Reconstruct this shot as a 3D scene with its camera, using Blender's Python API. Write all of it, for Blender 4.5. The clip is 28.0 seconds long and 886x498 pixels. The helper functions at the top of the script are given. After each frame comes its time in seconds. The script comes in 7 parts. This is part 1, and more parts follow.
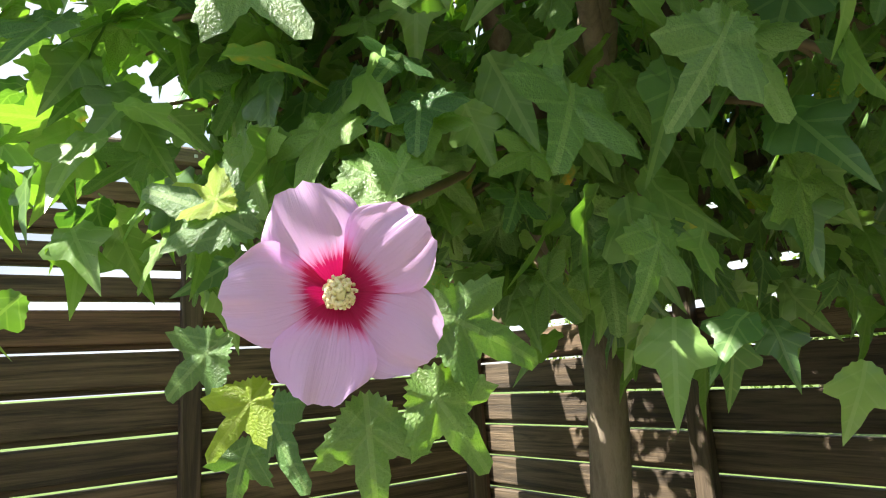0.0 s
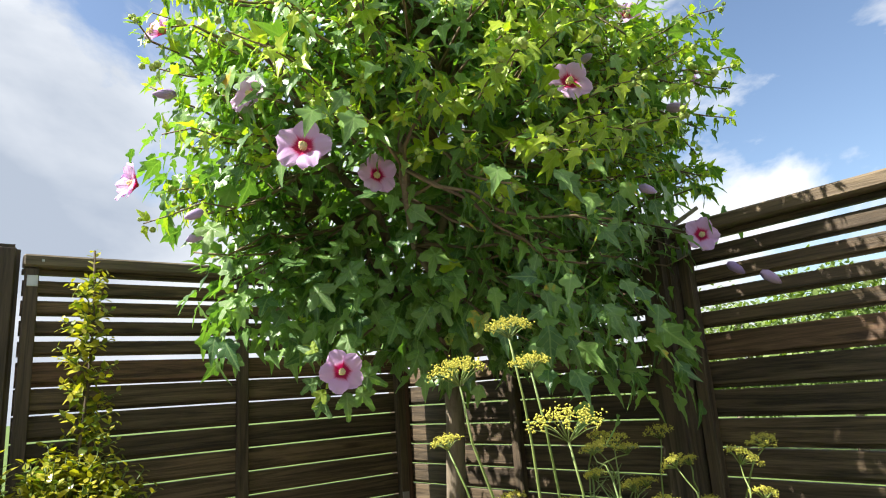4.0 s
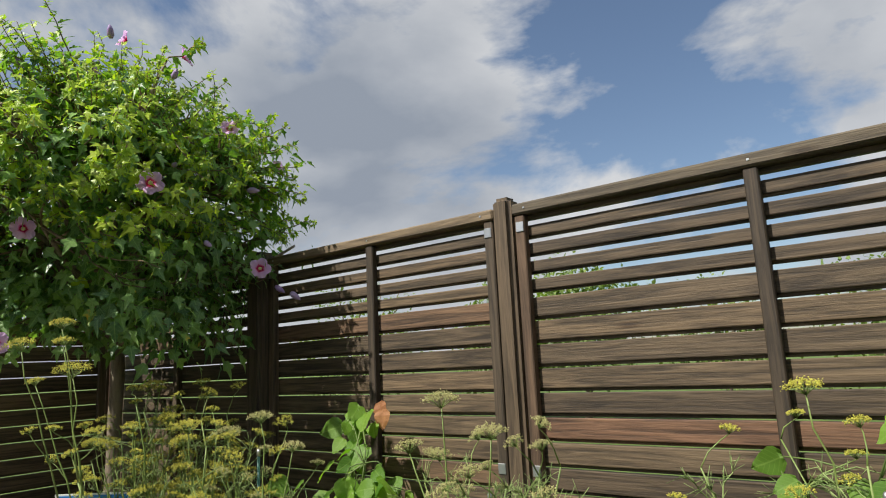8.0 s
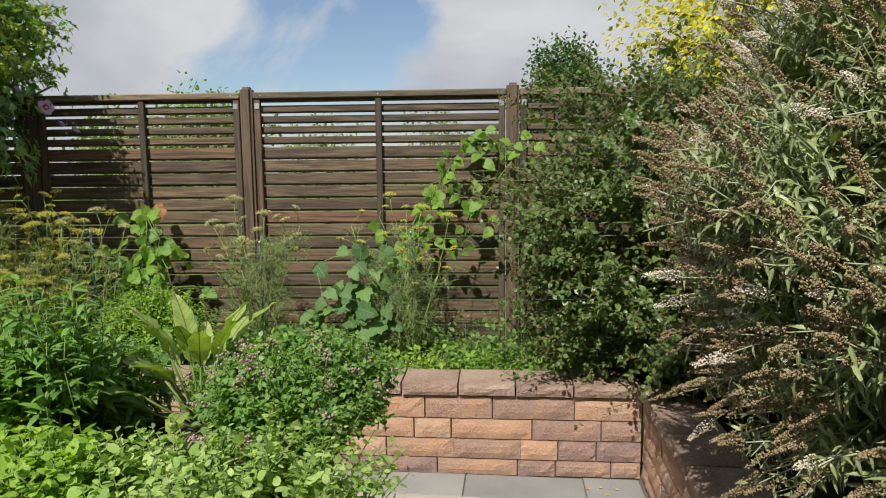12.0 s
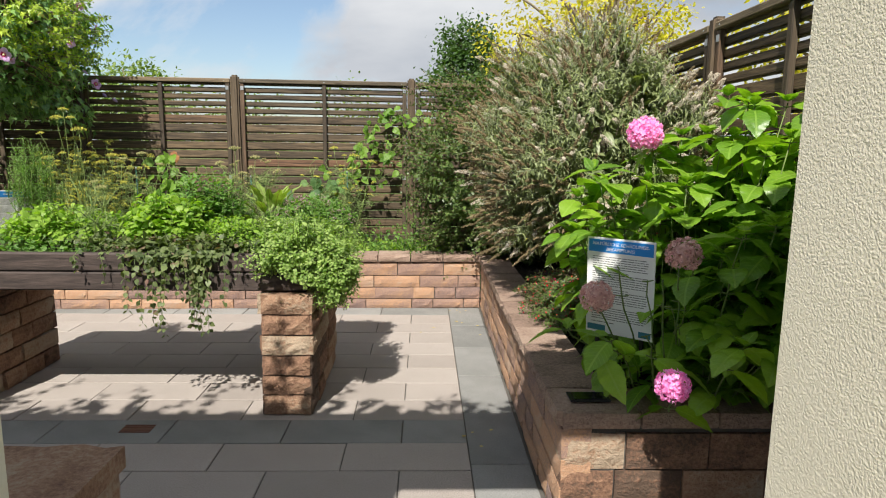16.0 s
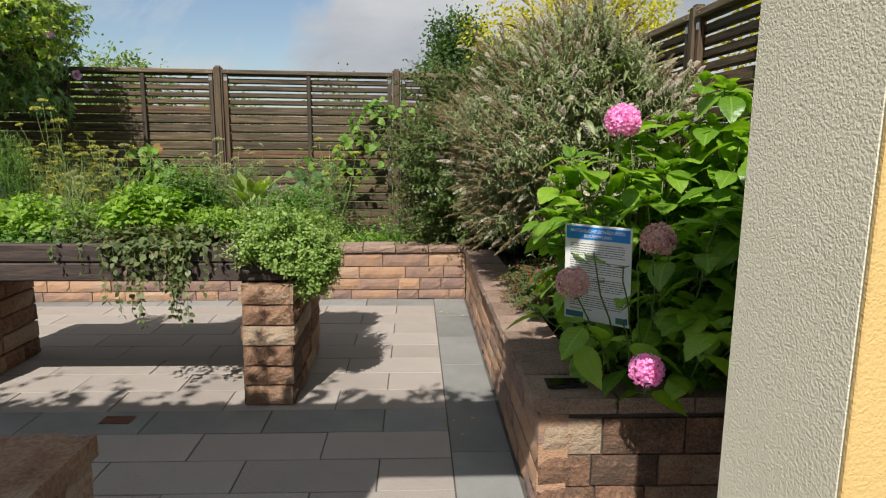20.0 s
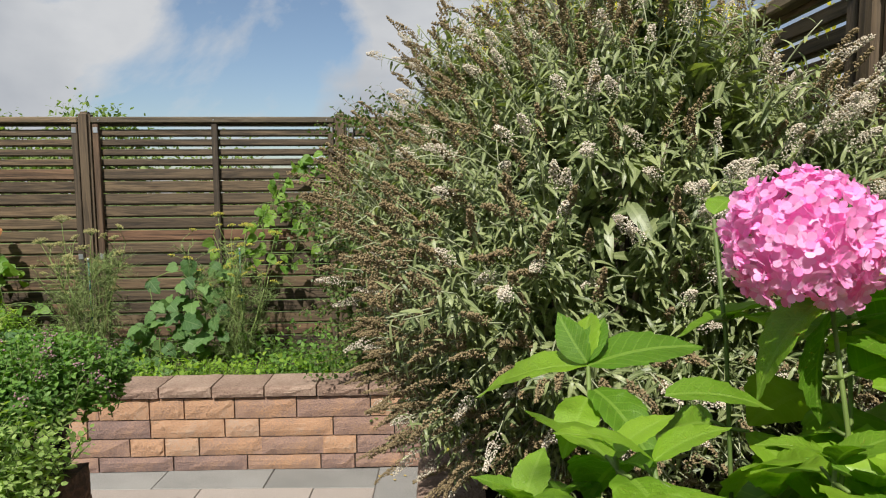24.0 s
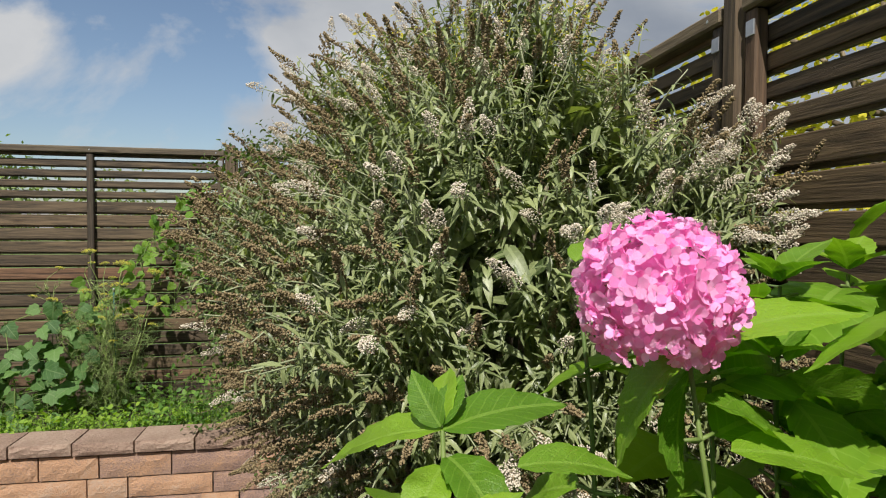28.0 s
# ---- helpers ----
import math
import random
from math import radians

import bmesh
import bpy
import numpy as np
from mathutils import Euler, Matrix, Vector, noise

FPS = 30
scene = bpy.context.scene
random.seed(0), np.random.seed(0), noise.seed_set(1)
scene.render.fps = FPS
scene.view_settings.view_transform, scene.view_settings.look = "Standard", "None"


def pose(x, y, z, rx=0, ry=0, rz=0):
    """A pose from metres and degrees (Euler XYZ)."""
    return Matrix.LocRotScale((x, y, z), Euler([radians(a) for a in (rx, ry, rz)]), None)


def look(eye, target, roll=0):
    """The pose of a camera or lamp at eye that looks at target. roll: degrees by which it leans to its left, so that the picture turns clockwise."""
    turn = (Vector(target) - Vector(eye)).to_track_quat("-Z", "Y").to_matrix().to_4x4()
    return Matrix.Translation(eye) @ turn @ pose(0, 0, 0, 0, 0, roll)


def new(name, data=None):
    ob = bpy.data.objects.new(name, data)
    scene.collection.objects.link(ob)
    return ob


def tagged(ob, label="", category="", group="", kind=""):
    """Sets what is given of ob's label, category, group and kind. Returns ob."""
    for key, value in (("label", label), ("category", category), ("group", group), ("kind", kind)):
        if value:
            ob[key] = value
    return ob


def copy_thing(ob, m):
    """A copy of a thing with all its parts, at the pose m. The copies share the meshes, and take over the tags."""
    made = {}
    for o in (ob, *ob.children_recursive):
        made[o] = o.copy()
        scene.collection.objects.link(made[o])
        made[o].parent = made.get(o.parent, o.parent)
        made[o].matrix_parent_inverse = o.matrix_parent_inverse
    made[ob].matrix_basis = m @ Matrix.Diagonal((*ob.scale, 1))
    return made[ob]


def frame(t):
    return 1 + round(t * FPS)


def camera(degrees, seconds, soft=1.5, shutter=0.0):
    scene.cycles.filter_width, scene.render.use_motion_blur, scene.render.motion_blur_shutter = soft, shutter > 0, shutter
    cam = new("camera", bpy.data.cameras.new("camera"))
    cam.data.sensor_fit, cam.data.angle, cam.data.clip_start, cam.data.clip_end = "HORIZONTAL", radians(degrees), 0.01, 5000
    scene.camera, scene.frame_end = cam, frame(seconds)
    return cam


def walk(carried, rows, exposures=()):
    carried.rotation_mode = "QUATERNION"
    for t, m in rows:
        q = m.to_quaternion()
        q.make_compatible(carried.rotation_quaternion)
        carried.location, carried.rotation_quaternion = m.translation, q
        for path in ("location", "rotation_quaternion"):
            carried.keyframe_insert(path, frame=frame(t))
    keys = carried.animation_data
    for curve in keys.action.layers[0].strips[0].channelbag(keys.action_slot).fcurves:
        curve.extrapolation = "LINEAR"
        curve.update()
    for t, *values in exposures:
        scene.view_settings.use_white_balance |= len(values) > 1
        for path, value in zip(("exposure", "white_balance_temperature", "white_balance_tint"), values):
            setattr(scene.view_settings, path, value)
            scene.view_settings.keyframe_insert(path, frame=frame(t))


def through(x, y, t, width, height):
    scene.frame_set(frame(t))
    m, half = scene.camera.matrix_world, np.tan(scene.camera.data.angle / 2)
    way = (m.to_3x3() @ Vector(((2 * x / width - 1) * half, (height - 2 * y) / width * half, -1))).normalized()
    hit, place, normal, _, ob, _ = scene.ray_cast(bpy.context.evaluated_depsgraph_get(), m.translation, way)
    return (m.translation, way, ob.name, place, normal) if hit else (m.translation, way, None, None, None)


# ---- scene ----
cam = camera(70.0, 28.0, soft=1.1)
PATH = [
    (0, (-1.479, -1.347, 1.703), (-3.081, -0.212, 2.086), -3.7),
    (1, (-1.348, -1.454, 1.692), (-2.945, -0.314, 2.079), -3.8),
    (1.5, (-1.264, -1.532, 1.69), (-2.859, -0.389, 2.076), -3.6),
    (2, (-1.143, -1.66, 1.679), (-2.722, -0.497, 2.072), -3.7),
    (2.5, (-1.013, -1.789, 1.671), (-2.573, -0.61, 2.088), -3.6),
    (3, (-0.778, -1.904, 1.661), (-2.31, -0.694, 2.096), -3.7),
    (3.5, (-0.557, -1.954, 1.677), (-2.078, -0.734, 2.121), -3.9),
    (5.5, (0.183, -2.053, 1.626), (-1.279, -0.77, 2.092), -4.0),
    (6, (0.426, -2.047, 1.611), (-0.979, -0.699, 2.071), -3.8),
    (6.5, (0.649, -2.035, 1.615), (-0.696, -0.627, 2.073), -3.6),
    (7, (0.944, -1.955, 1.573), (-0.379, -0.527, 2.032), -3.3),
    (7.5, (1.158, -1.991, 1.554), (-0.134, -0.521, 1.965), -2.9),
    (8, (1.311, -2.164, 1.574), (0.119, -0.598, 1.929), -2.8),
    (8.5, (1.371, -2.355, 1.565), (0.274, -0.708, 1.857), -2.6),
    (9, (1.354, -2.614, 1.563), (0.395, -0.865, 1.707), -2.3),
    (9.5, (1.336, -2.885, 1.563), (0.623, -1.017, 1.586), -1.7),
    (10, (1.366, -3.197, 1.593), (0.872, -1.264, 1.443), -1.4),
    (10.5, (1.31, -3.47, 1.582), (1.048, -1.498, 1.376), -0.8),
    (11, (1.364, -3.729, 1.623), (1.227, -1.747, 1.389), -0.7),
    (11.5, (1.544, -4.065, 1.627), (1.431, -2.083, 1.382), -0.7),
    (13.5, (1.629, -5.675, 1.427), (1.624, -3.682, 1.258), 0.1),
    (14, (1.636, -5.964, 1.394), (1.699, -3.985, 1.107), 0.1),
    (14.5, (1.675, -6.203, 1.415), (1.789, -4.232, 1.096), 0.5),
    (15, (1.637, -6.42, 1.467), (1.798, -4.453, 1.143), 0.7),
    (15.5, (1.554, -6.734, 1.488), (1.727, -4.767, 1.17), 0.7),
    (16, (1.569, -7.041, 1.501), (1.749, -5.074, 1.184), 0.7),
    (16.5, (1.561, -7.28, 1.492), (1.744, -5.314, 1.171), 0.6),
    (17, (1.532, -7.432, 1.471), (1.719, -5.467, 1.148), 0.6),
    (17.5, (1.526, -7.535, 1.474), (1.72, -5.572, 1.144), 0.5),
    (18, (1.512, -7.62, 1.456), (1.708, -5.658, 1.124), 0.4),
    (18.5, (1.498, -7.664, 1.454), (1.699, -5.702, 1.122), 0.5),
    (19, (1.501, -7.585, 1.445), (1.703, -5.623, 1.111), 0.5),
    (19.5, (1.59, -7.295, 1.479), (1.793, -5.334, 1.139), 0.5),
    (20, (1.626, -7.048, 1.478), (1.833, -5.088, 1.14), 0.5),
    (20.5, (1.601, -6.771, 1.421), (1.814, -4.811, 1.084), 0.6),
    (22.5, (1.644, -5.492, 1.556), (1.821, -3.53, 1.211), 0.2),
    (23, (1.792, -5.274, 1.583), (1.931, -3.305, 1.261), 0.3),
    (23.5, (2.029, -5.05, 1.598), (2.148, -3.068, 1.36), 0.1),
    (24, (2.314, -4.875, 1.627), (2.438, -2.887, 1.446), -0.4),
    (24.5, (2.488, -4.711, 1.63), (2.653, -2.72, 1.541), -0.4),
    (25, (2.583, -4.598, 1.61), (2.779, -2.609, 1.535), -0.5),
    (25.5, (2.642, -4.576, 1.605), (2.864, -2.59, 1.53), -0.4),
    (26, (2.661, -4.573, 1.602), (2.914, -2.59, 1.527), -0.4),
    (26.5, (2.645, -4.571, 1.603), (2.941, -2.594, 1.528), -0.4),
    (27, (2.641, -4.551, 1.605), (2.965, -2.579, 1.532), -0.3),
    (27.5, (2.557, -4.64, 1.619), (2.923, -2.675, 1.55), -0.0),
    (28, (2.4, -4.797, 1.634), (2.813, -2.841, 1.571), 0.3),
]
walk(cam, [(t, look(eye, target, roll)) for t, eye, target, roll in PATH],
     exposures=[(0.0, 1.8), (2.0, 1.65), (3.0, 1.3), (3.5, 1.25), (5.5, 0.75), (8.0, 0.34), (13.0, 0.34), (14.0, 0.4), (16.0, 0.61), (17.0, 0.05), (19.0, -0.2), (20.0, 0.28), (22.5, 0.3), (25.0, 0.2), (26.0, 0.0), (27.0, -0.05), (28.0, 0.2)])

# ---- sky and sun ----
TO_SUN = Vector((-0.277, -0.80, 1.0)).normalized()
world = bpy.data.worlds.new("sky")
scene.world = world
world.use_nodes = True
wt = world.node_tree
wt.nodes.clear()


def wnode(kind, **values):
    n = wt.nodes.new(kind)
    for k, v in values.items():
        n.inputs[k].default_value = v
    return n


sky = wt.nodes.new("ShaderNodeTexSky")
sky.sky_type = "NISHITA"
sky.sun_disc = False
sky.sun_elevation = math.asin(TO_SUN.z)
sky.sun_rotation = math.atan2(TO_SUN.x, TO_SUN.y)
sky_bg = wnode("ShaderNodeBackground", Strength=0.09)
cloud_bg = wnode("ShaderNodeBackground", Strength=0.52)
where = wt.nodes.new("ShaderNodeTexCoord")
flat = wt.nodes.new("ShaderNodeMapping")
flat.inputs["Scale"].default_value = (1.0, 1.0, 1.9)
flat.inputs["Location"].default_value = (1.9, 0.7, 0.34)
puff = wnode("ShaderNodeTexNoise", Scale=1.7, Detail=12.0, Roughness=0.57, Distortion=0.3)
cover = wt.nodes.new("ShaderNodeValToRGB")
cover.color_ramp.elements[0].position, cover.color_ramp.elements[1].position = 0.435, 0.515
shade = wnode("ShaderNodeTexNoise", Scale=2.1, Detail=7.0, Roughness=0.5, Distortion=0.2)
tone = wt.nodes.new("ShaderNodeValToRGB")
tone.color_ramp.elements[0].position, tone.color_ramp.elements[0].color = 0.36, (0.44, 0.50, 0.60, 1)
tone.color_ramp.elements[1].position, tone.color_ramp.elements[1].color = 0.66, (1.0, 1.02, 1.05, 1)
split = wt.nodes.new("ShaderNodeSeparateXYZ")
bank = wt.nodes.new("ShaderNodeMath")
bank.operation = "MULTIPLY_ADD"
bank.inputs[1].default_value, bank.inputs[2].default_value = -0.6, -0.40
only_west = wt.nodes.new("ShaderNodeMath")
only_west.operation = "MAXIMUM"
only_west.inputs[1].default_value = 0.0
thick = wt.nodes.new("ShaderNodeMath")
thick.operation = "ADD"
sky_mix = wt.nodes.new("ShaderNodeMixShader")
sky_out = wt.nodes.new("ShaderNodeOutputWorld")
for a, b in ((where.outputs["Generated"], flat.inputs[0]), (flat.outputs[0], puff.inputs[0]), (flat.outputs[0], shade.inputs[0]),
             (where.outputs["Generated"], split.inputs[0]), (split.outputs["X"], bank.inputs[0]), (bank.outputs[0], only_west.inputs[0]), (only_west.outputs[0], thick.inputs[0]), (puff.outputs[0], thick.inputs[1]), (thick.outputs[0], cover.inputs[0]), (shade.outputs[0], tone.inputs[0]), (tone.outputs[0], cloud_bg.inputs[0]),
             (sky.outputs[0], sky_bg.inputs[0]), (cover.outputs[0], sky_mix.inputs[0]), (sky_bg.outputs[0], sky_mix.inputs[1]),
             (cloud_bg.outputs[0], sky_mix.inputs[2]), (sky_mix.outputs[0], sky_out.inputs[0])):
    wt.links.new(a, b)

sun_data = bpy.data.lights.new("sun", "SUN")
sun_data.energy, sun_data.angle, sun_data.color = 5.0, radians(0.53), (1.0, 0.95, 0.87)
sun = new("sun", sun_data)
sun.matrix_world = look(TO_SUN * 40, (0, 0, 0))


# ---- materials ----
def material(name, rough=0.6, metal=0.0):
    m = bpy.data.materials.new(name)
    m.use_nodes = True
    t = m.node_tree
    b = t.nodes["Principled BSDF"]
    b.inputs["Roughness"].default_value, b.inputs["Metallic"].default_value = rough, metal
    return m, t, b


def node(t, kind, **values):
    n = t.nodes.new(kind)
    for k, v in values.items():
        n.inputs[k].default_value = v
    return n


def ramp(t, fac, stops):
    n = t.nodes.new("ShaderNodeValToRGB")
    e = n.color_ramp.elements
    while len(e) < len(stops):
        e.new(0.5)
    for el, (p, c) in zip(e, stops):
        el.position, el.color = p, (*c, 1)
    t.links.new(fac, n.inputs[0])
    return n.outputs[0]


def mixed(t, fac, a, b, mode="MIX"):
    n = t.nodes.new("ShaderNodeMix")
    n.data_type, n.blend_type = "RGBA", mode
    for i, v in ((0, fac), (6, a), (7, b)):
        if isinstance(v, (int, float)):
            n.inputs[i].default_value = v
        elif isinstance(v, tuple):
            n.inputs[i].default_value = (*v, 1)
        else:
            t.links.new(v, n.inputs[i])
    return n.outputs[2]


def math_node(t, op, a, b=0.0):
    n = t.nodes.new("ShaderNodeMath")
    n.operation = op
    for i, v in ((0, a), (1, b)):
        if isinstance(v, (int, float)):
            n.inputs[i].default_value = v
        else:
            t.links.new(v, n.inputs[i])
    return n.outputs[0]


def coords(t, scale=(1, 1, 1), kind="Object"):
    c, m = t.nodes.new("ShaderNodeTexCoord"), t.nodes.new("ShaderNodeMapping")
    m.inputs["Scale"].default_value = scale
    t.links.new(c.outputs[kind], m.inputs[0])
    return m.outputs[0]


def noise_at(t, vec, scale, detail=6.0, rough=0.55, distortion=0.0):
    n = node(t, "ShaderNodeTexNoise", Scale=scale, Detail=detail, Roughness=rough, Distortion=distortion)
    t.links.new(vec, n.inputs["Vector"])
    return n.outputs[0]


def bump(t, b, height, strength, distance=0.01):
    n = node(t, "ShaderNodeBump", Strength=strength, Distance=distance)
    t.links.new(height, n.inputs["Height"])
    t.links.new(n.outputs[0], b.inputs["Normal"])


def piece_random(t):
    """A random number for a piece: of its object, shifted by its island."""
    o, g = t.nodes.new("ShaderNodeObjectInfo"), t.nodes.new("ShaderNodeNewGeometry")
    return math_node(t, "FRACT", math_node(t, "ADD", o.outputs["Random"], g.outputs["Random Per Island"]))


def rough_mat(name, stops, scale=6.0, fine=60.0, rough=0.85, strength=0.4, distance=0.01, vary=0.25, kind="Object", stretch=(1, 1, 1), fine_amount=0.35):
    """Mineral or earthy surface: two scales of noise, each piece a little different."""
    m, t, b = material(name, rough)
    v = coords(t, stretch, kind)
    big, small, r = noise_at(t, v, scale), noise_at(t, v, fine, 4.0, 0.7), piece_random(t)
    big = math_node(t, "ADD", math_node(t, "MULTIPLY", math_node(t, "SUBTRACT", big, 0.5), 1.4), 0.5)
    small = math_node(t, "ADD", math_node(t, "MULTIPLY", math_node(t, "SUBTRACT", small, 0.5), 2.2), 0.5)
    shift = math_node(t, "MULTIPLY", math_node(t, "SUBTRACT", r, 0.5), vary * 2)
    fac = math_node(t, "ADD", math_node(t, "ADD", math_node(t, "MULTIPLY", big, 1.0 - fine_amount), math_node(t, "MULTIPLY", small, fine_amount)), shift)
    t.links.new(ramp(t, fac, stops), b.inputs["Base Color"])
    bump(t, b, mixed(t, 0.5, big, small), strength, distance)
    return m


def wood_mat(name, dark, light, axis, rough=0.7):
    """Weathered stained boards: grain drawn out along the board's axis (0 x, 1 y, 2 z)."""
    m, t, b = material(name, rough)
    s = [26.0, 26.0, 26.0]
    s[axis] = 1.3
    r = piece_random(t)
    off = t.nodes.new("ShaderNodeCombineXYZ")
    for i, k in enumerate((17.0, 31.0, 23.0)):
        t.links.new(math_node(t, "MULTIPLY", r, k), off.inputs[i])
    add = t.nodes.new("ShaderNodeVectorMath")
    add.operation = "ADD"
    t.links.new(coords(t, tuple(s)), add.inputs[0])
    t.links.new(off.outputs[0], add.inputs[1])
    grain = noise_at(t, add.outputs[0], 1.6, 7.0, 0.62, 1.1)
    fine = noise_at(t, add.outputs[0], 7.0, 3.0, 0.7)
    wear = noise_at(t, coords(t), 2.2, 5.0, 0.6)
    c = ramp(t, math_node(t, "ADD", math_node(t, "MULTIPLY", grain, 0.75), math_node(t, "MULTIPLY", fine, 0.25)), [(0.40, dark), (0.60, light)])
    grey = mixed(t, math_node(t, "MULTIPLY", wear, 0.3), c, (light[0] * 1.1, light[1] * 1.08, light[2] * 1.05))
    tint = ramp(t, r, [(0.0, (0.60, 0.58, 0.56)), (0.45, (0.92, 0.90, 0.85)), (0.75, (1.15, 1.10, 1.0)), (0.92, (1.22, 1.12, 1.0)), (1.0, (1.3, 0.95, 0.85))])
    s2 = [9.0, 9.0, 9.0]
    s2[axis] = 2.4
    spot = t.nodes.new("ShaderNodeVectorMath")
    spot.operation = "ADD"
    t.links.new(coords(t, tuple(s2)), spot.inputs[0])
    t.links.new(off.outputs[0], spot.inputs[1])
    cell = t.nodes.new("ShaderNodeTexVoronoi")
    cell.inputs["Scale"].default_value = 1.0
    t.links.new(spot.outputs[0], cell.inputs["Vector"])
    knot = ramp(t, cell.outputs["Distance"], [(0.04, (0.35, 0.30, 0.26)), (0.10, (0.72, 0.66, 0.60)), (0.15, (1.0, 1.0, 1.0))])
    t.links.new(mixed(t, 1.0, mixed(t, 1.0, grey, tint, "MULTIPLY"), knot, "MULTIPLY"), b.inputs["Base Color"])
    bump(t, b, mixed(t, 0.4, grain, fine), 0.8, 0.005)
    return m


def leaf_mat(name, dark, light, vein=(0.2, 0.3, 0.1), veins=6.0, vein_amount=0.5, through=0.4, rough=0.42, old=None, old_share=0.03, glow=(1.3, 1.5, 0.35), gain=1.0, rib_width=0.022):
    """A leaf: colour by leaf, midrib and side veins from its own map, light shining through."""
    m, t, b = material(name, rough)
    uv = t.nodes.new("ShaderNodeUVMap")
    uv.uv_map = "leaf"
    sep = t.nodes.new("ShaderNodeSeparateXYZ")
    t.links.new(uv.outputs[0], sep.inputs[0])
    x, y = math_node(t, "ABSOLUTE", sep.outputs[0]), sep.outputs[1]
    rib = math_node(t, "LESS_THAN", x, rib_width)
    side = math_node(t, "FRACT", math_node(t, "SUBTRACT", math_node(t, "MULTIPLY", y, veins), math_node(t, "MULTIPLY", x, veins * 0.9)))
    side = math_node(t, "LESS_THAN", math_node(t, "ABSOLUTE", math_node(t, "SUBTRACT", side, 0.5)), 0.07)
    lines = math_node(t, "MAXIMUM", rib, math_node(t, "MULTIPLY", side, 0.55))
    r = piece_random(t)
    n = noise_at(t, coords(t), 38.0, 4.0)
    fac = math_node(t, "ADD", math_node(t, "MULTIPLY", r, 0.7), math_node(t, "MULTIPLY", n, 0.3))
    stops = [(0.1, dark), (0.9, light)]
    if old:
        stops = [(0.1, dark), (0.86 - old_share, light), (0.9 - old_share * 0.5, old)]
    c = ramp(t, fac, stops)
    c = mixed(t, math_node(t, "MULTIPLY", lines, vein_amount), c, vein)
    t.links.new(mixed(t, 1.0, c, (gain, gain, gain), "MULTIPLY"), b.inputs["Base Color"])
    tr = t.nodes.new("ShaderNodeBsdfTranslucent")
    t.links.new(mixed(t, 1.0, c, glow, "MULTIPLY"), tr.inputs[0])
    mx = node(t, "ShaderNodeMixShader", Fac=through)
    out = t.nodes["Material Output"]
    for a, e in ((b.outputs[0], mx.inputs[1]), (tr.outputs[0], mx.inputs[2]), (mx.outputs[0], out.inputs[0])):
        t.links.new(a, e)
    bump(t, b, math_node(t, "SUBTRACT", n, math_node(t, "MULTIPLY", lines, 1.2)), 0.6, 0.003)
    return m


def plain_mat(name, a, b2, scale=25.0, rough=0.6, metal=0.0, strength=0.15):
    m, t, b = material(name, rough, metal)
    n = noise_at(t, coords(t), scale)
    r = piece_random(t)
    t.links.new(ramp(t, math_node(t, "ADD", math_node(t, "MULTIPLY", n, 0.6), math_node(t, "MULTIPLY", r, 0.4)), [(0.25, a), (0.75, b2)]), b.inputs["Base Color"])
    bump(t, b, n, strength, 0.003)
    return m


WOOD_X = wood_mat("stained_board", (0.017, 0.012, 0.007), (0.152, 0.110, 0.068), 0)
WOOD_Z = wood_mat("stained_upright", (0.026, 0.019, 0.012), (0.105, 0.078, 0.051), 2)
RAIL = wood_mat("weathered_rail", (0.055, 0.043, 0.028), (0.175, 0.14, 0.092), 0)
TROUGH_WOOD = wood_mat("dark_plank", (0.018, 0.013, 0.012), (0.070, 0.052, 0.048), 0)
BRICK = rough_mat("split_stone", [(0.15, (0.21, 0.145, 0.13)), (0.36, (0.31, 0.20, 0.155)), (0.50, (0.36, 0.23, 0.16)), (0.64, (0.47, 0.27, 0.155)), (0.88, (0.44, 0.31, 0.225))], 7.0, 90.0, 0.95, 0.9, 0.010, 0.30, fine_amount=0.45)
CAP = rough_mat("cap_stone", [(0.2, (0.17, 0.115, 0.085)), (0.5, (0.31, 0.21, 0.16)), (0.8, (0.42, 0.31, 0.24))], 5.0, 70.0, 0.95, 1.0, 0.014, 0.14, fine_amount=0.5)
OLD_BRICK = rough_mat("weathered_stone", [(0.25, (0.10, 0.065, 0.045)), (0.42, (0.22, 0.12, 0.075)), (0.6, (0.33, 0.20, 0.125)), (0.78, (0.40, 0.31, 0.22))], 5.0, 60.0, 0.95, 1.0, 0.014, 0.28)
SLAB = rough_mat("rosy_slab", [(0.2, (0.22, 0.192, 0.172)), (0.5, (0.335, 0.295, 0.265)), (0.8, (0.44, 0.395, 0.36))], 2.2, 150.0, 0.92, 0.7, 0.004, 0.08, fine_amount=0.72)
SLAB_GREY = rough_mat("grey_slab", [(0.3, (0.14, 0.142, 0.135)), (0.5, (0.215, 0.215, 0.205)), (0.7, (0.29, 0.288, 0.275))], 3.0, 150.0, 0.9, 0.6, 0.004, 0.10, fine_amount=0.6)
JOINT = rough_mat("joint_sand", [(0.3, (0.05, 0.045, 0.04)), (0.7, (0.11, 0.10, 0.085))], 8.0, 150.0, 1.0)
SOIL = rough_mat("soil", [(0.3, (0.025, 0.018, 0.012)), (0.6, (0.07, 0.05, 0.034)), (0.8, (0.12, 0.09, 0.06))], 9.0, 70.0, 1.0, 1.0, 0.03)
GRASS = rough_mat("lawn", [(0.3, (0.07, 0.12, 0.02)), (0.7, (0.16, 0.24, 0.05))], 2.0, 40.0, 1.0, 0.5, 0.03)
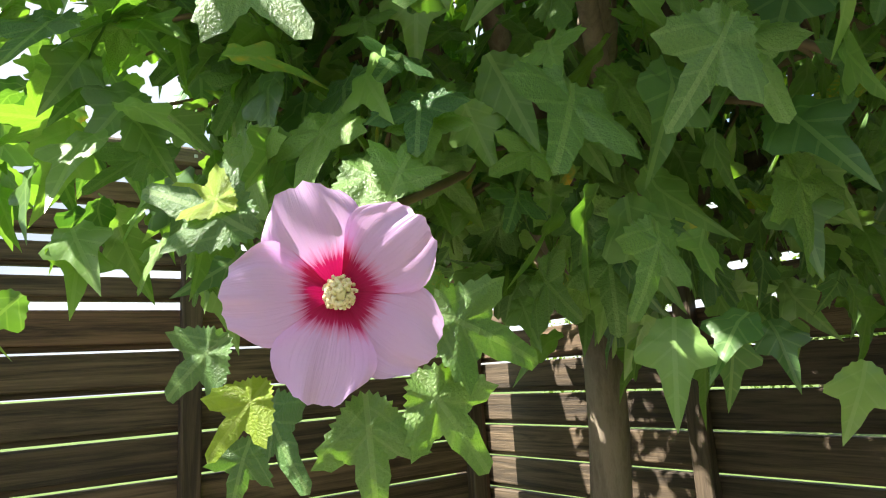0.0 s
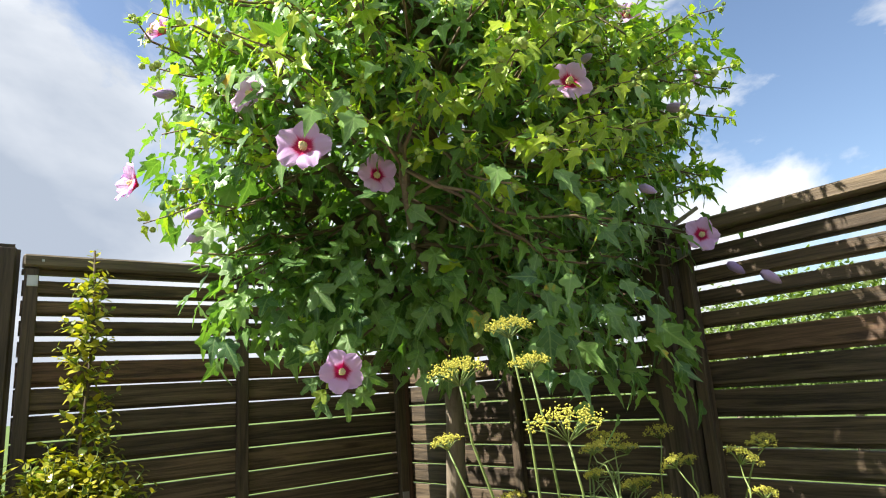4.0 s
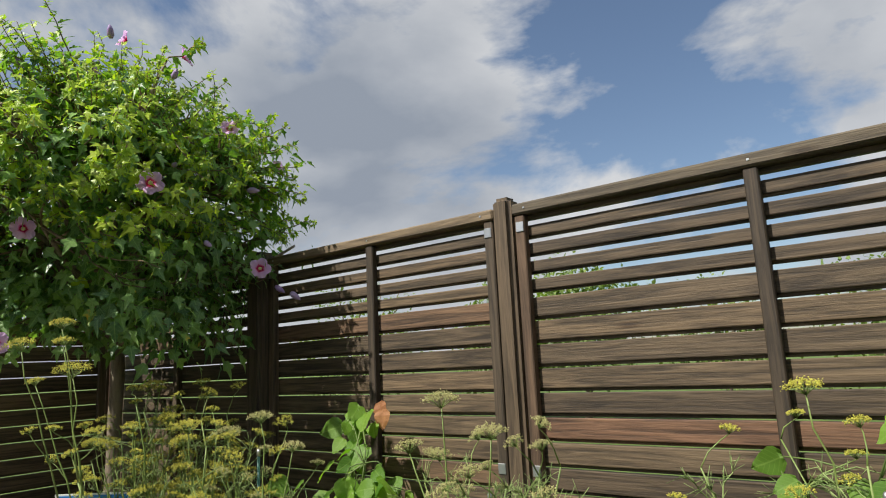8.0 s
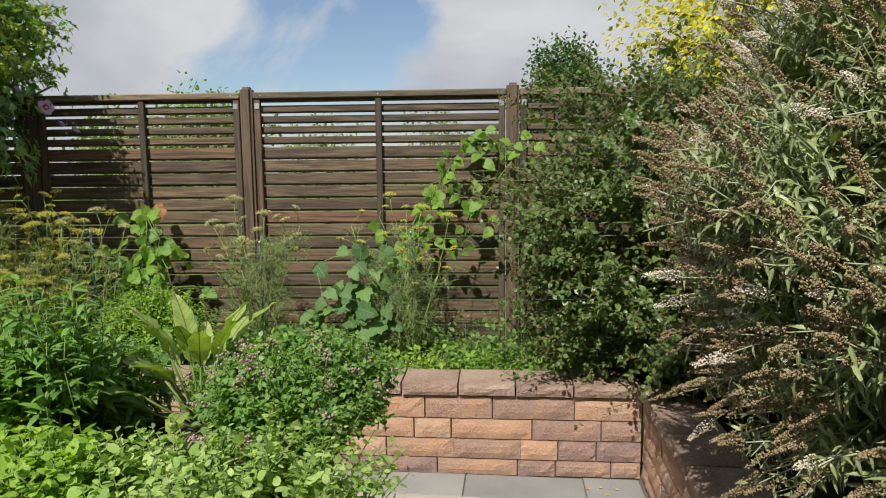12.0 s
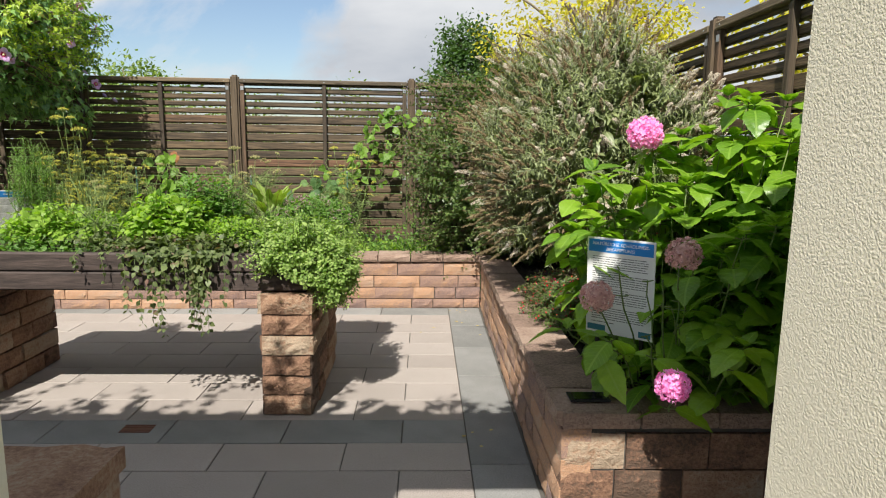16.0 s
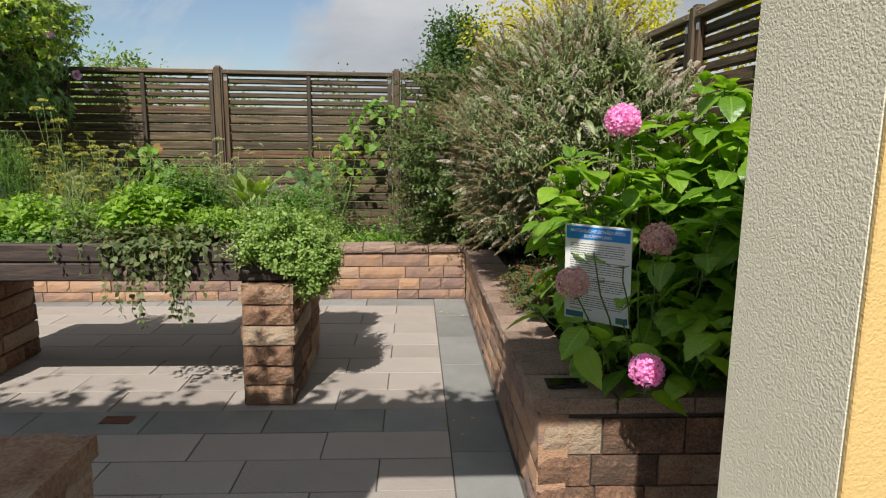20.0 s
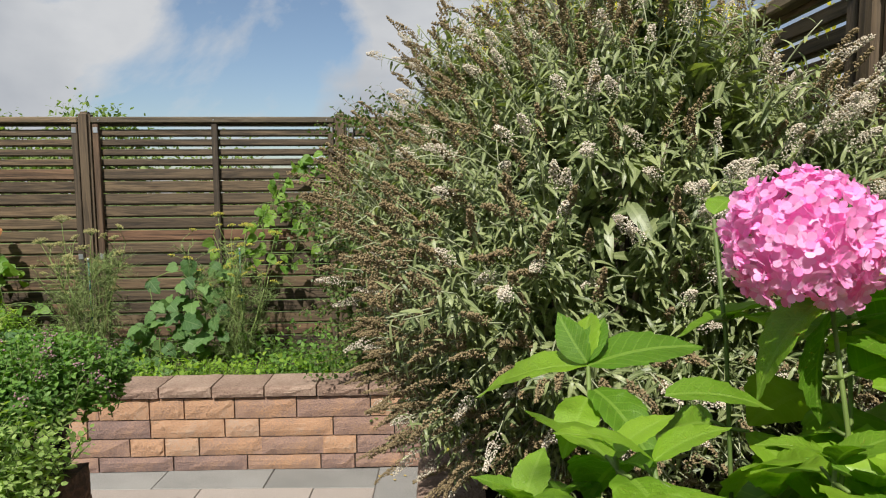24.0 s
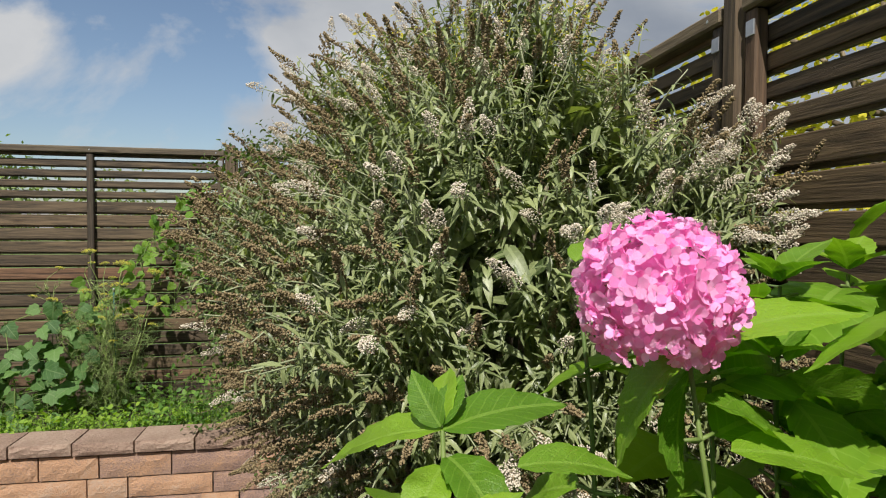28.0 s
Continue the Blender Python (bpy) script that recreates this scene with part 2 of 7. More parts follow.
def plaster_mat(name, a, b2):
    """Scratched pebbly render: a crust of grains with pits between them."""
    m, t, b = material(name, 0.95)
    v = coords(t)
    big, fine = noise_at(t, v, 1.6), noise_at(t, v, 260.0, 3.0, 0.7)
    warp = t.nodes.new("ShaderNodeVectorMath")
    warp.operation = "MULTIPLY_ADD"
    n3 = node(t, "ShaderNodeTexNoise", Scale=70.0, Detail=2.0)
    t.links.new(v, n3.inputs["Vector"])
    t.links.new(n3.outputs["Color"], warp.inputs[0])
    warp.inputs[1].default_value = (0.012, 0.012, 0.012)
    t.links.new(v, warp.inputs[2])
    cell = node(t, "ShaderNodeTexVoronoi", Scale=250.0)
    cell.feature = "SMOOTH_F1"
    t.links.new(warp.outputs[0], cell.inputs["Vector"])
    grain = math_node(t, "SUBTRACT", 1.0, cell.outputs["Distance"])
    t.links.new(ramp(t, math_node(t, "ADD", math_node(t, "MULTIPLY", big, 0.7), math_node(t, "MULTIPLY", fine, 0.3)), [(0.3, a), (0.7, b2)]), b.inputs["Base Color"])
    bump(t, b, math_node(t, "ADD", grain, math_node(t, "MULTIPLY", fine, 0.5)), 0.36, 0.0035)
    return m


RENDER_WHITE = plaster_mat("white_render", (0.45, 0.47, 0.52), (0.54, 0.555, 0.595))
RENDER_YELLOW = plaster_mat("yellow_render", (0.58, 0.385, 0.145), (0.68, 0.47, 0.20))
RENDER_BEIGE = plaster_mat("beige_render", (0.65, 0.60, 0.47), (0.76, 0.71, 0.57))
BARK = rough_mat("bark", [(0.3, (0.10, 0.075, 0.05)), (0.7, (0.26, 0.21, 0.15))], 14.0, 80.0, 0.9, 0.6, 0.004, stretch=(1, 1, 0.25))
STEM = plain_mat("green_stem", (0.07, 0.12, 0.025), (0.16, 0.22, 0.055))
STEM_PALE = plain_mat("pale_stem", (0.22, 0.26, 0.14), (0.36, 0.38, 0.24))
TWIG = plain_mat("brown_twig", (0.12, 0.08, 0.045), (0.24, 0.17, 0.10))
STEEL = plain_mat("galvanised", (0.45, 0.46, 0.47), (0.62, 0.63, 0.64), 60.0, 0.4, 0.9)


# ---- building blocks ----
def thing(name, label, category, base=(0, 0, 0), group="", kind=""):
    ob = new(name)
    ob.location = base
    ob.empty_display_size = 0.1
    return tagged(ob, label, category, group, kind)


def mesh_of(name, verts, tris, mat, uv=None, smooth=False):
    """A mesh from arrays of corners and triangles (or quads)."""
    verts, tris = np.asarray(verts, np.float32), np.asarray(tris, np.int32)
    n, k = tris.shape
    me = bpy.data.meshes.new(name)
    me.vertices.add(len(verts))
    me.vertices.foreach_set("co", verts.ravel())
    me.loops.add(n * k)
    me.loops.foreach_set("vertex_index", tris.ravel())
    me.polygons.add(n)
    me.polygons.foreach_set("loop_start", np.arange(0, n * k, k, dtype=np.int32))
    me.polygons.foreach_set("use_smooth", np.full(n, smooth, bool))
    if uv is not None:
        me.uv_layers.new(name="leaf").data.foreach_set("uv", np.asarray(uv, np.float32)[tris.ravel()].ravel())
    me.update(calc_edges=True)
    me.validate()
    me.materials.append(mat)
    return me


def hang(name, me, parent, m=Matrix(), label=""):
    """One mesh object as a part, at the world pose m (things stand unturned)."""
    ob = new(name, me)
    if parent:
        off = Vector(parent.location)
        if parent.parent:
            off = off + Vector(parent.parent.location)
        ob.parent = parent
        ob.matrix_basis = Matrix.Translation(-off) @ m
    else:
        ob.matrix_basis = m
    return tagged(ob, label)


class Heap:
    """Gathers corners and triangles for one joined mesh."""

    def __init__(self):
        self.v, self.f, self.u, self.n = [], [], [], 0

    def add(self, v, f, u=None):
        self.v.append(np.asarray(v, float))
        self.f.append(np.asarray(f, int) + self.n)
        self.u.append(np.zeros((len(v), 2)) if u is None else u)
        self.n += len(v)
        return self

    def mesh(self, name, mat, base=(0, 0, 0), smooth=False):
        return mesh_of(name, np.concatenate(self.v) - np.array(base), np.concatenate(self.f), mat, np.concatenate(self.u), smooth)

    def part(self, name, mat, parent, label="", smooth=False, kind=""):
        ob = new(name, self.mesh(name, mat, tuple(parent.location), smooth))
        ob.parent = parent
        return tagged(ob, label, kind=kind)


def box_arrays(x0, x1, y0, y1, z0, z1, edge=0.004):
    """A box with chamfered edges: 24 corners."""
    c, h = np.array([(x0 + x1) / 2, (y0 + y1) / 2, (z0 + z1) / 2]), np.array([(x1 - x0) / 2, (y1 - y0) / 2, (z1 - z0) / 2])
    e = min(edge, *(h * 0.45))
    bm = bmesh.new()
    bmesh.ops.create_cube(bm, size=2.0)
    for v in bm.verts:
        v.co = Vector([v.co[i] * h[i] for i in range(3)])
    bmesh.ops.bevel(bm, geom=bm.edges[:], offset=e, segments=1, affect="EDGES")
    bmesh.ops.triangulate(bm, faces=bm.faces[:])
    bm.verts.index_update()
    v, f = np.array([x.co[:] for x in bm.verts]) + c, np.array([[x.index for x in p.verts] for p in bm.faces])
    bm.free()
    return v, f


def box_mesh(name, mat, *size, edge=0.004):
    return mesh_of(name, *box_arrays(*size, edge=edge), mat)


def tube(points, radii, sides=6):
    p = np.asarray(points, float)
    r = np.broadcast_to(np.asarray(radii, float), (len(p),))
    d = np.gradient(p, axis=0)
    d /= np.linalg.norm(d, axis=1)[:, None] + 1e-9
    ref = np.array([0.31, 0.17, 0.94]) if abs(d[0, 2]) < 0.9 else np.array([0.9, 0.3, 0.1])
    a = np.cross(d, ref)
    a /= np.linalg.norm(a, axis=1)[:, None] + 1e-9
    b = np.cross(d, a)
    ang = np.arange(sides) * 2 * np.pi / sides
    ring = p[:, None] + r[:, None, None] * (a[:, None] * np.cos(ang)[None, :, None] + b[:, None] * np.sin(ang)[None, :, None])
    f = []
    for i in range(len(p) - 1):
        for j in range(sides):
            q, s = i * sides + j, i * sides + (j + 1) % sides
            f += [(q, s, q + sides), (s, s + sides, q + sides)]
    for j in range(1, sides - 1):
        f += [(0, j + 1, j), ((len(p) - 1) * sides, (len(p) - 1) * sides + j, (len(p) - 1) * sides + j + 1)]
    return ring.reshape(-1, 3), np.array(f)


def bend(a, b, sag=0.0, wob=0.0, n=6, rng=np.random):
    """Points from a to b, bowed up by sag, with a little wander."""
    a, b = np.asarray(a, float), np.asarray(b, float)
    s = np.linspace(0, 1, n)[:, None]
    p = a + (b - a) * s
    p[:, 2:] += sag * 4 * s * (1 - s)
    p[1:-1] += rng.normal(0, wob, (n - 2, 3))
    return p


def leaf_shape(half, fold=0.12, droop=0.25, wave=0.0, cols=1):
    """A unit leaf along +y with its face to +z, from half an outline (x, y) from stalk to tip."""
    half = np.asarray(half, float)
    n = len(half)
    rows = []
    mid_y = np.clip(half[:, 1] * 0.96, 0, 1)
    fr = [-1.0, 0.0, 1.0] if cols == 1 else [-1.0, -0.5, 0.0, 0.5, 1.0]
    for k, (x, y) in enumerate(half):
        for s in fr:
            yy = mid_y[k] + (y - mid_y[k]) * abs(s)
            rows.append((x * s, yy, fold * abs(x * s) * (1.6 - abs(s)) - droop * yy * yy + wave * abs(s) * math.sin(k * 2.3)))
    v, c = np.array(rows), len(fr)
    f = []
    for k in range(n - 1):
        for j in range(c - 1):
            a, b, d, e = k * c + j, k * c + j + 1, (k + 1) * c + j, (k + 1) * c + j + 1
            f += [(a, b, e), (a, e, d)]
    return v, np.array(f), v[:, :2].copy()


def frames(d, n):
    """Turning matrices whose y lies along d and whose z is near n."""
    d = d / (np.linalg.norm(d, axis=1)[:, None] + 1e-9)
    x = np.cross(d, n)
    x /= np.linalg.norm(x, axis=1)[:, None] + 1e-9
    return np.stack([x, d, np.cross(x, d)], 2)


def scatter(heap, shape, pos, d, n, size, width=1.0):
    """Copies of a leaf or flower shape, joined into a heap."""
    v, f, u = shape
    r = frames(np.asarray(d, float), np.asarray(n, float))
    s = np.broadcast_to(np.asarray(size, float), (len(pos),))
    w = np.stack([s * width, s, s], 1)
    pts = np.einsum("kij,kvj->kvi", r, v[None] * w[:, None]) + np.asarray(pos)[:, None]
    k, m = len(pos), len(v)
    tri = (f[None] + (np.arange(k) * m)[:, None, None]).reshape(-1, 3)
    return heap.add(pts.reshape(-1, 3), tri, np.tile(u, (k, 1)))


def poses_of(pos, d, n, size):
    r = frames(np.asarray(d, float), np.asarray(n, float))
    s = np.broadcast_to(np.asarray(size, float), (len(pos),))
    out = []
    for i in range(len(pos)):
        m = Matrix([[*(r[i, k] * s[i]), pos[i][k]] for k in range(3)] + [[0, 0, 0, 1]])
        out.append(m)
    return out


def unit(v):
    v = np.asarray(v, float)
    return v / (np.linalg.norm(v, axis=-1, keepdims=True) + 1e-9)


# Garden grid: u east along the brick wall, v north, turned a little against the fence.
G = Matrix.Translation((2.455, -1.25, 0)) @ Matrix.Rotation(radians(-3.5), 4, "Z")


def gp(u, v, z=0.0):
    return np.array(G @ Vector((u, v, z)))


# ---- ground ----
ground = tagged(new("ground", mesh_of("ground", [(-1500, -1500, -0.07), (1500, -1500, -0.07), (1500, 1500, -0.07), (-1500, 1500, -0.07)], [(0, 1, 2, 3)], GRASS)),
                "mown green lawn reaching away behind the fences", "lawn", kind="structure")
paving = thing("pavement", "rosy and grey concrete slabs with dark sandy joints", "pavement", (0, -3, 0), kind="structure")
bed_v, bed_f = box_arrays(-5.55, 2.0, -9.5, 0.3, -0.06, -0.006)
bed_v = (np.array(G.to_3x3()) @ bed_v.T).T + np.array(G.translation)
hang("joint_bed", mesh_of("joint_bed", bed_v, bed_f, JOINT), paving)


def soil_bed(name, label, corners, z):
    c = np.array(corners, float)
    n = 26
    g = []
    rng = np.random.default_rng(4)
    for i in range(n + 1):
        for j in range(13):
            a, b = i / n, j / 12
            p = (c[0] * (1 - a) + c[1] * a) * (1 - b) + (c[3] * (1 - a) + c[2] * a) * b
            g.append((*p, z + rng.normal(0, 0.012)))
    f = [(i * 13 + j, (i + 1) * 13 + j, (i + 1) * 13 + j + 1, i * 13 + j + 1) for i in range(n) for j in range(12)]
    ob = new(name, mesh_of(name, g, f, SOIL, smooth=True))
    return tagged(ob, label, "soil", kind="structure")


soil_bed("soil_back_bed", "dark crumbly soil of the raised back bed", [gp(-6.0, 0.12)[:2], gp(0.1, 0.12)[:2], (3.75, 0.05), (-3.6, 0.05)], 0.42)
soil_bed("soil_side_bed", "dark crumbly soil of the raised side bed", [gp(0.12, -3.4)[:2], gp(1.3, -3.4)[:2], (3.75, 0.0), gp(0.12, 0.1)[:2]], 0.44)

# ---- fences ----
BOARDS = [(2.104, 2.050), (2.031, 1.978), (1.958, 1.906), (1.885, 1.832)] + [(1.812 - 0.0923 * k, 1.812 - 0.0923 * k - 0.0865) for k in range(16)]


def board_mesh(length, low, top, lip, back=0.012, thick=0.026, edge=0.003):
    """A rebated board: its foot steps back behind the face, in its own shade."""
    y = 0.005
    ring = [(y + back, low), (y + back, low + lip), (y + 0.001, low + lip), (y, low + lip + edge), (y, top - edge), (y + edge, top), (y + thick, top), (y + thick, low)]
    n = len(ring)
    v = [(x, y, z) for x in (0.004, length - 0.004) for y, z in ring]
    f = []
    for k in range(n):
        a, b = k, (k + 1) % n
        f += [(a, b + n, b), (a, a + n, b + n)]
    for i in (0, n):
        for p, q, r in ((0, 6, 7), (0, 1, 6), (1, 5, 6), (1, 2, 5), (2, 4, 5), (2, 3, 4)):
            f.append((i + p, i + q, i + r))
    return mesh_of("board", v, f, WOOD_X)


def fence_panel(width, label, mid=None):
    """A slatted panel, its foot at the origin, running along +x; posts stand beside it."""
    th = thing("fence_panel", label, "fence panel", group="slatted fence panels", kind="structure")
    mid = mid or width / 2
    hang("top_rail", box_mesh("top_rail", RAIL, 0, width, -0.042, 0.022, 2.146, 2.192, edge=0.007), th, label="weathered capping rail")
    hang("rail_batten", box_mesh("rail_batten", WOOD_X, 0.0, width, 0.006, 0.030, 2.126, 2.1455, edge=0.002), th)
    for k, (top, low) in enumerate(BOARDS):
        hang("board", board_mesh(width, low, top, 0.010 if k < 4 else 0.013), th)
    for x in (0.03, mid, width - 0.03):
        hang("upright", box_mesh("upright", WOOD_Z, x - 0.022, x + 0.022, -0.032, 0.004, 0.36, 2.144, edge=0.004), th)
    for x in (0.06, mid, width - 0.06):
        hang("screw", box_mesh("screw", STEEL, x - 0.004, x + 0.004, -0.0445, -0.042, 2.165, 2.173, edge=0.001), th)
    for x, z in ((0.032, 2.096), (width - 0.032, 2.096), (0.032, 1.16), (width - 0.032, 1.16)):
        hang("bracket", box_mesh("bracket", STEEL, x - 0.017, x + 0.017, -0.036, -0.031, z - 0.02, z + 0.02, edge=0.002), th, label="galvanised steel bracket")
    return th


def fence_post(x, y, label="square dark-stained fence post with rounded top", w=0.086, top=2.23, deg=0.0):
    bm = bmesh.new()
    bmesh.ops.create_cube(bm, size=1.0)
    for v in bm.verts:
        v.co = Vector((v.co.x * w, v.co.y * w, -0.1 if v.co.z < 0 else top))
    bmesh.ops.bevel(bm, geom=[e for e in bm.edges if abs(e.verts[0].co.z - e.verts[1].co.z) > 1 or e.verts[0].co.z > 1], offset=0.018, segments=3, affect="EDGES")
    me = bpy.data.meshes.new("fence_post")
    bm.to_mesh(me)
    bm.free()
    me.materials.append(WOOD_Z)
    ob = new("fence_post", me)
    ob.matrix_basis = pose(x, y, 0, 0, 0, deg)
    return tagged(ob, label, "fence post", "fence posts", "structure")


wide = fence_panel(1.78, "dark brown slatted wooden fence panel, weathered, gaps at the top")
wide.matrix_basis = pose(0.025, 0.03, 0)
copy_thing(wide, pose(1.895, 0.03, 0))
short = fence_panel(1.495, "short dark brown slatted fence panel, dappled with leaf shade", 0.775)
short.matrix_basis = pose(-1.56, 0.03, 0)
for x in (-0.02, 1.85, 3.72):
    fence_post(x, 0.022)
fence_post(-1.62, 0.0, w=0.12)
copy_thing(short, pose(-3.13, -0.10, 0, 0, 0, 4))
fence_post(-3.13, -0.12)
west = fence_panel(1.58, "dark brown slatted fence panel in shade, light between its boards")
west.matrix_basis = pose(-3.03, -1.78, 0.07, 0, 0, 88)
copy_thing(west, pose(-3.10, -3.47, 0.07, 0, 0, 88))
for x, y in ((-3.05, -1.83), (-3.12, -3.52)):
    fence_post(x, y, deg=-2, top=2.30)
EAST = Matrix.Translation((3.53, -3.30, 0.05)) @ Matrix.Rotation(radians(-93.5), 4, "Z")
for k in (-2, -1, 0, 1):
    copy_thing(short, EAST @ pose(0.045 + 1.585 * k, 0, 0))
for k in (-2, -1, 0, 1, 2):
    p = EAST @ Vector((1.585 * k, 0, 0))
    fence_post(p.x, p.y, deg=-3.5, top=2.28)

# ---- brick walls ----
stone_cache = {}


def stone(l, h, d, mat, kind=0, split=0.0035):
    """A split-faced wall stone: rough front (towards -y), its foot at the origin."""
    key = (round(l, 2), round(h, 3), round(d, 2), mat.name, kind)
    if key not in stone_cache:
        rng = np.random.default_rng(int(l * 1000 + h * 7000 + kind * 13))
        nx, nz = 7, 4
        xs, zs = np.linspace(0.003, l - 0.003, nx), np.linspace(0.003, h - 0.003, nz)
        v, f = [], []
        for i, x in enumerate(xs):
            for j, z in enumerate(zs):
                edge = i in (0, nx - 1) or j in (0, nz - 1)
                v.append((x + (0 if edge else rng.normal(0, 0.006)), (0.004 + rng.normal(0, split * 0.35) if edge else -abs(rng.normal(split, split * 0.6))), z + (rng.normal(0, split * 0.25) if j == nz - 1 else 0)))
        idx = lambda i, j: i * nz + j
        for i in range(nx - 1):
            for j in range(nz - 1):
                f += [(idx(i, j), idx(i + 1, j), idx(i + 1, j + 1)), (idx(i, j), idx(i + 1, j + 1), idx(i, j + 1))]
        rim = [idx(i, 0) for i in range(nx)] + [idx(nx - 1, j) for j in range(1, nz)] + [idx(i, nz - 1) for i in range(nx - 2, -1, -1)] + [idx(0, j) for j in range(nz - 2, 0, -1)]
        back = len(v)
        for r in rim:
            v.append((v[r][0], d, v[r][2]))
        m = len(rim)
        for k in range(m):
            a, b = rim[k], rim[(k + 1) % m]
            f += [(a, back + k, back + (k + 1) % m), (a, back + (k + 1) % m, b)]
        stone_cache[key] = mesh_of("stone", v, f, mat)
    return stone_cache[key]


COURSES = [(0.0, 0.088), (0.092, 0.106), (0.202, 0.108), (0.314, 0.124)]


def stone_wall(name, label, m, length, mat, cap_mat, seed, courses=COURSES, cap_z=0.446, cap_h=0.068, cap_d=0.255, depth=0.22, sizes=(0.20, 0.29, 0.36, 0.43), start_cap=0.0):
    """A dry wall of split stones along local +x, face towards local -y, with cap stones."""
    th = thing(name, label, "garden wall", tuple(m.translation), kind="structure")
    rng = random.Random(seed)
    core_v, core_f = box_arrays(0.01, length - 0.01, 0.02, depth, 0.0, cap_z)
    core_v = (np.array(m.to_3x3()) @ core_v.T).T + np.array(m.translation)
    hang("wall_core", mesh_of("wall_core", core_v, core_f, JOINT), th)
    for z, h in courses:
        x = -rng.random() * 0.15
        while x < length - 0.03:
            l = rng.choice(sizes)
            x0, x1 = max(x, 0.0), min(x + l, length)
            if length - x1 < 0.08:
                x1 = length
            if x1 - x0 > 0.03:
                hang("stone", stone(x1 - x0 - 0.002, h + 0.002, 0.12, mat, rng.randrange(3)), th, m @ pose(x0 + 0.002, rng.uniform(-0.004, 0.004), z))
            x = x1
    x = start_cap
    while x < length - 0.03:
        x1 = min(x + 0.302, length)
        x0 = max(x, 0.0)
        if x1 - x0 > 0.03:
            hang("cap_stone", stone(x1 - x0 - 0.003, cap_h, cap_d, cap_mat, rng.randrange(3), 0.004), th, m @ pose(x0 + 0.002, -0.022 + rng.uniform(-0.003, 0.003), cap_z + rng.uniform(-0.002, 0.002)))
        x = x1
    return th


stone_wall("wall_back_bed", "low terracotta split-stone wall with pale cap stones", G @ pose(0, 0, 0, 0, 0, 1.8) @ pose(-5.45, 0, 0), 5.45, BRICK, CAP, 3, start_cap=-0.04)
stone_wall("wall_side_bed", "long low terracotta stone wall with brown caps", G @ pose(0, 0, 0, 0, 0, -90), 3.56, BRICK, CAP, 5)
stone_wall("wall_bed_end", "weathered dark red stone end of the side bed", G @ pose(0.0, -3.56, 0), 1.4, OLD_BRICK, CAP, 8, courses=[(0.0, 0.13), (0.134, 0.13), (0.268, 0.15)], sizes=(0.2, 0.27, 0.33))

# ---- doorway wall ----
gate = thing("wall_doorway", "rough white rendered wall with a yellow-edged beige doorway", "wall", tuple(G @ Vector((-0.6, -5.1, 0))), kind="structure")
V0, V1, U0, U1, LINTEL, TOP = -5.18, -4.90, -1.175, 0.022, 2.39, 3.05


def wall_block(name, mat, u0, u1, v0, v1, z0, z1, edge=0.003):
    v, f = box_arrays(u0, u1, v0, v1, z0, z1, edge=edge)
    return hang(name, mesh_of(name, (np.array(G.to_3x3()) @ v.T).T + np.array(G.translation), f, mat), gate)


wall_block("wall_side", RENDER_WHITE, U0 - 5.0, U0 - 0.122, V0, V1, -0.06, TOP)
wall_block("wall_side", RENDER_WHITE, U1 + 0.122, U1 + 4.5, V0, V1, -0.06, TOP)
wall_block("wall_head", RENDER_WHITE, U0 - 0.122, U1 + 0.122, V0, V1, LINTEL + 0.122, TOP)
wall_block("reveal", RENDER_BEIGE, U0 - 0.122, U0, V0 + 0.006, V1, -0.06, LINTEL + 0.122)
wall_block("reveal", RENDER_BEIGE, U1, U1 + 0.122, V0 + 0.006, V1, -0.06, LINTEL + 0.122)
wall_block("reveal", RENDER_BEIGE, U0, U1, V0 + 0.006, V1, LINTEL, LINTEL + 0.122)
wall_block("painted_band", RENDER_YELLOW, U0 - 0.122, U0, V0 - 0.003, V0 + 0.006, -0.06, LINTEL + 0.122, edge=0.002)
wall_block("painted_band", RENDER_YELLOW, U1, U1 + 0.122, V0 - 0.003, V0 + 0.006, -0.06, LINTEL + 0.122, edge=0.002)
wall_block("painted_band", RENDER_YELLOW, U0, U1, V0 - 0.003, V0 + 0.006, LINTEL, LINTEL + 0.122, edge=0.002)

# ---- planter table ----
planter = thing("planter_table", "raised dark plank trough on rough stone piers", "planter", tuple(gp(-2.4, -1.95)))
T0, T1, TV0, TV1 = -3.40, -1.185, -2.37, -1.54


def planter_box(name, mat, u0, u1, v0, v1, z0, z1, edge=0.008, label=""):
    v, f = box_arrays(u0, u1, v0, v1, z0, z1, edge=edge)
    return hang(name, mesh_of(name, (np.array(G.to_3x3()) @ v.T).T + np.array(G.translation), f, mat), planter, label=label)


for z0, z1 in ((0.698, 0.800), (0.805, 0.907)):
    planter_box("plank", TROUGH_WOOD, T0, T1, TV0, TV0 + 0.05, z0, z1)
    planter_box("plank", TROUGH_WOOD, T0, T1, TV1 - 0.05, TV1, z0, z1)
    planter_box("end_plank", TROUGH_WOOD, T0 + 0.004, T0 + 0.05, TV0 + 0.052, TV1 - 0.052, z0, z1)
    planter_box("end_plank", TROUGH_WOOD, T1 - 0.05, T1 - 0.004, TV0 + 0.052, TV1 - 0.052, z0, z1)
planter_box("trough_floor", TROUGH_WOOD, T0 + 0.052, T1 - 0.052, TV0 + 0.052, TV1 - 0.052, 0.70, 0.74)
planter_box("potting_soil", SOIL, T0 + 0.052, T1 - 0.052, TV0 + 0.052, TV1 - 0.052, 0.745, 0.88)


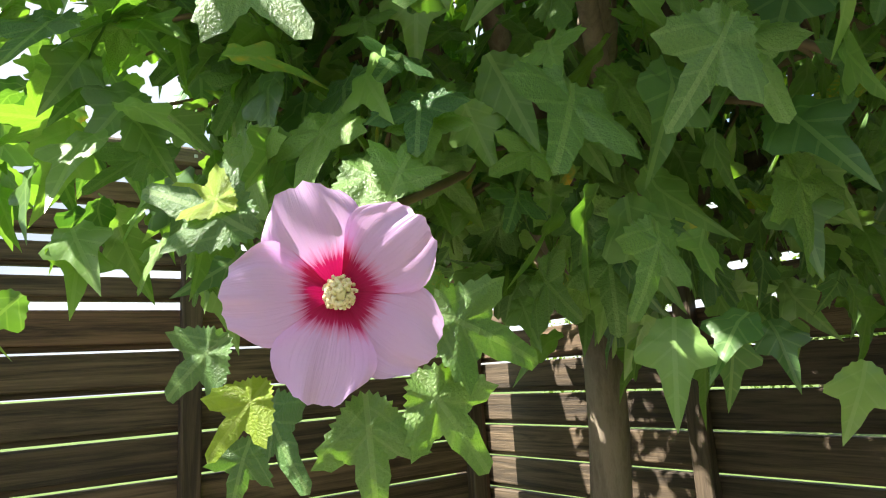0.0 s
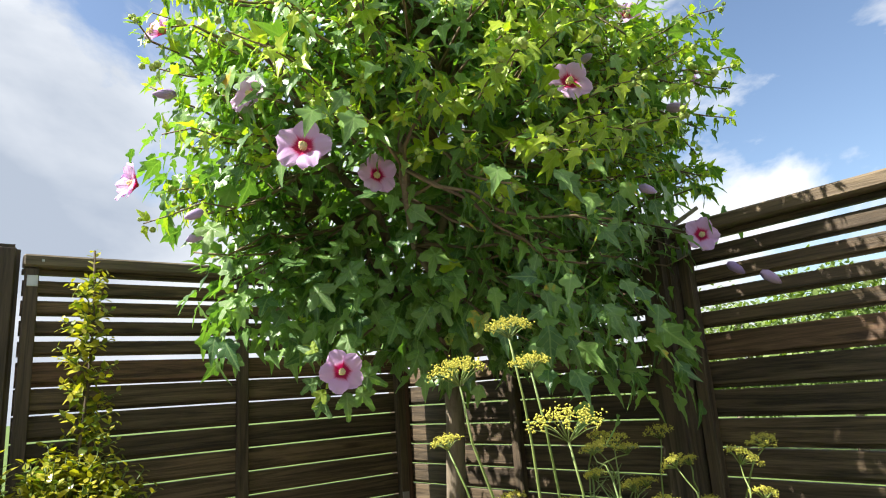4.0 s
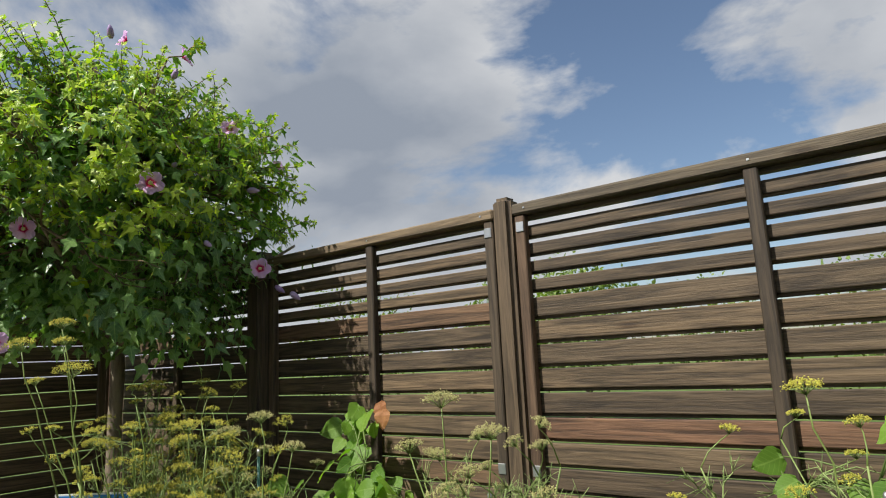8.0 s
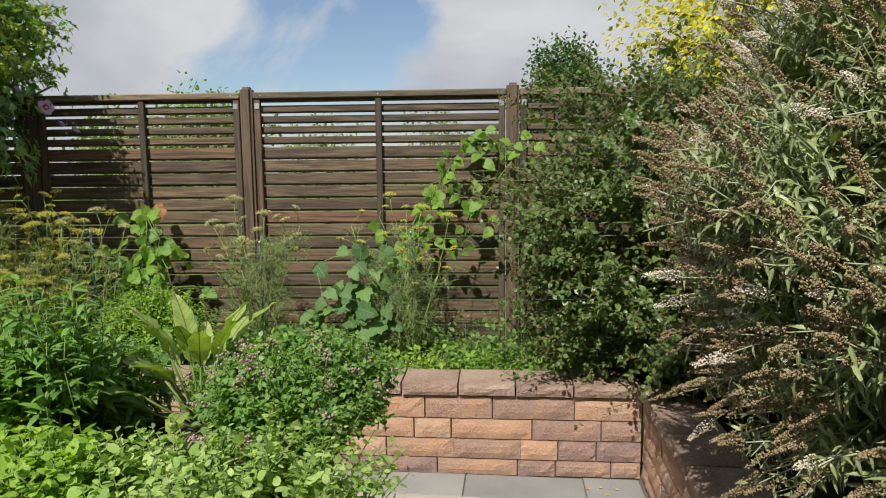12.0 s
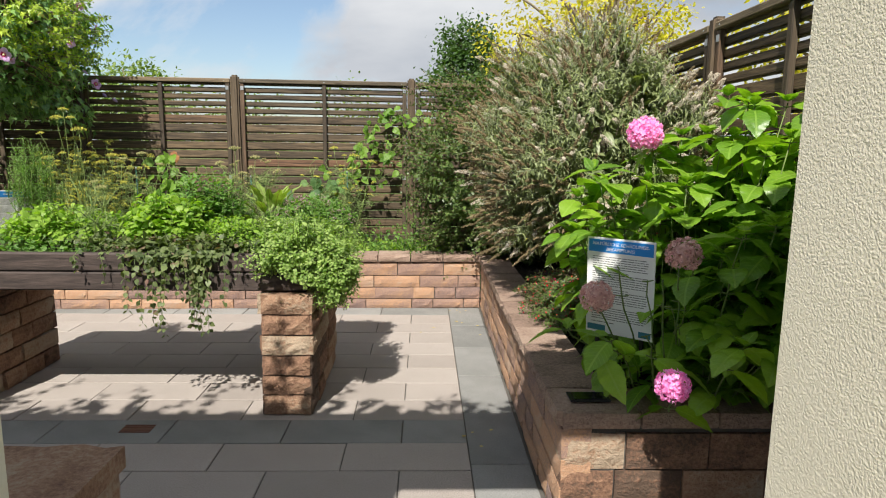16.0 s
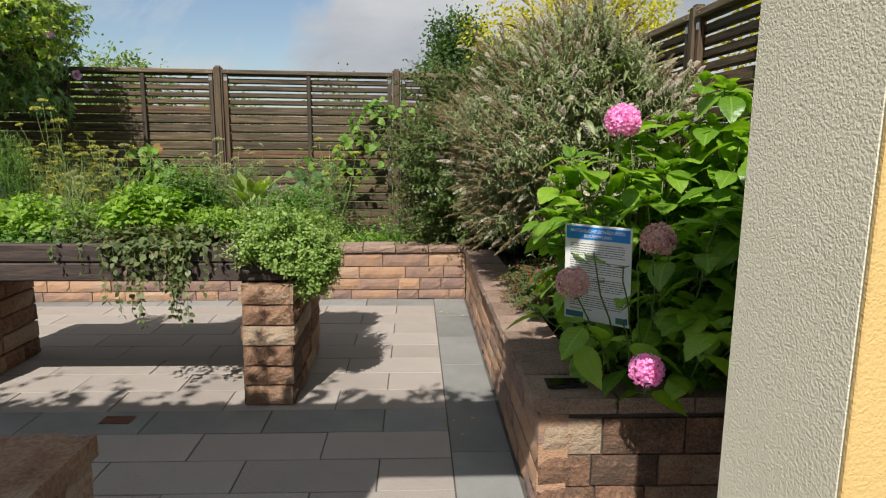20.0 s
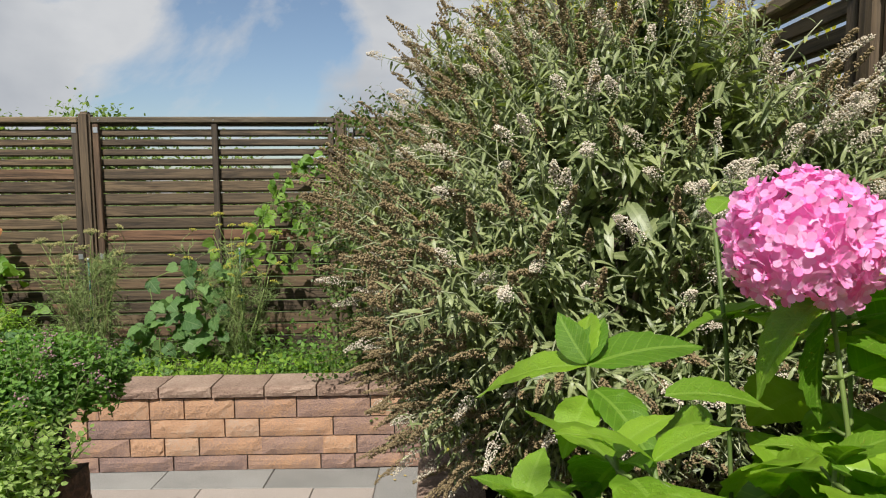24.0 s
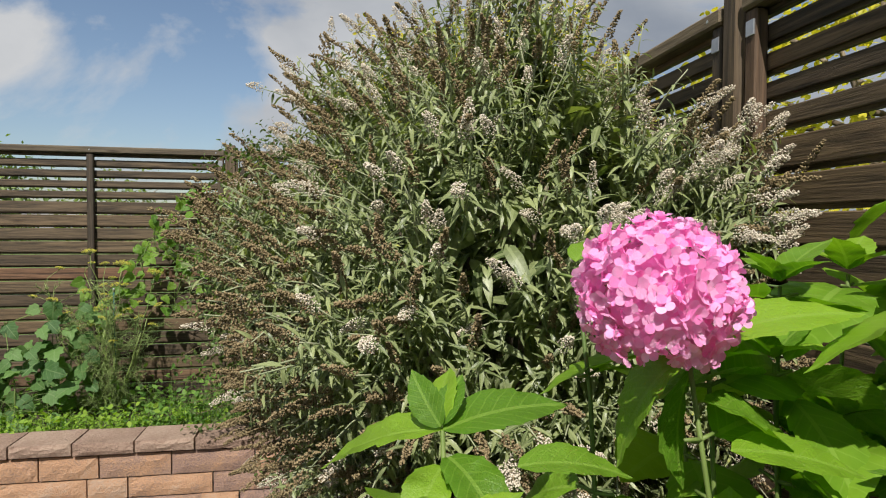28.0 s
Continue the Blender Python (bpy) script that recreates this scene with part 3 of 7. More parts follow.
def pier(parent, u0, u1, v0, v1, top, seed):
    """A pier of rough stones: a core with split stones on its four faces."""
    v, f = box_arrays(u0 + 0.03, u1 - 0.03, v0 + 0.03, v1 - 0.03, 0, top - 0.005)
    hang("pier_core", mesh_of("pier_core", (np.array(G.to_3x3()) @ v.T).T + np.array(G.translation), f, OLD_BRICK), parent)
    rng = random.Random(seed)
    faces = [(u0, v0, 0, u1 - u0), (u1, v0, 90, v1 - v0), (u1, v1, 180, u1 - u0), (u0, v1, -90, v1 - v0)]
    n = max(2, round(top / 0.117))
    for k in range(n):
        z0, z1 = top * k / n, top * (k + 1) / n
        for u, v, a, l in faces:
            x = 0.004
            while x < l - 0.01:
                s = l - 0.008 if l < 0.35 else rng.choice((0.2, 0.28, 0.36))
                if l - x - s < 0.12:
                    s = l - x - 0.004
                hang("pier_stone", stone(s - 0.004, z1 - z0 - 0.004, 0.05, OLD_BRICK, rng.randrange(7), 0.007), parent,
                     G @ pose(u, v, 0, 0, 0, a) @ pose(x, rng.uniform(-0.012, 0.004), z0 + 0.002, rng.uniform(-0.8, 0.8), 0, rng.uniform(-1.5, 1.5)))
                x += s


pier(planter, -1.43, -1.15, -2.44, -1.49, 0.696, 2)
pier(planter, -3.36, -3.08, -2.44, -1.49, 0.696, 5)

# ---- slabs ----
slab_cache = {}


def slab(l, w, mat):
    key = (round(l, 2), round(w, 2), mat.name)
    if key not in slab_cache:
        slab_cache[key] = box_mesh("slab", mat, 0.003, l - 0.003, 0.003, w - 0.003, -0.04, 0.0, edge=0.0025)
    return slab_cache[key]


prng = random.Random(12)


def lay(u, v, l, w, mat):
    hang("slab", slab(l, w, mat), paving, G @ pose(u, v, prng.uniform(-0.0015, 0.0015), 0, 0, 0))


for k in range(16):
    lay(-0.30, -0.60 * (k + 1), 0.29, 0.60, SLAB_GREY)
for k in range(10):
    lay(-0.30 - 0.62 * (k + 1), -0.26, 0.62, 0.25, SLAB_GREY)
for k in range(3):
    for j in range(4):
        lay(-0.01 + 0.5 * j, -3.60 - 0.42 * (k + 1), 0.5, 0.42, SLAB_GREY if (j + k) % 2 else SLAB)
v, row = -0.26, 0
while v > -8.2:
    w = 0.28
    mat = SLAB_GREY if row in (8,) else SLAB
    u = -0.30 - (0.0 if row % 2 else 0.34)
    if row % 2 == 0:
        lay(-0.64, v - w, 0.34, w, mat)
    while u > -4.9:
        lay(u - 0.62, v - w, 0.62, w, SLAB_GREY if row > 8 and prng.random() < 0.06 else mat)
        u -= 0.62
    v -= w
    row += 1
bench = thing("stone_bench", "low block of weathered stones with worn flat top", "stone bench", tuple(gp(-2.0, -4.1)))
pier(bench, -2.55, -1.47, -4.35, -3.98, 0.50, 9)
for k in range(3):
    hang("top_slab", stone(0.37, 0.075, 0.40, OLD_BRICK, k, 0.01), bench, G @ pose(-2.57 + 0.375 * k, -4.37, 0.505))


# ---- leaves and plants ----
LEAF_HIB = leaf_mat("hibiscus_leaf", (0.040, 0.10, 0.036), (0.18, 0.295, 0.075), (0.25, 0.35, 0.14), 5.0, 0.35, 0.37, 0.32, old=(0.50, 0.33, 0.04), old_share=0.012, glow=(1.55, 1.9, 0.4), gain=1.6)
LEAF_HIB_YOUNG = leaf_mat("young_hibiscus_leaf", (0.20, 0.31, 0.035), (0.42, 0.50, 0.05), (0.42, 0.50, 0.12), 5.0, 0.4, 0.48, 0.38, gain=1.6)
LEAF_HYD = leaf_mat("hydrangea_leaf", (0.075, 0.175, 0.014), (0.24, 0.39, 0.03), (0.28, 0.42, 0.08), 9.0, 0.4, 0.42, 0.36, gain=1.3)
LEAF_PRIVET = leaf_mat("privet_leaf", (0.05, 0.10, 0.025), (0.18, 0.27, 0.065), (0.20, 0.28, 0.09), 5.0, 0.3, 0.22, 0.38, gain=0.75)
LEAF_BUD = leaf_mat("buddleia_leaf", (0.05, 0.085, 0.024), (0.325, 0.37, 0.165), (0.38, 0.43, 0.22), 6.0, 0.4, 0.24, 0.42, old=(0.5, 0.48, 0.06), old_share=0.006)
LEAF_SQUASH = leaf_mat("squash_leaf", (0.05, 0.13, 0.035), (0.155, 0.28, 0.075), (0.28, 0.38, 0.18), 5.0, 0.35, 0.34, 0.6)
LEAF_BEAN = leaf_mat("bean_leaf", (0.09, 0.215, 0.025), (0.235, 0.40, 0.05), (0.32, 0.48, 0.12), 6.0, 0.4, 0.45, 0.4)
LEAF_LIME = leaf_mat("lime_herb_leaf", (0.15, 0.28, 0.03), (0.36, 0.52, 0.07), (0.33, 0.5, 0.14), 4.0, 0.3, 0.42, 0.5)
LEAF_MINT = leaf_mat("variegated_mint_leaf", (0.16, 0.28, 0.05), (0.44, 0.56, 0.18), (0.36, 0.48, 0.2), 4.0, 0.3, 0.35, 0.55)
LEAF_HERB = leaf_mat("green_herb_leaf", (0.07, 0.17, 0.03), (0.22, 0.39, 0.075), (0.2, 0.34, 0.1), 5.0, 0.3, 0.38, 0.5)
LEAF_DUSKY = leaf_mat("dusky_trailing_leaf", (0.055, 0.09, 0.03), (0.17, 0.225, 0.075), (0.22, 0.2, 0.12), 5.0, 0.4, 0.3, 0.5, old=(0.20, 0.11, 0.09), old_share=0.1)
LEAF_EUO = leaf_mat("golden_euonymus_leaf", (0.07, 0.16, 0.02), (0.68, 0.58, 0.06), (0.45, 0.45, 0.1), 4.0, 0.2, 0.3, 0.3)
LEAF_SORREL = leaf_mat("red_veined_sorrel_leaf", (0.21, 0.32, 0.06), (0.36, 0.47, 0.13), (0.12, 0.03, 0.04), 11.0, 0.8, 0.35, 0.45, rib_width=0.009)
LEAF_LANT = leaf_mat("lantana_leaf", (0.06, 0.13, 0.01), (0.21, 0.32, 0.025), (0.28, 0.42, 0.12), 7.0, 0.45, 0.40, 0.5)
LEAF_GOLD = leaf_mat("golden_robinia_leaf", (0.42, 0.42, 0.03), (0.80, 0.70, 0.07), (0.6, 0.6, 0.1), 4.0, 0.1, 0.45, 0.5, glow=(1.2, 1.2, 0.4))
LEAF_TREE = leaf_mat("dark_tree_leaf", (0.03, 0.07, 0.02), (0.10, 0.18, 0.045), (0.1, 0.15, 0.06), 4.0, 0.1, 0.3, 0.5)
LEAF_FAR = leaf_mat("far_tree_leaf", (0.10, 0.16, 0.04), (0.24, 0.32, 0.09), (0.15, 0.2, 0.08), 4.0, 0.1, 0.35, 0.5)
FENNEL = plain_mat("fennel_thread", (0.11, 0.18, 0.045), (0.28, 0.36, 0.12), rough=0.6)
FENNEL_STEM = plain_mat("fennel_stem", (0.12, 0.19, 0.04), (0.24, 0.31, 0.09), rough=0.5)
UMBEL = plain_mat("umbel_yellow", (0.40, 0.39, 0.05), (0.63, 0.58, 0.09), rough=0.7)
UMBEL_GREEN = plain_mat("umbel_green", (0.36, 0.36, 0.12), (0.52, 0.48, 0.22), rough=0.7)
PANICLE_WHITE = plain_mat("panicle_white", (0.45, 0.38, 0.28), (0.78, 0.71, 0.60), rough=0.8)
PANICLE_BROWN = plain_mat("panicle_faded", (0.17, 0.125, 0.06), (0.33, 0.255, 0.14), rough=0.9)
HERB_PINK = plain_mat("oregano_flower", (0.26, 0.14, 0.15), (0.42, 0.28, 0.30), rough=0.8)
BERRY = plain_mat("red_berry", (0.50, 0.015, 0.02), (0.70, 0.05, 0.05), rough=0.3)
ORANGE = plain_mat("lantana_orange", (0.75, 0.20, 0.01), (0.95, 0.42, 0.03), rough=0.6)
VIOLET = plain_mat("violet_petal", (0.16, 0.04, 0.48), (0.28, 0.09, 0.65), rough=0.6)
GREEN_BUD = plain_mat("green_bud", (0.24, 0.34, 0.06), (0.40, 0.48, 0.12), rough=0.6)
SPENT = plain_mat("rolled_bloom", (0.30, 0.20, 0.42), (0.52, 0.38, 0.60), rough=0.6)
STAKE = plain_mat("green_stake", (0.01, 0.07, 0.05), (0.03, 0.12, 0.09), rough=0.4)
STRING = plain_mat("garden_string", (0.40, 0.30, 0.16), (0.55, 0.44, 0.26), rough=0.9)
POLLEN = plain_mat("pollen", (0.75, 0.66, 0.30), (0.90, 0.84, 0.55), 200.0, 0.8)

OVATE = leaf_shape([(0.0, 0.0), (0.16, 0.12), (0.25, 0.32), (0.25, 0.52), (0.15, 0.78), (0.0, 1.0)], 0.25, 0.22)
OVATE_LOW = leaf_shape([(0.0, 0.0), (0.25, 0.3), (0.22, 0.62), (0.0, 1.0)], 0.25, 0.2)
ROUND = leaf_shape([(0.0, 0.0), (0.28, 0.08), (0.40, 0.35), (0.33, 0.70), (0.0, 1.0)], 0.15, 0.2)
LANCE = leaf_shape([(0.0, 0.0), (0.085, 0.2), (0.10, 0.45), (0.06, 0.75), (0.0, 1.0)], 0.4, 0.5)
NEEDLE = leaf_shape([(0.0, 0.0), (0.03, 0.3), (0.025, 0.7), (0.0, 1.0)], 0.2, 0.15)
HEART = leaf_shape([(0.0, 0.06), (0.18, -0.06), (0.36, 0.02), (0.46, 0.22), (0.40, 0.42), (0.46, 0.55), (0.28, 0.66), (0.20, 0.84), (0.0, 1.0)], 0.18, 0.30, 0.045, 2)
BEANLEAF = leaf_shape([(0.0, 0.02), (0.20, 0.0), (0.38, 0.14), (0.44, 0.34), (0.34, 0.62), (0.14, 0.86), (0.0, 1.0)], 0.2, 0.30, 0.045, 2)
SERRATE = leaf_shape([(0.0, 0.0), (0.10, 0.04), (0.20, 0.14), (0.27, 0.26), (0.26, 0.28), (0.31, 0.40), (0.295, 0.42), (0.31, 0.54), (0.285, 0.55), (0.26, 0.68), (0.23, 0.69), (0.17, 0.82), (0.14, 0.83), (0.06, 0.93), (0.0, 1.0)], 0.32, 0.38, 0.012, 2)


def palmate(n, rings=1, fold=0.16, droop=0.28, teeth=0.05, side=0.50, notch=0.26):
    """A three-lobed toothed leaf along +y, its stalk at the origin."""
    keys = [(-90, 0.27), (-60, 0.25), (-30, 0.24), (0, side * 0.62), (22, side * 0.90), (32, side), (44, side * 0.70), (58, notch), (68, 0.33), (79, 0.53), (90, 0.74)]
    ka, kr = [k[0] for k in keys], [k[1] for k in keys]
    v, f = [(0.0, 0.27, 0.0)], []
    for j in range(rings):
        g = (j + 1) / rings
        for i in range(n):
            a = -90 + 360 * i / n
            b = a if a <= 90 else 180 - a
            r = float(np.interp(b, ka, kr)) * g
            if j == rings - 1:
                r *= 1 + teeth * (1 if i % 2 else -1)
            x, y = r * math.cos(math.radians(a)), 0.27 + r * math.sin(math.radians(a))
            z = fold * abs(x) - droop * y * y - 0.55 * fold * x * x * 2 + 0.03 * math.sin(a * 0.09) * g
            v.append((x, y, z))
    for i in range(n):
        k = (i + 1) % n
        f.append((0, 1 + i, 1 + k))
        for j in range(rings - 1):
            a, b = 1 + j * n, 1 + (j + 1) * n
            f += [(a + i, b + i, b + k), (a + i, b + k, a + k)]
    v = np.array(v)
    v[:, 2] -= v[1 if rings == 1 else 1 + (rings - 1) * n, 2] * 0
    return v, np.array(f), v[:, :2].copy()


PALM_LEAVES = [palmate(52, 3, 0.18, 0.22, 0.06, 0.54, 0.27), palmate(52, 3, 0.05, 0.40, 0.07, 0.49, 0.25), palmate(52, 3, 0.30, 0.12, 0.06, 0.56, 0.29)]
PALM_LOW = palmate(30, 1, 0.22, 0.34, 0.045, 0.44, 0.31)
PALM_SLIM = palmate(30, 1, 0.12, 0.45, 0.045, 0.39, 0.30)
UP = np.array([0, 0, 1.0])


def ico():
    bm = bmesh.new()
    bmesh.ops.create_icosphere(bm, subdivisions=1, radius=0.5)
    bm.verts.index_update()
    v, f = np.array([x.co[:] for x in bm.verts]), np.array([[x.index for x in p.verts] for p in bm.faces])
    bm.free()
    return v, f, np.zeros((len(v), 2))


BALL = ico()
TETRA = (np.array([(0.5, 0.5, 0.5), (-0.5, -0.5, 0.5), (-0.5, 0.5, -0.5), (0.5, -0.5, -0.5)], float), np.array([(0, 2, 1), (0, 1, 3), (0, 3, 2), (1, 2, 3)]), np.zeros((4, 2)))
OCTA = (np.array([(0.5, 0, 0), (-0.5, 0, 0), (0, 0.5, 0), (0, -0.5, 0), (0, 0, 0.5), (0, 0, -0.5)], float),
        np.array([(0, 2, 4), (2, 1, 4), (1, 3, 4), (3, 0, 4), (2, 0, 5), (1, 2, 5), (3, 1, 5), (0, 3, 5)]), np.zeros((6, 2)))


def rand_dirs(rng, n):
    return unit(rng.normal(0, 1, (n, 3)))


def crown_points(rng, n, centre, radii, shell=0.55, lump=0.18, low=-1.0):
    """Points through the outer part of a lumpy ellipsoid, and their outward ways."""
    d = rand_dirs(rng, n * 3)
    d = d[d[:, 2] > low][:n]
    k = 1 + lump * (np.sin(d[:, 0] * 5 + 1.3) * np.cos(d[:, 1] * 4.2 + d[:, 2] * 3) + 0.6 * np.sin(d[:, 2] * 9 + d[:, 0] * 7))
    r = (shell + (1 - shell) * rng.random(len(d)) ** 0.7) * k
    return np.asarray(centre) + d * r[:, None] * np.asarray(radii), d


class Plant:
    """A thing with joined stems and leaves that grows shoot by shoot."""

    def __init__(self, name, label, category, foot, seed, group=""):
        self.th = thing(name, label, category, tuple(foot), group)
        self.rng = np.random.default_rng(seed)
        self.heaps, self.foot = {}, np.array(foot, float)

    def heap(self, name, mat):
        return self.heaps.setdefault((name, mat.name), (Heap(), mat))[0]

    def shoot(self, a, b, r0, r1, mat, sag=0.0, wob=0.01, n=6, sides=4, name="stem"):
        p = bend(a, b, sag, wob, n, self.rng)
        self.heap(name, mat).add(*tube(p, np.linspace(r0, r1, n), sides))
        return p

    def along(self, p, n, lo=0.2, hi=1.0):
        """Places and ways along a shoot."""
        s = np.linspace(lo, hi, n) * (len(p) - 1)
        i = np.minimum(s.astype(int), len(p) - 2)
        t = (s - i)[:, None]
        return p[i] * (1 - t) + p[i + 1] * t, unit(p[i + 1] - p[i])

    def leaves(self, shape, mat, p, n, size, lo=0.25, hi=1.0, pairs=False, out=1.1, taper=0.5, name="leaf", width=1.0, droop=0.0, jitter=0.3, face=(0.6, 0.9)):
        """Leaves set round a shoot, turning by the golden angle or in crossed pairs."""
        rng = self.rng
        q, d = self.along(p, n, lo, hi)
        side = unit(np.cross(d, UP + rng.normal(0, 0.05, 3)))
        other = np.cross(d, side)
        ang = np.arange(n) * 2.4 + rng.random() * 6
        sets = [ang]
        if pairs:
            ang = np.arange(n) * (math.pi / 2) + rng.random() * 6
            sets = [ang, ang + math.pi]
        for a in sets:
            o = side * np.cos(a)[:, None] + other * np.sin(a)[:, None]
            way = unit(o * out + d * 0.7 + rng.normal(0, jitter, (n, 3)) - UP * droop)
            nrm = unit(d * face[0] + UP * face[1] + rng.normal(0, 0.25, (n, 3)))
            s = size * np.linspace(1.0, taper, n) * rng.uniform(0.75, 1.2, n)
            scatter(self.heap(name, mat), shape, q + o * 0.004, way, nrm, s, width)

    def fill(self, shape, mat, pos, out, size, hang_down=0.3, spread=0.6, name="leaf", width=1.0, face_up=0.8):
        rng = self.rng
        d = unit(out + rng.normal(0, spread, out.shape) - UP * hang_down)
        n = unit(out * 0.6 + UP * face_up + rng.normal(0, 0.35, out.shape))
        scatter(self.heap(name, mat), shape, pos, d, n, size * rng.uniform(0.65, 1.2, len(pos)), width)

    def blobs(self, mat, pos, size, name, shape=None):
        r = rand_dirs(self.rng, len(pos))
        scatter(self.heap(name, mat), shape or OCTA, pos, r, rand_dirs(self.rng, len(pos)), size)

    def done(self, labels={}):
        for (name, _), (h, mat) in self.heaps.items():
            if h.n:
                h.part(name, mat, self.th, labels.get(name, ""), smooth=name != "flower_bud", kind="stuff" if "lea" in name or "bud" in name or "spike" in name or "umbel" in name or "tuft" in name or "stem" in name or "branch" in name else "")
        return self.th


# ---- flowers ----
def petal_mat():
    m, t, b = material("hibiscus_petal", 0.55)
    uv = t.nodes.new("ShaderNodeUVMap")
    uv.uv_map = "leaf"
    sep = t.nodes.new("ShaderNodeSeparateXYZ")
    t.links.new(uv.outputs[0], sep.inputs[0])
    x, y = sep.outputs[0], sep.outputs[1]
    streak = node(t, "ShaderNodeTexNoise", Scale=1.0, Detail=3.0)
    mp = t.nodes.new("ShaderNodeMapping")
    mp.inputs["Scale"].default_value = (26.0, 1.2, 1.0)
    t.links.new(uv.outputs[0], mp.inputs[0])
    t.links.new(mp.outputs[0], streak.inputs[0])
    along = math_node(t, "ADD", y, math_node(t, "MULTIPLY", math_node(t, "SUBTRACT", streak.outputs[0], 0.5), 0.30))
    c = ramp(t, along, [(0.0, (0.70, 0.25, 0.35)), (0.05, (0.48, 0.004, 0.07)), (0.30, (0.62, 0.008, 0.13)), (0.37, (0.84, 0.30, 0.62)), (0.46, (0.88, 0.52, 0.90)), (1.0, (0.90, 0.60, 0.98))])
    t.links.new(c, b.inputs["Base Color"])
    tr = t.nodes.new("ShaderNodeBsdfTranslucent")
    t.links.new(c, tr.inputs[0])
    mx = node(t, "ShaderNodeMixShader", Fac=0.4)
    for a, e in ((b.outputs[0], mx.inputs[1]), (tr.outputs[0], mx.inputs[2]), (mx.outputs[0], t.nodes["Material Output"].inputs[0])):
        t.links.new(a, e)
    bump(t, b, streak.outputs[0], 0.5, 0.003)
    return m


PETAL = petal_mat()
HYD_PINK = leaf_mat("hydrangea_floret", (0.92, 0.27, 0.64), (0.97, 0.60, 0.85), (0.88, 0.25, 0.6), 1.0, 0.1, 0.36, 0.5, glow=(1.05, 0.9, 1.0), gain=1.25)
HYD_OLD = leaf_mat("faded_floret", (0.52, 0.27, 0.26), (0.78, 0.55, 0.48), (0.6, 0.4, 0.36), 1.0, 0.1, 0.25, 0.6, glow=(1.0, 0.9, 0.9), gain=1.2)


def petal_mesh(seed):
    """A broad wavy petal along +y, 13 by 9 points."""
    rng = random.Random(seed)
    rows, cols = 13, 17
    v, u, f = [], [], []
    ph = rng.random() * 6
    for i in range(rows):
        y = i / (rows - 1)
        w = 0.05 + 0.40 * math.sin(math.pi * 0.5 * min(1.0, y / 0.72)) ** 1.5 - (0.10 * ((y - 0.72) / 0.28) ** 2 if y > 0.72 else 0)
        for j in range(cols):
            s = j / (cols - 1) * 2 - 1
            yy = y * (1 - 0.20 * abs(s) ** 2.4 * y) + 0.022 * math.sin(s * 7.5 + ph) * y ** 3 + 0.012 * math.sin(s * 17 + ph * 2) * y ** 3
            z = 0.16 * y - 0.26 * y ** 3 + (0.05 * math.sin(s * 5.5 + ph) + 0.022 * math.sin(s * 12 + ph * 3)) * y ** 2.5 + 0.10 * s * abs(s) * y * (1 if seed % 2 else -0.4)
            v.append((w * s, yy, z))
            u.append((s * 0.5, y))
    for i in range(rows - 1):
        for j in range(cols - 1):
            a = i * cols + j
            f += [(a, a + 1, a + cols + 1), (a, a + cols + 1, a + cols)]
    return mesh_of("petal", v, f, PETAL, u, smooth=True)


PETALS = [petal_mesh(k) for k in range(5)]


def stamen_mesh():
    h = Heap()
    h.add(*tube([(0, 0, 0), (0, 0, 0.14), (0, 0, 0.36)], [0.06, 0.055, 0.04], 8))
    rng = np.random.default_rng(3)
    n = 150
    a, z = rng.random(n) * 6.28, rng.uniform(0.08, 0.40, n)
    r = (0.06 + 0.075 * np.sin(np.clip((z - 0.02) / 0.40, 0, 1) * 2.9)) * rng.uniform(0.75, 1.12, n)
    scatter(h, BALL, np.stack([np.cos(a) * r, np.sin(a) * r, z], 1), rand_dirs(rng, n), rand_dirs(rng, n), 0.042)
    top = rand_dirs(rng, 40) * np.array([0.09, 0.09, 0.06]) + np.array([0, 0, 0.38])
    scatter(h, BALL, top, rand_dirs(rng, 40), rand_dirs(rng, 40), 0.048)
    h.add(BALL[0] * 0.15 + np.array([0, 0, 0.36]), BALL[1])
    return h.mesh("stamen", POLLEN, smooth=True)


STAMEN = stamen_mesh()


def parent_low(place):
    """Blooms under the crown hang free of its leaves."""
    return place[2] < 1.9


def bloom(parent, place, facing, radius=0.06, spin=0.0, open_=1.0):
    """An open five-petalled bloom: the stamen column carries its petals."""
    z = Vector(facing).normalized()
    q = z.to_track_quat("Z", "Y").to_matrix().to_4x4()
    m = Matrix.Translation(Vector(place) + z * (0.0 if parent_low(place) else 0.05)) @ q @ Matrix.Rotation(spin, 4, "Z") @ Matrix.Scale(radius, 4)
    ob = hang("flower", STAMEN, parent, m, "pink bloom with crimson eye and cream stamens")
    for k in range(5):
        p = new("petal", PETALS[k])
        p.parent = ob
        p.matrix_basis = Matrix.Rotation(k * 2 * math.pi / 5, 4, "Z") @ pose(0, 0.02, 0.004 * (k % 2), 19 + (1 - open_) * 45 + 5 * (k % 3), 7 if k % 2 else -3, 0)
    return ob


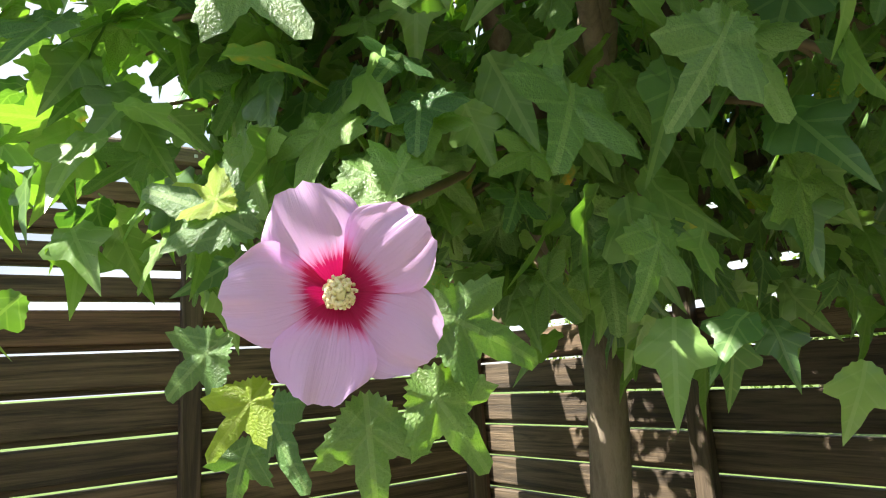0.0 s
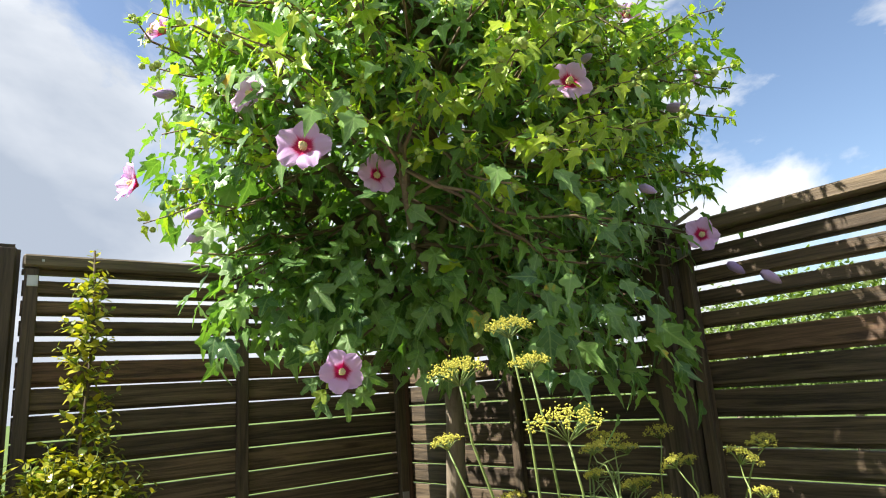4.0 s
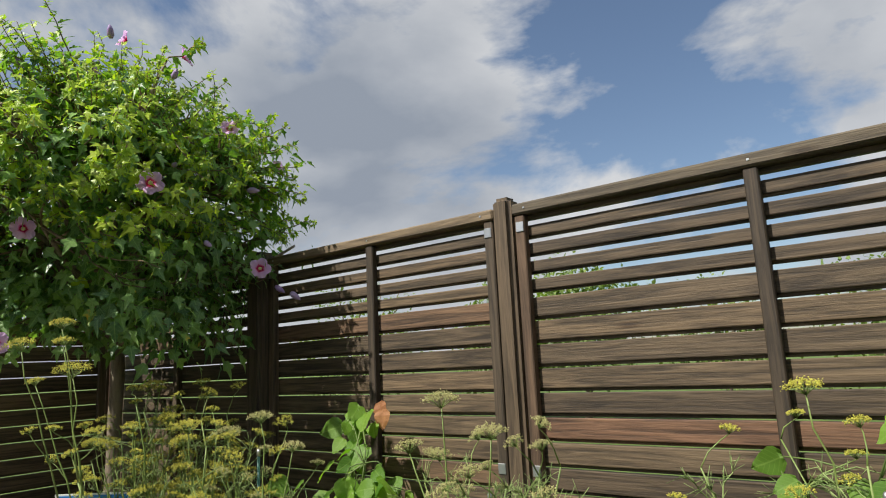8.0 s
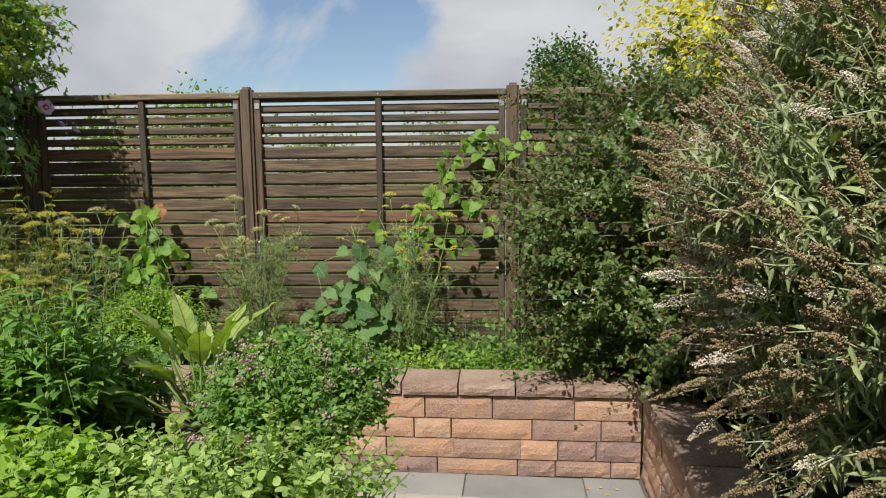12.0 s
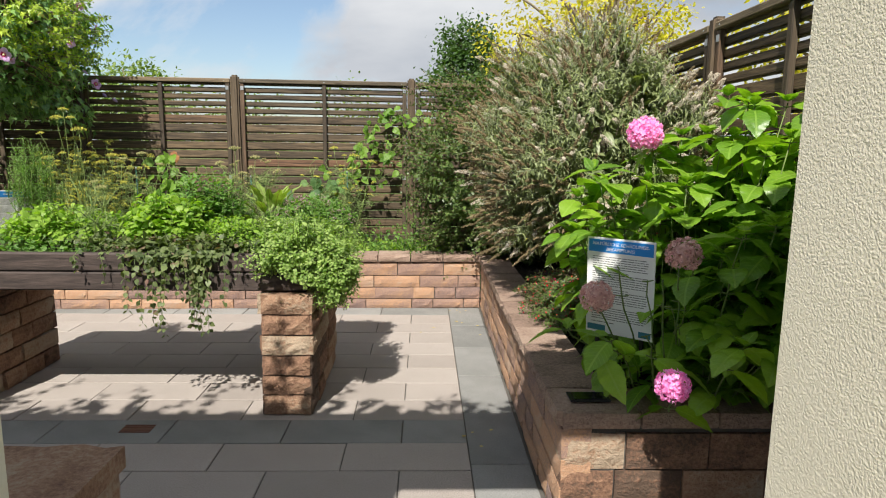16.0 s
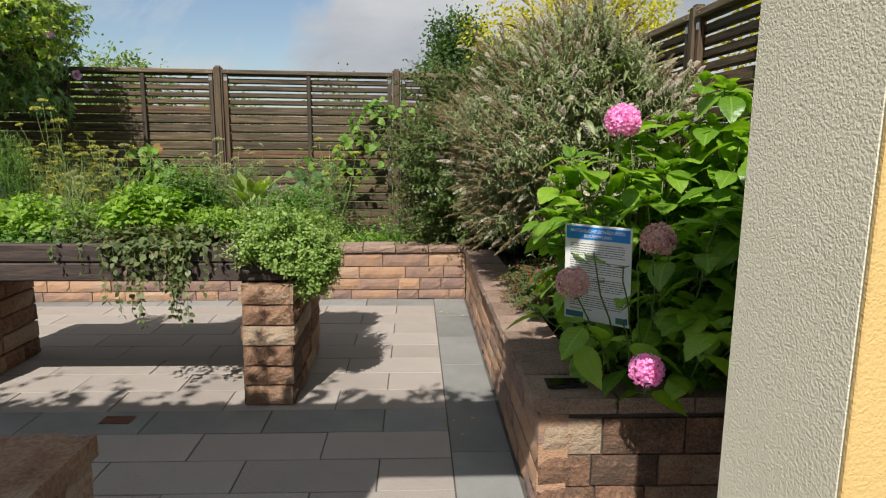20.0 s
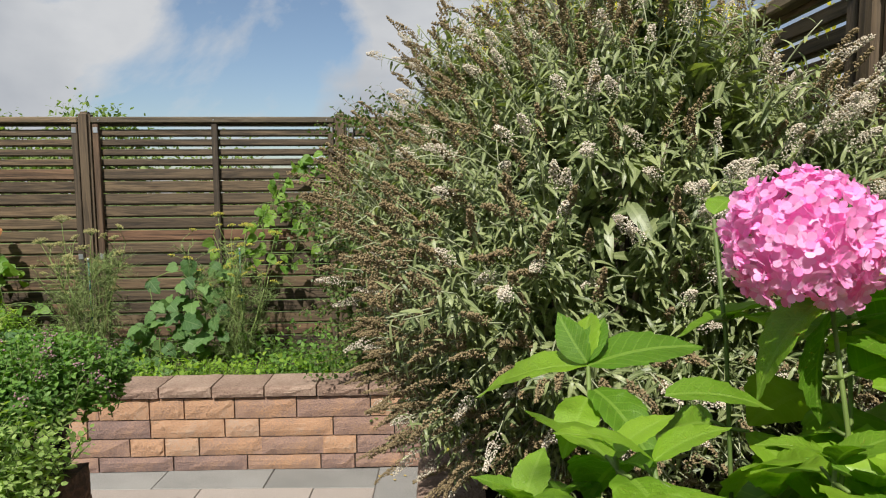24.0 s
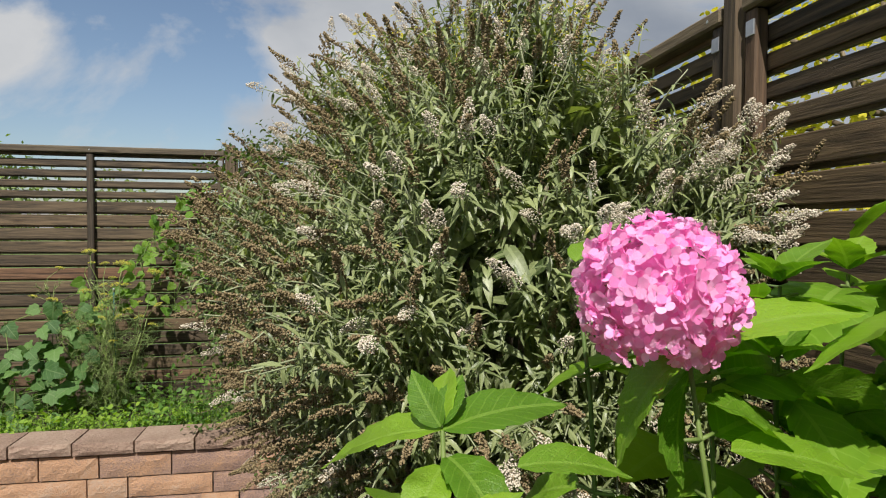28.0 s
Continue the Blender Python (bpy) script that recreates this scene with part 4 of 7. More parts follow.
# ---- hibiscus ----
def hibiscus():
    foot, fork = np.array([-2.42, -0.40, 0.40]), np.array([-2.24, -0.48, 1.78])
    pl = Plant("hibiscus_tree", "rose-of-sharon tree, dense green crown with pink blooms", "tree", foot, 11)
    rng = pl.rng
    pl.shoot(foot, fork, 0.042, 0.034, BARK, 0, 0.008, 8, 10, "trunk")
    centre, radii = np.array([-1.86, -0.66, 2.42]), np.array([0.71, 0.96, 0.80])
    limbs, _ = crown_points(rng, 16, centre, radii, 0.45, 0.0, -0.5)
    hubs = []
    for e in limbs:
        p = pl.shoot(fork + rng.normal(0, 0.02, 3), e, 0.020, 0.008, BARK, 0.05, 0.03, 7, 6, "branch")
        hubs += [p[3], p[4], p[5], p[6]]
    hubs = np.array(hubs)
    ends, d = crown_points(rng, 680, centre, radii * 0.96, 0.78, 0.07, -0.86)
    up = (rng.random(len(ends)) < 0.22) & (d[:, 2] > -0.1)
    ends[up] += d[up] * rng.uniform(0.06, 0.20, (up.sum(), 1)) + UP * 0.07
    low_bloom = np.array([-1.777, -1.205, 1.751])
    tips = []
    for e, o in zip(ends, d):
        g = e - low_bloom
        if np.linalg.norm(e - np.array([-1.5, -1.36, 1.72])) < 0.55:
            continue
        if g[2] < 0.42 and np.linalg.norm(g[:2] - np.array([0.2, -0.12])) < 0.40:
            continue
        a = hubs[np.argmin(np.linalg.norm(hubs - (e * 0.55 + centre * 0.45), axis=1) + rng.random(len(hubs)) * 0.25)]
        p = pl.shoot(a, e, 0.0055, 0.0022, TWIG, 0.04 if o[2] > -0.2 else -0.02, 0.012, 7, 4, "branch")
        n = int(np.clip(np.linalg.norm(e - a) / 0.040, 6, 18))
        pl.leaves(PALM_LOW if rng.random() < 0.6 else PALM_SLIM, LEAF_HIB, p, n, 0.076, 0.30, 0.95, taper=0.7, name="crown_leaves", droop=0.55, width=rng.uniform(0.7, 0.95), face=(0.75, 0.8))
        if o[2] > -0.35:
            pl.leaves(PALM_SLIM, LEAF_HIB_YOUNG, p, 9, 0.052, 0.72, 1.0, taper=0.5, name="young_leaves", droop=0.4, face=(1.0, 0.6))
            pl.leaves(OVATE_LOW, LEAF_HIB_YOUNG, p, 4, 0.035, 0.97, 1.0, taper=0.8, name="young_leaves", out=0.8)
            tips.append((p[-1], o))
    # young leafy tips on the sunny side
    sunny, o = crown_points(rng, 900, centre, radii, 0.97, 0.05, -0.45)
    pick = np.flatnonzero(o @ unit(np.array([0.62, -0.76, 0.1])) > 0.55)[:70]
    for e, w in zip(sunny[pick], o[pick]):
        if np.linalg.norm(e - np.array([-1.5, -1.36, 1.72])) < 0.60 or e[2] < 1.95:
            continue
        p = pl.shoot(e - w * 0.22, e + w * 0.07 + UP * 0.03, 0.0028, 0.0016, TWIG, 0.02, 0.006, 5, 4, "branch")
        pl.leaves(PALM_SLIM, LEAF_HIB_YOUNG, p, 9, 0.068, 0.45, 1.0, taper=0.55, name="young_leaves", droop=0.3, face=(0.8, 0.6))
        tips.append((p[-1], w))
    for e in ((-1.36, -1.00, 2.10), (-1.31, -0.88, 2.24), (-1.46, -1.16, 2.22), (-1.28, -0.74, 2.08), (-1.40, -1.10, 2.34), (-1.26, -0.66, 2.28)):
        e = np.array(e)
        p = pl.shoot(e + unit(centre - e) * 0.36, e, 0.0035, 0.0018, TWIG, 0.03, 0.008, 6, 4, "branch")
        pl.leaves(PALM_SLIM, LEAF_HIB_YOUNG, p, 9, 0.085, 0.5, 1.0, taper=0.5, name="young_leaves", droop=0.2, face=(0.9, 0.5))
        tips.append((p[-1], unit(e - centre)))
    pos, out = crown_points(rng, 1500, centre + np.array([-0.10, 0.10, 0.0]), radii * 0.84, 0.40, 0.12, -0.70)
    pl.fill(PALM_LOW, LEAF_HIB, pos, out, 0.075, 0.45, name="crown_leaves")
    pos, out = crown_points(rng, 620, centre, radii * 0.96, 0.88, 0.14, -0.5)
    keep = np.linalg.norm(pos - np.array([-1.5, -1.36, 1.75]), axis=1) > 0.48
    pl.fill(PALM_LOW, LEAF_HIB, pos[keep], out[keep], 0.074, 0.9, 0.45, name="crown_leaves", face_up=0.6)
    for lobe, size_, count in (((-2.45, -0.55, 2.30), (0.48, 0.55, 0.62), 900), ((-2.12, -1.30, 2.50), (0.46, 0.30, 0.42), 260), ((-2.10, -1.28, 1.99), (0.24, 0.20, 0.26), 170)):
        pos, out = crown_points(rng, count, np.array(lobe), np.array(size_), 0.35, 0.10, -0.8)
        pl.fill(PALM_LOW, LEAF_HIB, pos, out, 0.074, 0.6, name="crown_leaves", face_up=0.7)
    # the skirt of hanging leaves under the crown
    a, r = rng.random(650) * 6.28, np.sqrt(rng.random(650))
    pos = np.stack([-1.84 + 0.62 * r * np.cos(a), -0.66 + 0.56 * r * np.sin(a), 1.70 + 0.22 * r * r * (0.4 - np.cos(a)) + rng.random(650) * 0.34], 1)
    out = np.stack([np.cos(a) * r, np.sin(a) * r, np.full(650, -0.2)], 1)
    keep = np.linalg.norm(pos - np.array([-1.5, -1.36, 1.70]), axis=1) > 0.45
    pl.fill(PALM_LOW, LEAF_HIB, pos[keep], out[keep], 0.078, 1.0, name="crown_leaves", face_up=0.4)
    for q, o in tips:
        if rng.random() < 0.6:
            k = rng.integers(2, 5)
            pl.blobs(GREEN_BUD, q + rng.normal(0, 0.012, (k, 3)), rng.uniform(0.012, 0.022, k), "flower_bud", BALL)
    th = pl.done()
    # large leaves round the lowest bloom, each of its own
    shapes = [mesh_of("leaf", v * np.array([w, 1, 1]), f, LEAF_HIB, u, True) for (v, f, u), w in zip(PALM_LEAVES, (0.9, 1.0, 1.05))]
    young = mesh_of("leaf", PALM_LEAVES[0][0] * np.array([0.85, 1, 1]), PALM_LEAVES[0][1], LEAF_HIB_YOUNG, PALM_LEAVES[0][2], True)
    n = 420
    c = np.array([-1.90, -1.02, 1.92])
    pos = c + rng.normal(0, 1, (n, 3)) * np.array([0.27, 0.25, 0.16])
    g = pos - low_bloom
    view = unit(np.array([-1.48, -1.36, 1.70]) - low_bloom)
    ahead = g @ view
    aside = np.linalg.norm(g - ahead[:, None] * view, axis=1)
    near_bloom = np.linalg.norm(g[:, :2] - np.array([-0.03, 0.06]), axis=1) < 0.17
    pos = pos[(ahead < 0.02) & (aside > 0.03) & (np.linalg.norm(pos - np.array([-1.5, -1.36, 1.72]), axis=1) > 0.40) & (pos[:, 2] > np.where(near_bloom, 1.60, 1.79)) & (pos[:, 0] > -2.35) & (near_bloom | (np.linalg.norm((pos - centre) / (radii * 0.98), axis=1) < 1))][:230]
    out = unit(pos - np.array([-2.15, -0.7, 2.1]))
    dd, nn = unit(out + rng.normal(0, 0.5, out.shape) - UP * 0.8), unit(out * 0.9 + UP * 0.5 + rng.normal(0, 0.3, out.shape))
    for m in poses_of(pos, dd, nn, rng.uniform(0.060, 0.098, len(pos))):
        hang("leaf", shapes[rng.integers(3)] if rng.random() < 0.97 else young, th, m)
    twig = Heap()
    twig.add(*tube(bend((-2.12, -0.72, 2.02), (-1.80, -1.19, 1.76), 0.03, 0.006, 8, rng), np.linspace(0.006, 0.003, 8), 6))
    twig.part("twig", TWIG, th, "bare brown twig", smooth=True)
    # leaves that back the lowest bloom
    ba = np.array([-1.774, -1.205, 1.747])
    face = unit(np.array([-1.48, -1.35, 1.71]) - ba)
    right = unit(np.cross(face, UP)) * -1
    up2 = np.cross(right, face) * -1
    if up2[2] < 0:
        up2 = -up2
    ring = [(-0.045, 0.035, 0.075, 0), (0.045, -0.01, 0.085, 0), (0.04, -0.045, 0.075, 0), (0.012, -0.055, 0.075, 0), (-0.04, -0.045, 0.055, 1), (-0.06, -0.02, 0.06, 0), (-0.055, 0.05, 0.05, 1), (0.03, 0.055, 0.06, 0), (-0.05, -0.075, 0.045, 0)]
    pos = np.array([ba + right * a + up2 * b - face * 0.03 for a, b, _, _ in ring])
    dd = unit(np.array([right * a + up2 * (b - 0.02) for a, b, _, _ in ring]) + rng.normal(0, 0.01, (len(ring), 3)))
    for m, (_, _, _, y) in zip(poses_of(pos, dd, np.tile(face, (len(ring), 1)) + UP * 0.3, np.array([r[2] for r in ring])), ring):
        hang("leaf", young if y else shapes[1], th, m)
    B = bloom
    B(th, (-1.774, -1.205, 1.747), face + np.array([0, 0, -0.05]), 0.057, 0.35)
    B(th, (-1.568, -1.387, 2.195), (0.75, -0.55, 0.1), 0.062, 1.0)
    B(th, (-1.655, -1.169, 2.213), (0.8, -0.3, -0.15), 0.055, 0.2, 0.7)
    B(th, (-1.323, -0.799, 2.393), (0.9, -0.55, 0.1), 0.060, 0.6)
    B(th, (-1.374, -0.193, 2.086), (0.9, -0.6, 0.0), 0.056, 0.9)
    B(th, (-1.516, -0.614, 3.126), (0.6, 0.5, 0.3), 0.060, 0.1, 0.6)
    B(th, (-1.626, -1.438, 2.328), (0.2, -0.9, 0.2), 0.060, 0.5, 0.8)
    B(th, (-1.93, -1.60, 2.20), (0.1, -0.9, 0.1), 0.060, 0.3, 0.6)
    B(th, (-1.40, -0.12, 2.62), (0.9, 0.1, 0.2), 0.055, 0.8, 0.5)
    B(th, (-1.95, -1.55, 2.62), (-0.2, -0.8, 0.5), 0.055, 0.5, 0.6)
    B(th, (-1.60, -0.75, 3.18), (-0.3, -0.8, 0.4), 0.055, 0.2, 0.6)
    B(th, (-1.42, -0.35, 2.78), (0.8, -0.5, 0.2), 0.05, 0.7, 0.7)
    rolled = Heap()
    v = np.array([(0, 0, 0), (0, 0, 0.25), (0, 0, 0.7), (0, 0, 1.0)])
    rolled.add(*tube(v, [0.12, 0.26, 0.22, 0.05], 7))
    roll = rolled.mesh("rolled_flower", SPENT, smooth=True)
    spots = [(-1.751, -1.555, 2.106), (-1.30, -0.55, 2.18), (-1.30, -0.15, 2.0), (-1.22, -0.12, 1.96), (-1.85, -1.60, 2.42), (-1.45, -1.0, 2.9), (-1.38, -0.55, 2.70), (-1.33, -0.3, 2.48), (-1.7, -1.2, 2.95), (-2.0, -1.55, 2.5), (-1.35, -0.7, 2.95), (-1.55, -0.9, 3.15), (-1.33, -0.70, 2.52), (-1.9, -1.5, 2.1)]
    for k, s in enumerate(spots):
        o = unit(np.array(s) - centre)
        hang("rolled_flower", roll, th, Matrix.Translation(s) @ Vector(o + np.array([0, 0, -0.2])).to_track_quat("Z", "Y").to_matrix().to_4x4() @ Matrix.Scale(0.045 + 0.006 * (k % 4), 4), "rolled-up lilac bloom")


hibiscus()


# ---- butterfly bush ----
def buddleia():
    foot = np.array([3.05, -2.55, 0.44])
    pl = Plant("buddleia_bush", "large silvery-green butterfly bush, white and faded brown spikes", "shrub", foot, 31)
    rng = pl.rng
    centre, radii = np.array([2.97, -2.80, 1.44]), np.array([0.84, 0.95, 0.90])
    pos, out = crown_points(rng, 3000, centre, radii * 0.74, 0.6, 0.1, -0.7)
    pl.fill(LANCE, LEAF_BUD, pos, out, 0.10, 0.35, name="foliage_leaves", width=1.5)
    clumps, d = crown_points(rng, 600, centre, radii, 0.84, 0.10, -0.66)
    for c, o in zip(clumps, d):
        lean = unit(o * np.array([1, 1, 0.7]) + UP * 0.62 + np.array([-0.06, 0, 0]) + rng.normal(0, 0.16, 3))
        if o[2] < -0.2:
            lean = unit(o * np.array([1.2, 1.2, 0.25]) + UP * 0.12 + rng.normal(0, 0.2, 3))
        base = c - lean * 0.26
        white = rng.random() < 0.16 + 0.24 * (c[0] > 2.7)
        for k in range(5):
            o2 = unit(lean + rng.normal(0, 0.26, 3))
            e = base + o2 * rng.uniform(0.20, 0.30)
            e[0] = min(e[0], 3.46)
            p = pl.shoot(base, e, 0.0030, 0.0015, STEM_PALE, 0.02, 0.006, 5, 4, "stem")
            pl.leaves(LANCE, LEAF_BUD, p, 7, 0.060, 0.15, 0.94, pairs=True, taper=0.6, name="foliage_leaves", droop=0.35, width=1.15)
            fresh = white and rng.random() < 0.55
            if not fresh and rng.random() < (0.42 if c[0] < 2.9 else 0.58):
                continue
            ln = rng.uniform(0.05, 0.095) if fresh else rng.uniform(0.06, 0.125)
            n = 170 if fresh else 110
            s = np.sort(rng.random(n))
            rad = (0.017 if fresh else 0.011) * (1 - s * 0.7)
            q = e + o2 * (s * ln)[:, None] + rand_dirs(rng, n) * rad[:, None] - UP * (0.015 * s * s)[:, None]
            pl.blobs(PANICLE_WHITE if fresh else PANICLE_BROWN, q, rng.uniform(0.0045, 0.0075, n) * 0.72, "white_spike" if fresh else "faded_spike", None if fresh else TETRA)
    for a in np.linspace(0, 6.28, 14)[:-1]:
        pl.shoot(foot + np.array([math.cos(a), math.sin(a), 0]) * 0.06, centre + np.array([math.cos(a) * 0.36, math.sin(a) * 0.42, rng.uniform(-0.3, 0.35)]), 0.016, 0.006, BARK, 0.05, 0.02, 6, 6, "branch")
    pl.done({"white_spike": "white flower spikes", "faded_spike": "brown faded flower spikes"})


buddleia()


# ---- dark corner shrub ----
def corner_shrub():
    foot = np.array([2.60, -0.50, 0.42])
    pl = Plant("corner_shrub", "tall dark green small-leaved shrub against the fence", "shrub", foot, 21)
    rng = pl.rng
    centre, radii = np.array([2.72, -0.90, 1.24]), np.array([1.0, 0.72, 0.99])
    pos, out = crown_points(rng, 3800, centre, radii * 0.86, 0.45, 0.14)
    pos = pos[pos[:, 1] < -0.06]
    out = unit(pos - centre)
    pl.fill(OVATE_LOW, LEAF_PRIVET, pos, out, 0.048, 0.1, name="foliage_leaves", width=1.3)
    ends, d = crown_points(rng, 1150, centre, radii, 0.76, 0.20)
    low_e, low_d = crown_points(rng, 330, np.array([2.78, -1.34, 0.82]), np.array([0.50, 0.42, 0.42]), 0.7, 0.2)
    ends, d = np.concatenate([ends, low_e]), np.concatenate([d, low_d])
    for e, o in zip(ends, d):
        if e[1] > -0.07 and e[2] < 2.25:
            continue
        reach = rng.uniform(0.18, 0.35)
        o2 = unit(o * np.array([1, 1, 0.5]) + rng.normal(0, 0.25, 3) + UP * 0.12)
        if o[2] > 0.45 or o[0] < -0.6:
            e = e + UP * rng.uniform(0, 0.10) + o2 * rng.uniform(0, 0.18)
            reach += 0.12
        p = pl.shoot(e - o2 * reach, e, 0.003, 0.0013, TWIG, 0.01, 0.008, 5, 3, "stem")
        pl.leaves(OVATE_LOW, LEAF_PRIVET, p, 11, 0.048, 0.05, 1.0, pairs=True, taper=0.55, name="foliage_leaves", width=1.3)
    for k in range(12):
        pl.shoot(foot + rng.normal(0, 0.05, 3) * np.array([1, 1, 0]), centre + rng.normal(0, 0.3, 3) * np.array([1, 0.6, 1.6]), 0.014, 0.005, BARK, 0.0, 0.02, 6, 5, "branch")
    pl.done()


corner_shrub()


# ---- hydrangea ----
def floret_mesh(mat):
    h = Heap()
    half = [(0.0, 0.03), (0.22, 0.16), (0.42, 0.40), (0.47, 0.62), (0.33, 0.85), (0.12, 0.97), (0.0, 1.0)]
    v, f, u = leaf_shape(half, 0.20, -0.14, 0.035, 2)
    for k in range(4):
        a = k * math.pi / 2
        r = np.array([[math.cos(a), -math.sin(a), 0], [math.sin(a), math.cos(a), 0], [0, 0, 1]])
        w = v.copy()
        w[:, 2] += 0.22 * w[:, 1] * (0.6 if k % 2 else 1.2) + 0.05 * (k % 2)
        h.add(w @ r.T, f, u)
    h.add(BALL[0] * 0.16, BALL[1])
    return h.mesh("floret", mat, smooth=True)


FLORET, FLORET_OLD = floret_mesh(HYD_PINK), floret_mesh(HYD_OLD)


def flower_head(parent, place, radius, mesh, count, seed, label):
    rng = np.random.default_rng(seed)
    core = hang("flower_head", mesh_of("flower_head", BALL[0] * radius * 1.45, BALL[1], mesh.materials[0], BALL[2], True), parent, Matrix.Translation(place), label)
    k = np.arange(count) + 0.5
    ph, th = np.arccos(1 - 1.86 * k / count), math.pi * (1 + 5 ** 0.5) * k
    d = np.stack([np.cos(th) * np.sin(ph), np.sin(th) * np.sin(ph), np.cos(ph)], 1)
    r = radius * rng.uniform(0.84, 1.03, count)
    pos = d * r[:, None] * np.array([1, 1, 0.97])
    nrm = unit(d + rng.normal(0, 0.48, d.shape))
    way = unit(np.cross(nrm, rand_dirs(rng, count)))
    for m in poses_of(pos, way, nrm, radius * rng.uniform(0.105, 0.16, count)):
        o = new("floret", mesh)
        o.parent = core
        o.matrix_basis = m
    # the smaller florets tucked between them
    src = np.empty(len(mesh.vertices) * 3, np.float32)
    mesh.vertices.foreach_get("co", src)
    tri = np.array([tuple(p.vertices) for p in mesh.polygons])
    src = src.reshape(-1, 3)
    rest = Heap()
    d2 = rand_dirs(rng, 260)
    d2 = d2[d2[:, 2] > -0.85]
    scatter(rest, (src, tri, np.zeros((len(src), 2))), d2 * (radius * rng.uniform(0.86, 0.99, len(d2)))[:, None] * np.array([1, 1, 0.97]), rand_dirs(rng, len(d2)), unit(d2 + rng.normal(0, 0.5, d2.shape)), radius * rng.uniform(0.09, 0.14, len(d2)))
    inner = new("small_floret", rest.mesh("small_floret", mesh.materials[0], smooth=True))
    inner.parent = core
    tagged(inner, kind="stuff")


def hydrangea():
    foot = np.array([2.90, -4.30, 0.44])
    pl = Plant("hydrangea_bush", "broad-leaved hydrangea with pink and fading flower heads", "shrub", foot, 41)
    rng = pl.rng
    th = pl.th
    leaves = [mesh_of("leaf", SERRATE[0] * np.array([w, 1, s]), SERRATE[1], LEAF_HYD, SERRATE[2], True) for w, s in ((0.92, 1.0), (1.05, 0.7), (0.98, 1.4))]
    head = np.array([2.735, -4.236, 1.572])
    tips = [(np.array([2.772, -4.228, 1.515]), 1), (np.array([2.93, -4.16, 1.48]), 0), (np.array([2.47, -4.42, 1.16]), 0), (np.array([2.44, -4.22, 1.28]), 0), (np.array([2.30, -4.62, 0.78]), 0), (np.array([2.40, -4.75, 0.70]), 0), (np.array([2.519, -5.08, 0.70]), 2), (np.array([2.37, -4.76, 0.92]), 3), (np.array([2.634, -4.86, 1.10]), 3)]
    fixed = len(tips)
    while len(tips) < 135:
        x, y = rng.uniform(2.34, 3.42), rng.uniform(-5.05, -4.02)
        top = 1.66 - 0.9 * max(0, 2.75 - x) - 0.75 * max(0, -4.42 - y) - 0.4 * max(0, y + 4.15)
        z = rng.uniform(0.72, max(0.8, top))
        if x < 2.8 and y < -4.34:
            z = min(z, 1.22)
        if x < 2.50 and y > -4.70 and z < 1.12 and y < -4.40:
            continue
        if np.linalg.norm(np.array([x, y]) - np.array([2.55, -4.55])) < 0.22 and z > 1.0:
            continue
        if x < 3.02 and -4.64 < y < -4.20:
            z = min(z, 1.36)
        tips.append((np.array([x, y, z]), 0))
    for _ in range(16):
        tips.append((np.array([rng.uniform(3.04, 3.40), rng.uniform(-4.95, -4.05), rng.uniform(1.42, 1.74)]), 0))
    placed = []
    for k, (tip, kind) in enumerate(tips):
        root = np.array([2.6 + 0.55 * (tip[0] - 2.35), -4.35 + 0.6 * (tip[1] + 4.4), 0.44])
        p = pl.shoot(root, tip, 0.0042, 0.0026, STEM, 0.03, 0.008, 7, 6, "stem")
        length = np.linalg.norm(tip - root)
        n = int(np.clip(length / 0.16, 2, 6))
        q, d = pl.along(p, n, 0.35 if length > 0.6 else 0.3, 0.985 if kind == 0 else 0.90)
        spin = rng.random() * 6
        for i in range(n):
            a = spin + i * math.pi / 2
            size = rng.uniform(0.13, 0.175) * 1.0
            for s in (0, math.pi):
                o = np.array([math.cos(a + s), math.sin(a + s), 0.0])
                placed.append((q[i] + o * 0.022, unit(o + UP * rng.uniform(-0.5, 0.3)), unit(UP + o * 0.25 + rng.normal(0, 0.25, 3)), size))
                pl.heap("stem", STEM).add(*tube([q[i], q[i] + o * 0.026 + UP * 0.004], [0.003, 0.002], 4))
        if kind == 0:
            for s in range(4):
                a = spin + n * math.pi / 2 + s * math.pi / 2
                o = np.array([math.cos(a), math.sin(a), 0])
                placed.append((tip + UP * 0.006, unit(o * 0.7 + UP * (1.0 if s % 2 else 0.6)), unit(UP * 0.5 - o), rng.uniform(0.06, 0.085)))
    placed = [s for s in placed if not (2.25 < s[0][0] < 2.72 and s[0][1] < -4.52 and 0.80 < s[0][2] < 1.2 and s[0][0] + s[0][1] < -1.98)]
    ok = [s for s in placed if not (s[0][0] < 2.83 and s[0][1] < -4.38 and s[0][2] > 1.36 and s[0][0] > 2.2) and np.linalg.norm(s[0] + s[1] * s[3] * 0.6 - np.array([2.63, -4.58, 1.6])) > 0.27]
    ok = [s for s in ok if not ((s[0] + s[1] * s[3] * 0.6)[2] > 1.40 and (s[0] + s[1] * s[3] * 0.6)[0] < 2.74 and s[0][1] > -4.45)]
    ok = [s for s in ok if not (s[0][0] < 3.0 and -4.62 < s[0][1] < -4.22 and s[0][2] > 1.44)]
    ok = [s for s in ok if not ((s[0] + s[1] * s[3] * 0.6)[1] < -5.04 and (s[0] + s[1] * s[3] * 0.6)[2] < 0.71 and 2.40 < s[0][0] < 2.66)]
    # the leaves round the topmost head and the young rosette before it
    rose = np.array([2.551, -4.084, 1.40])
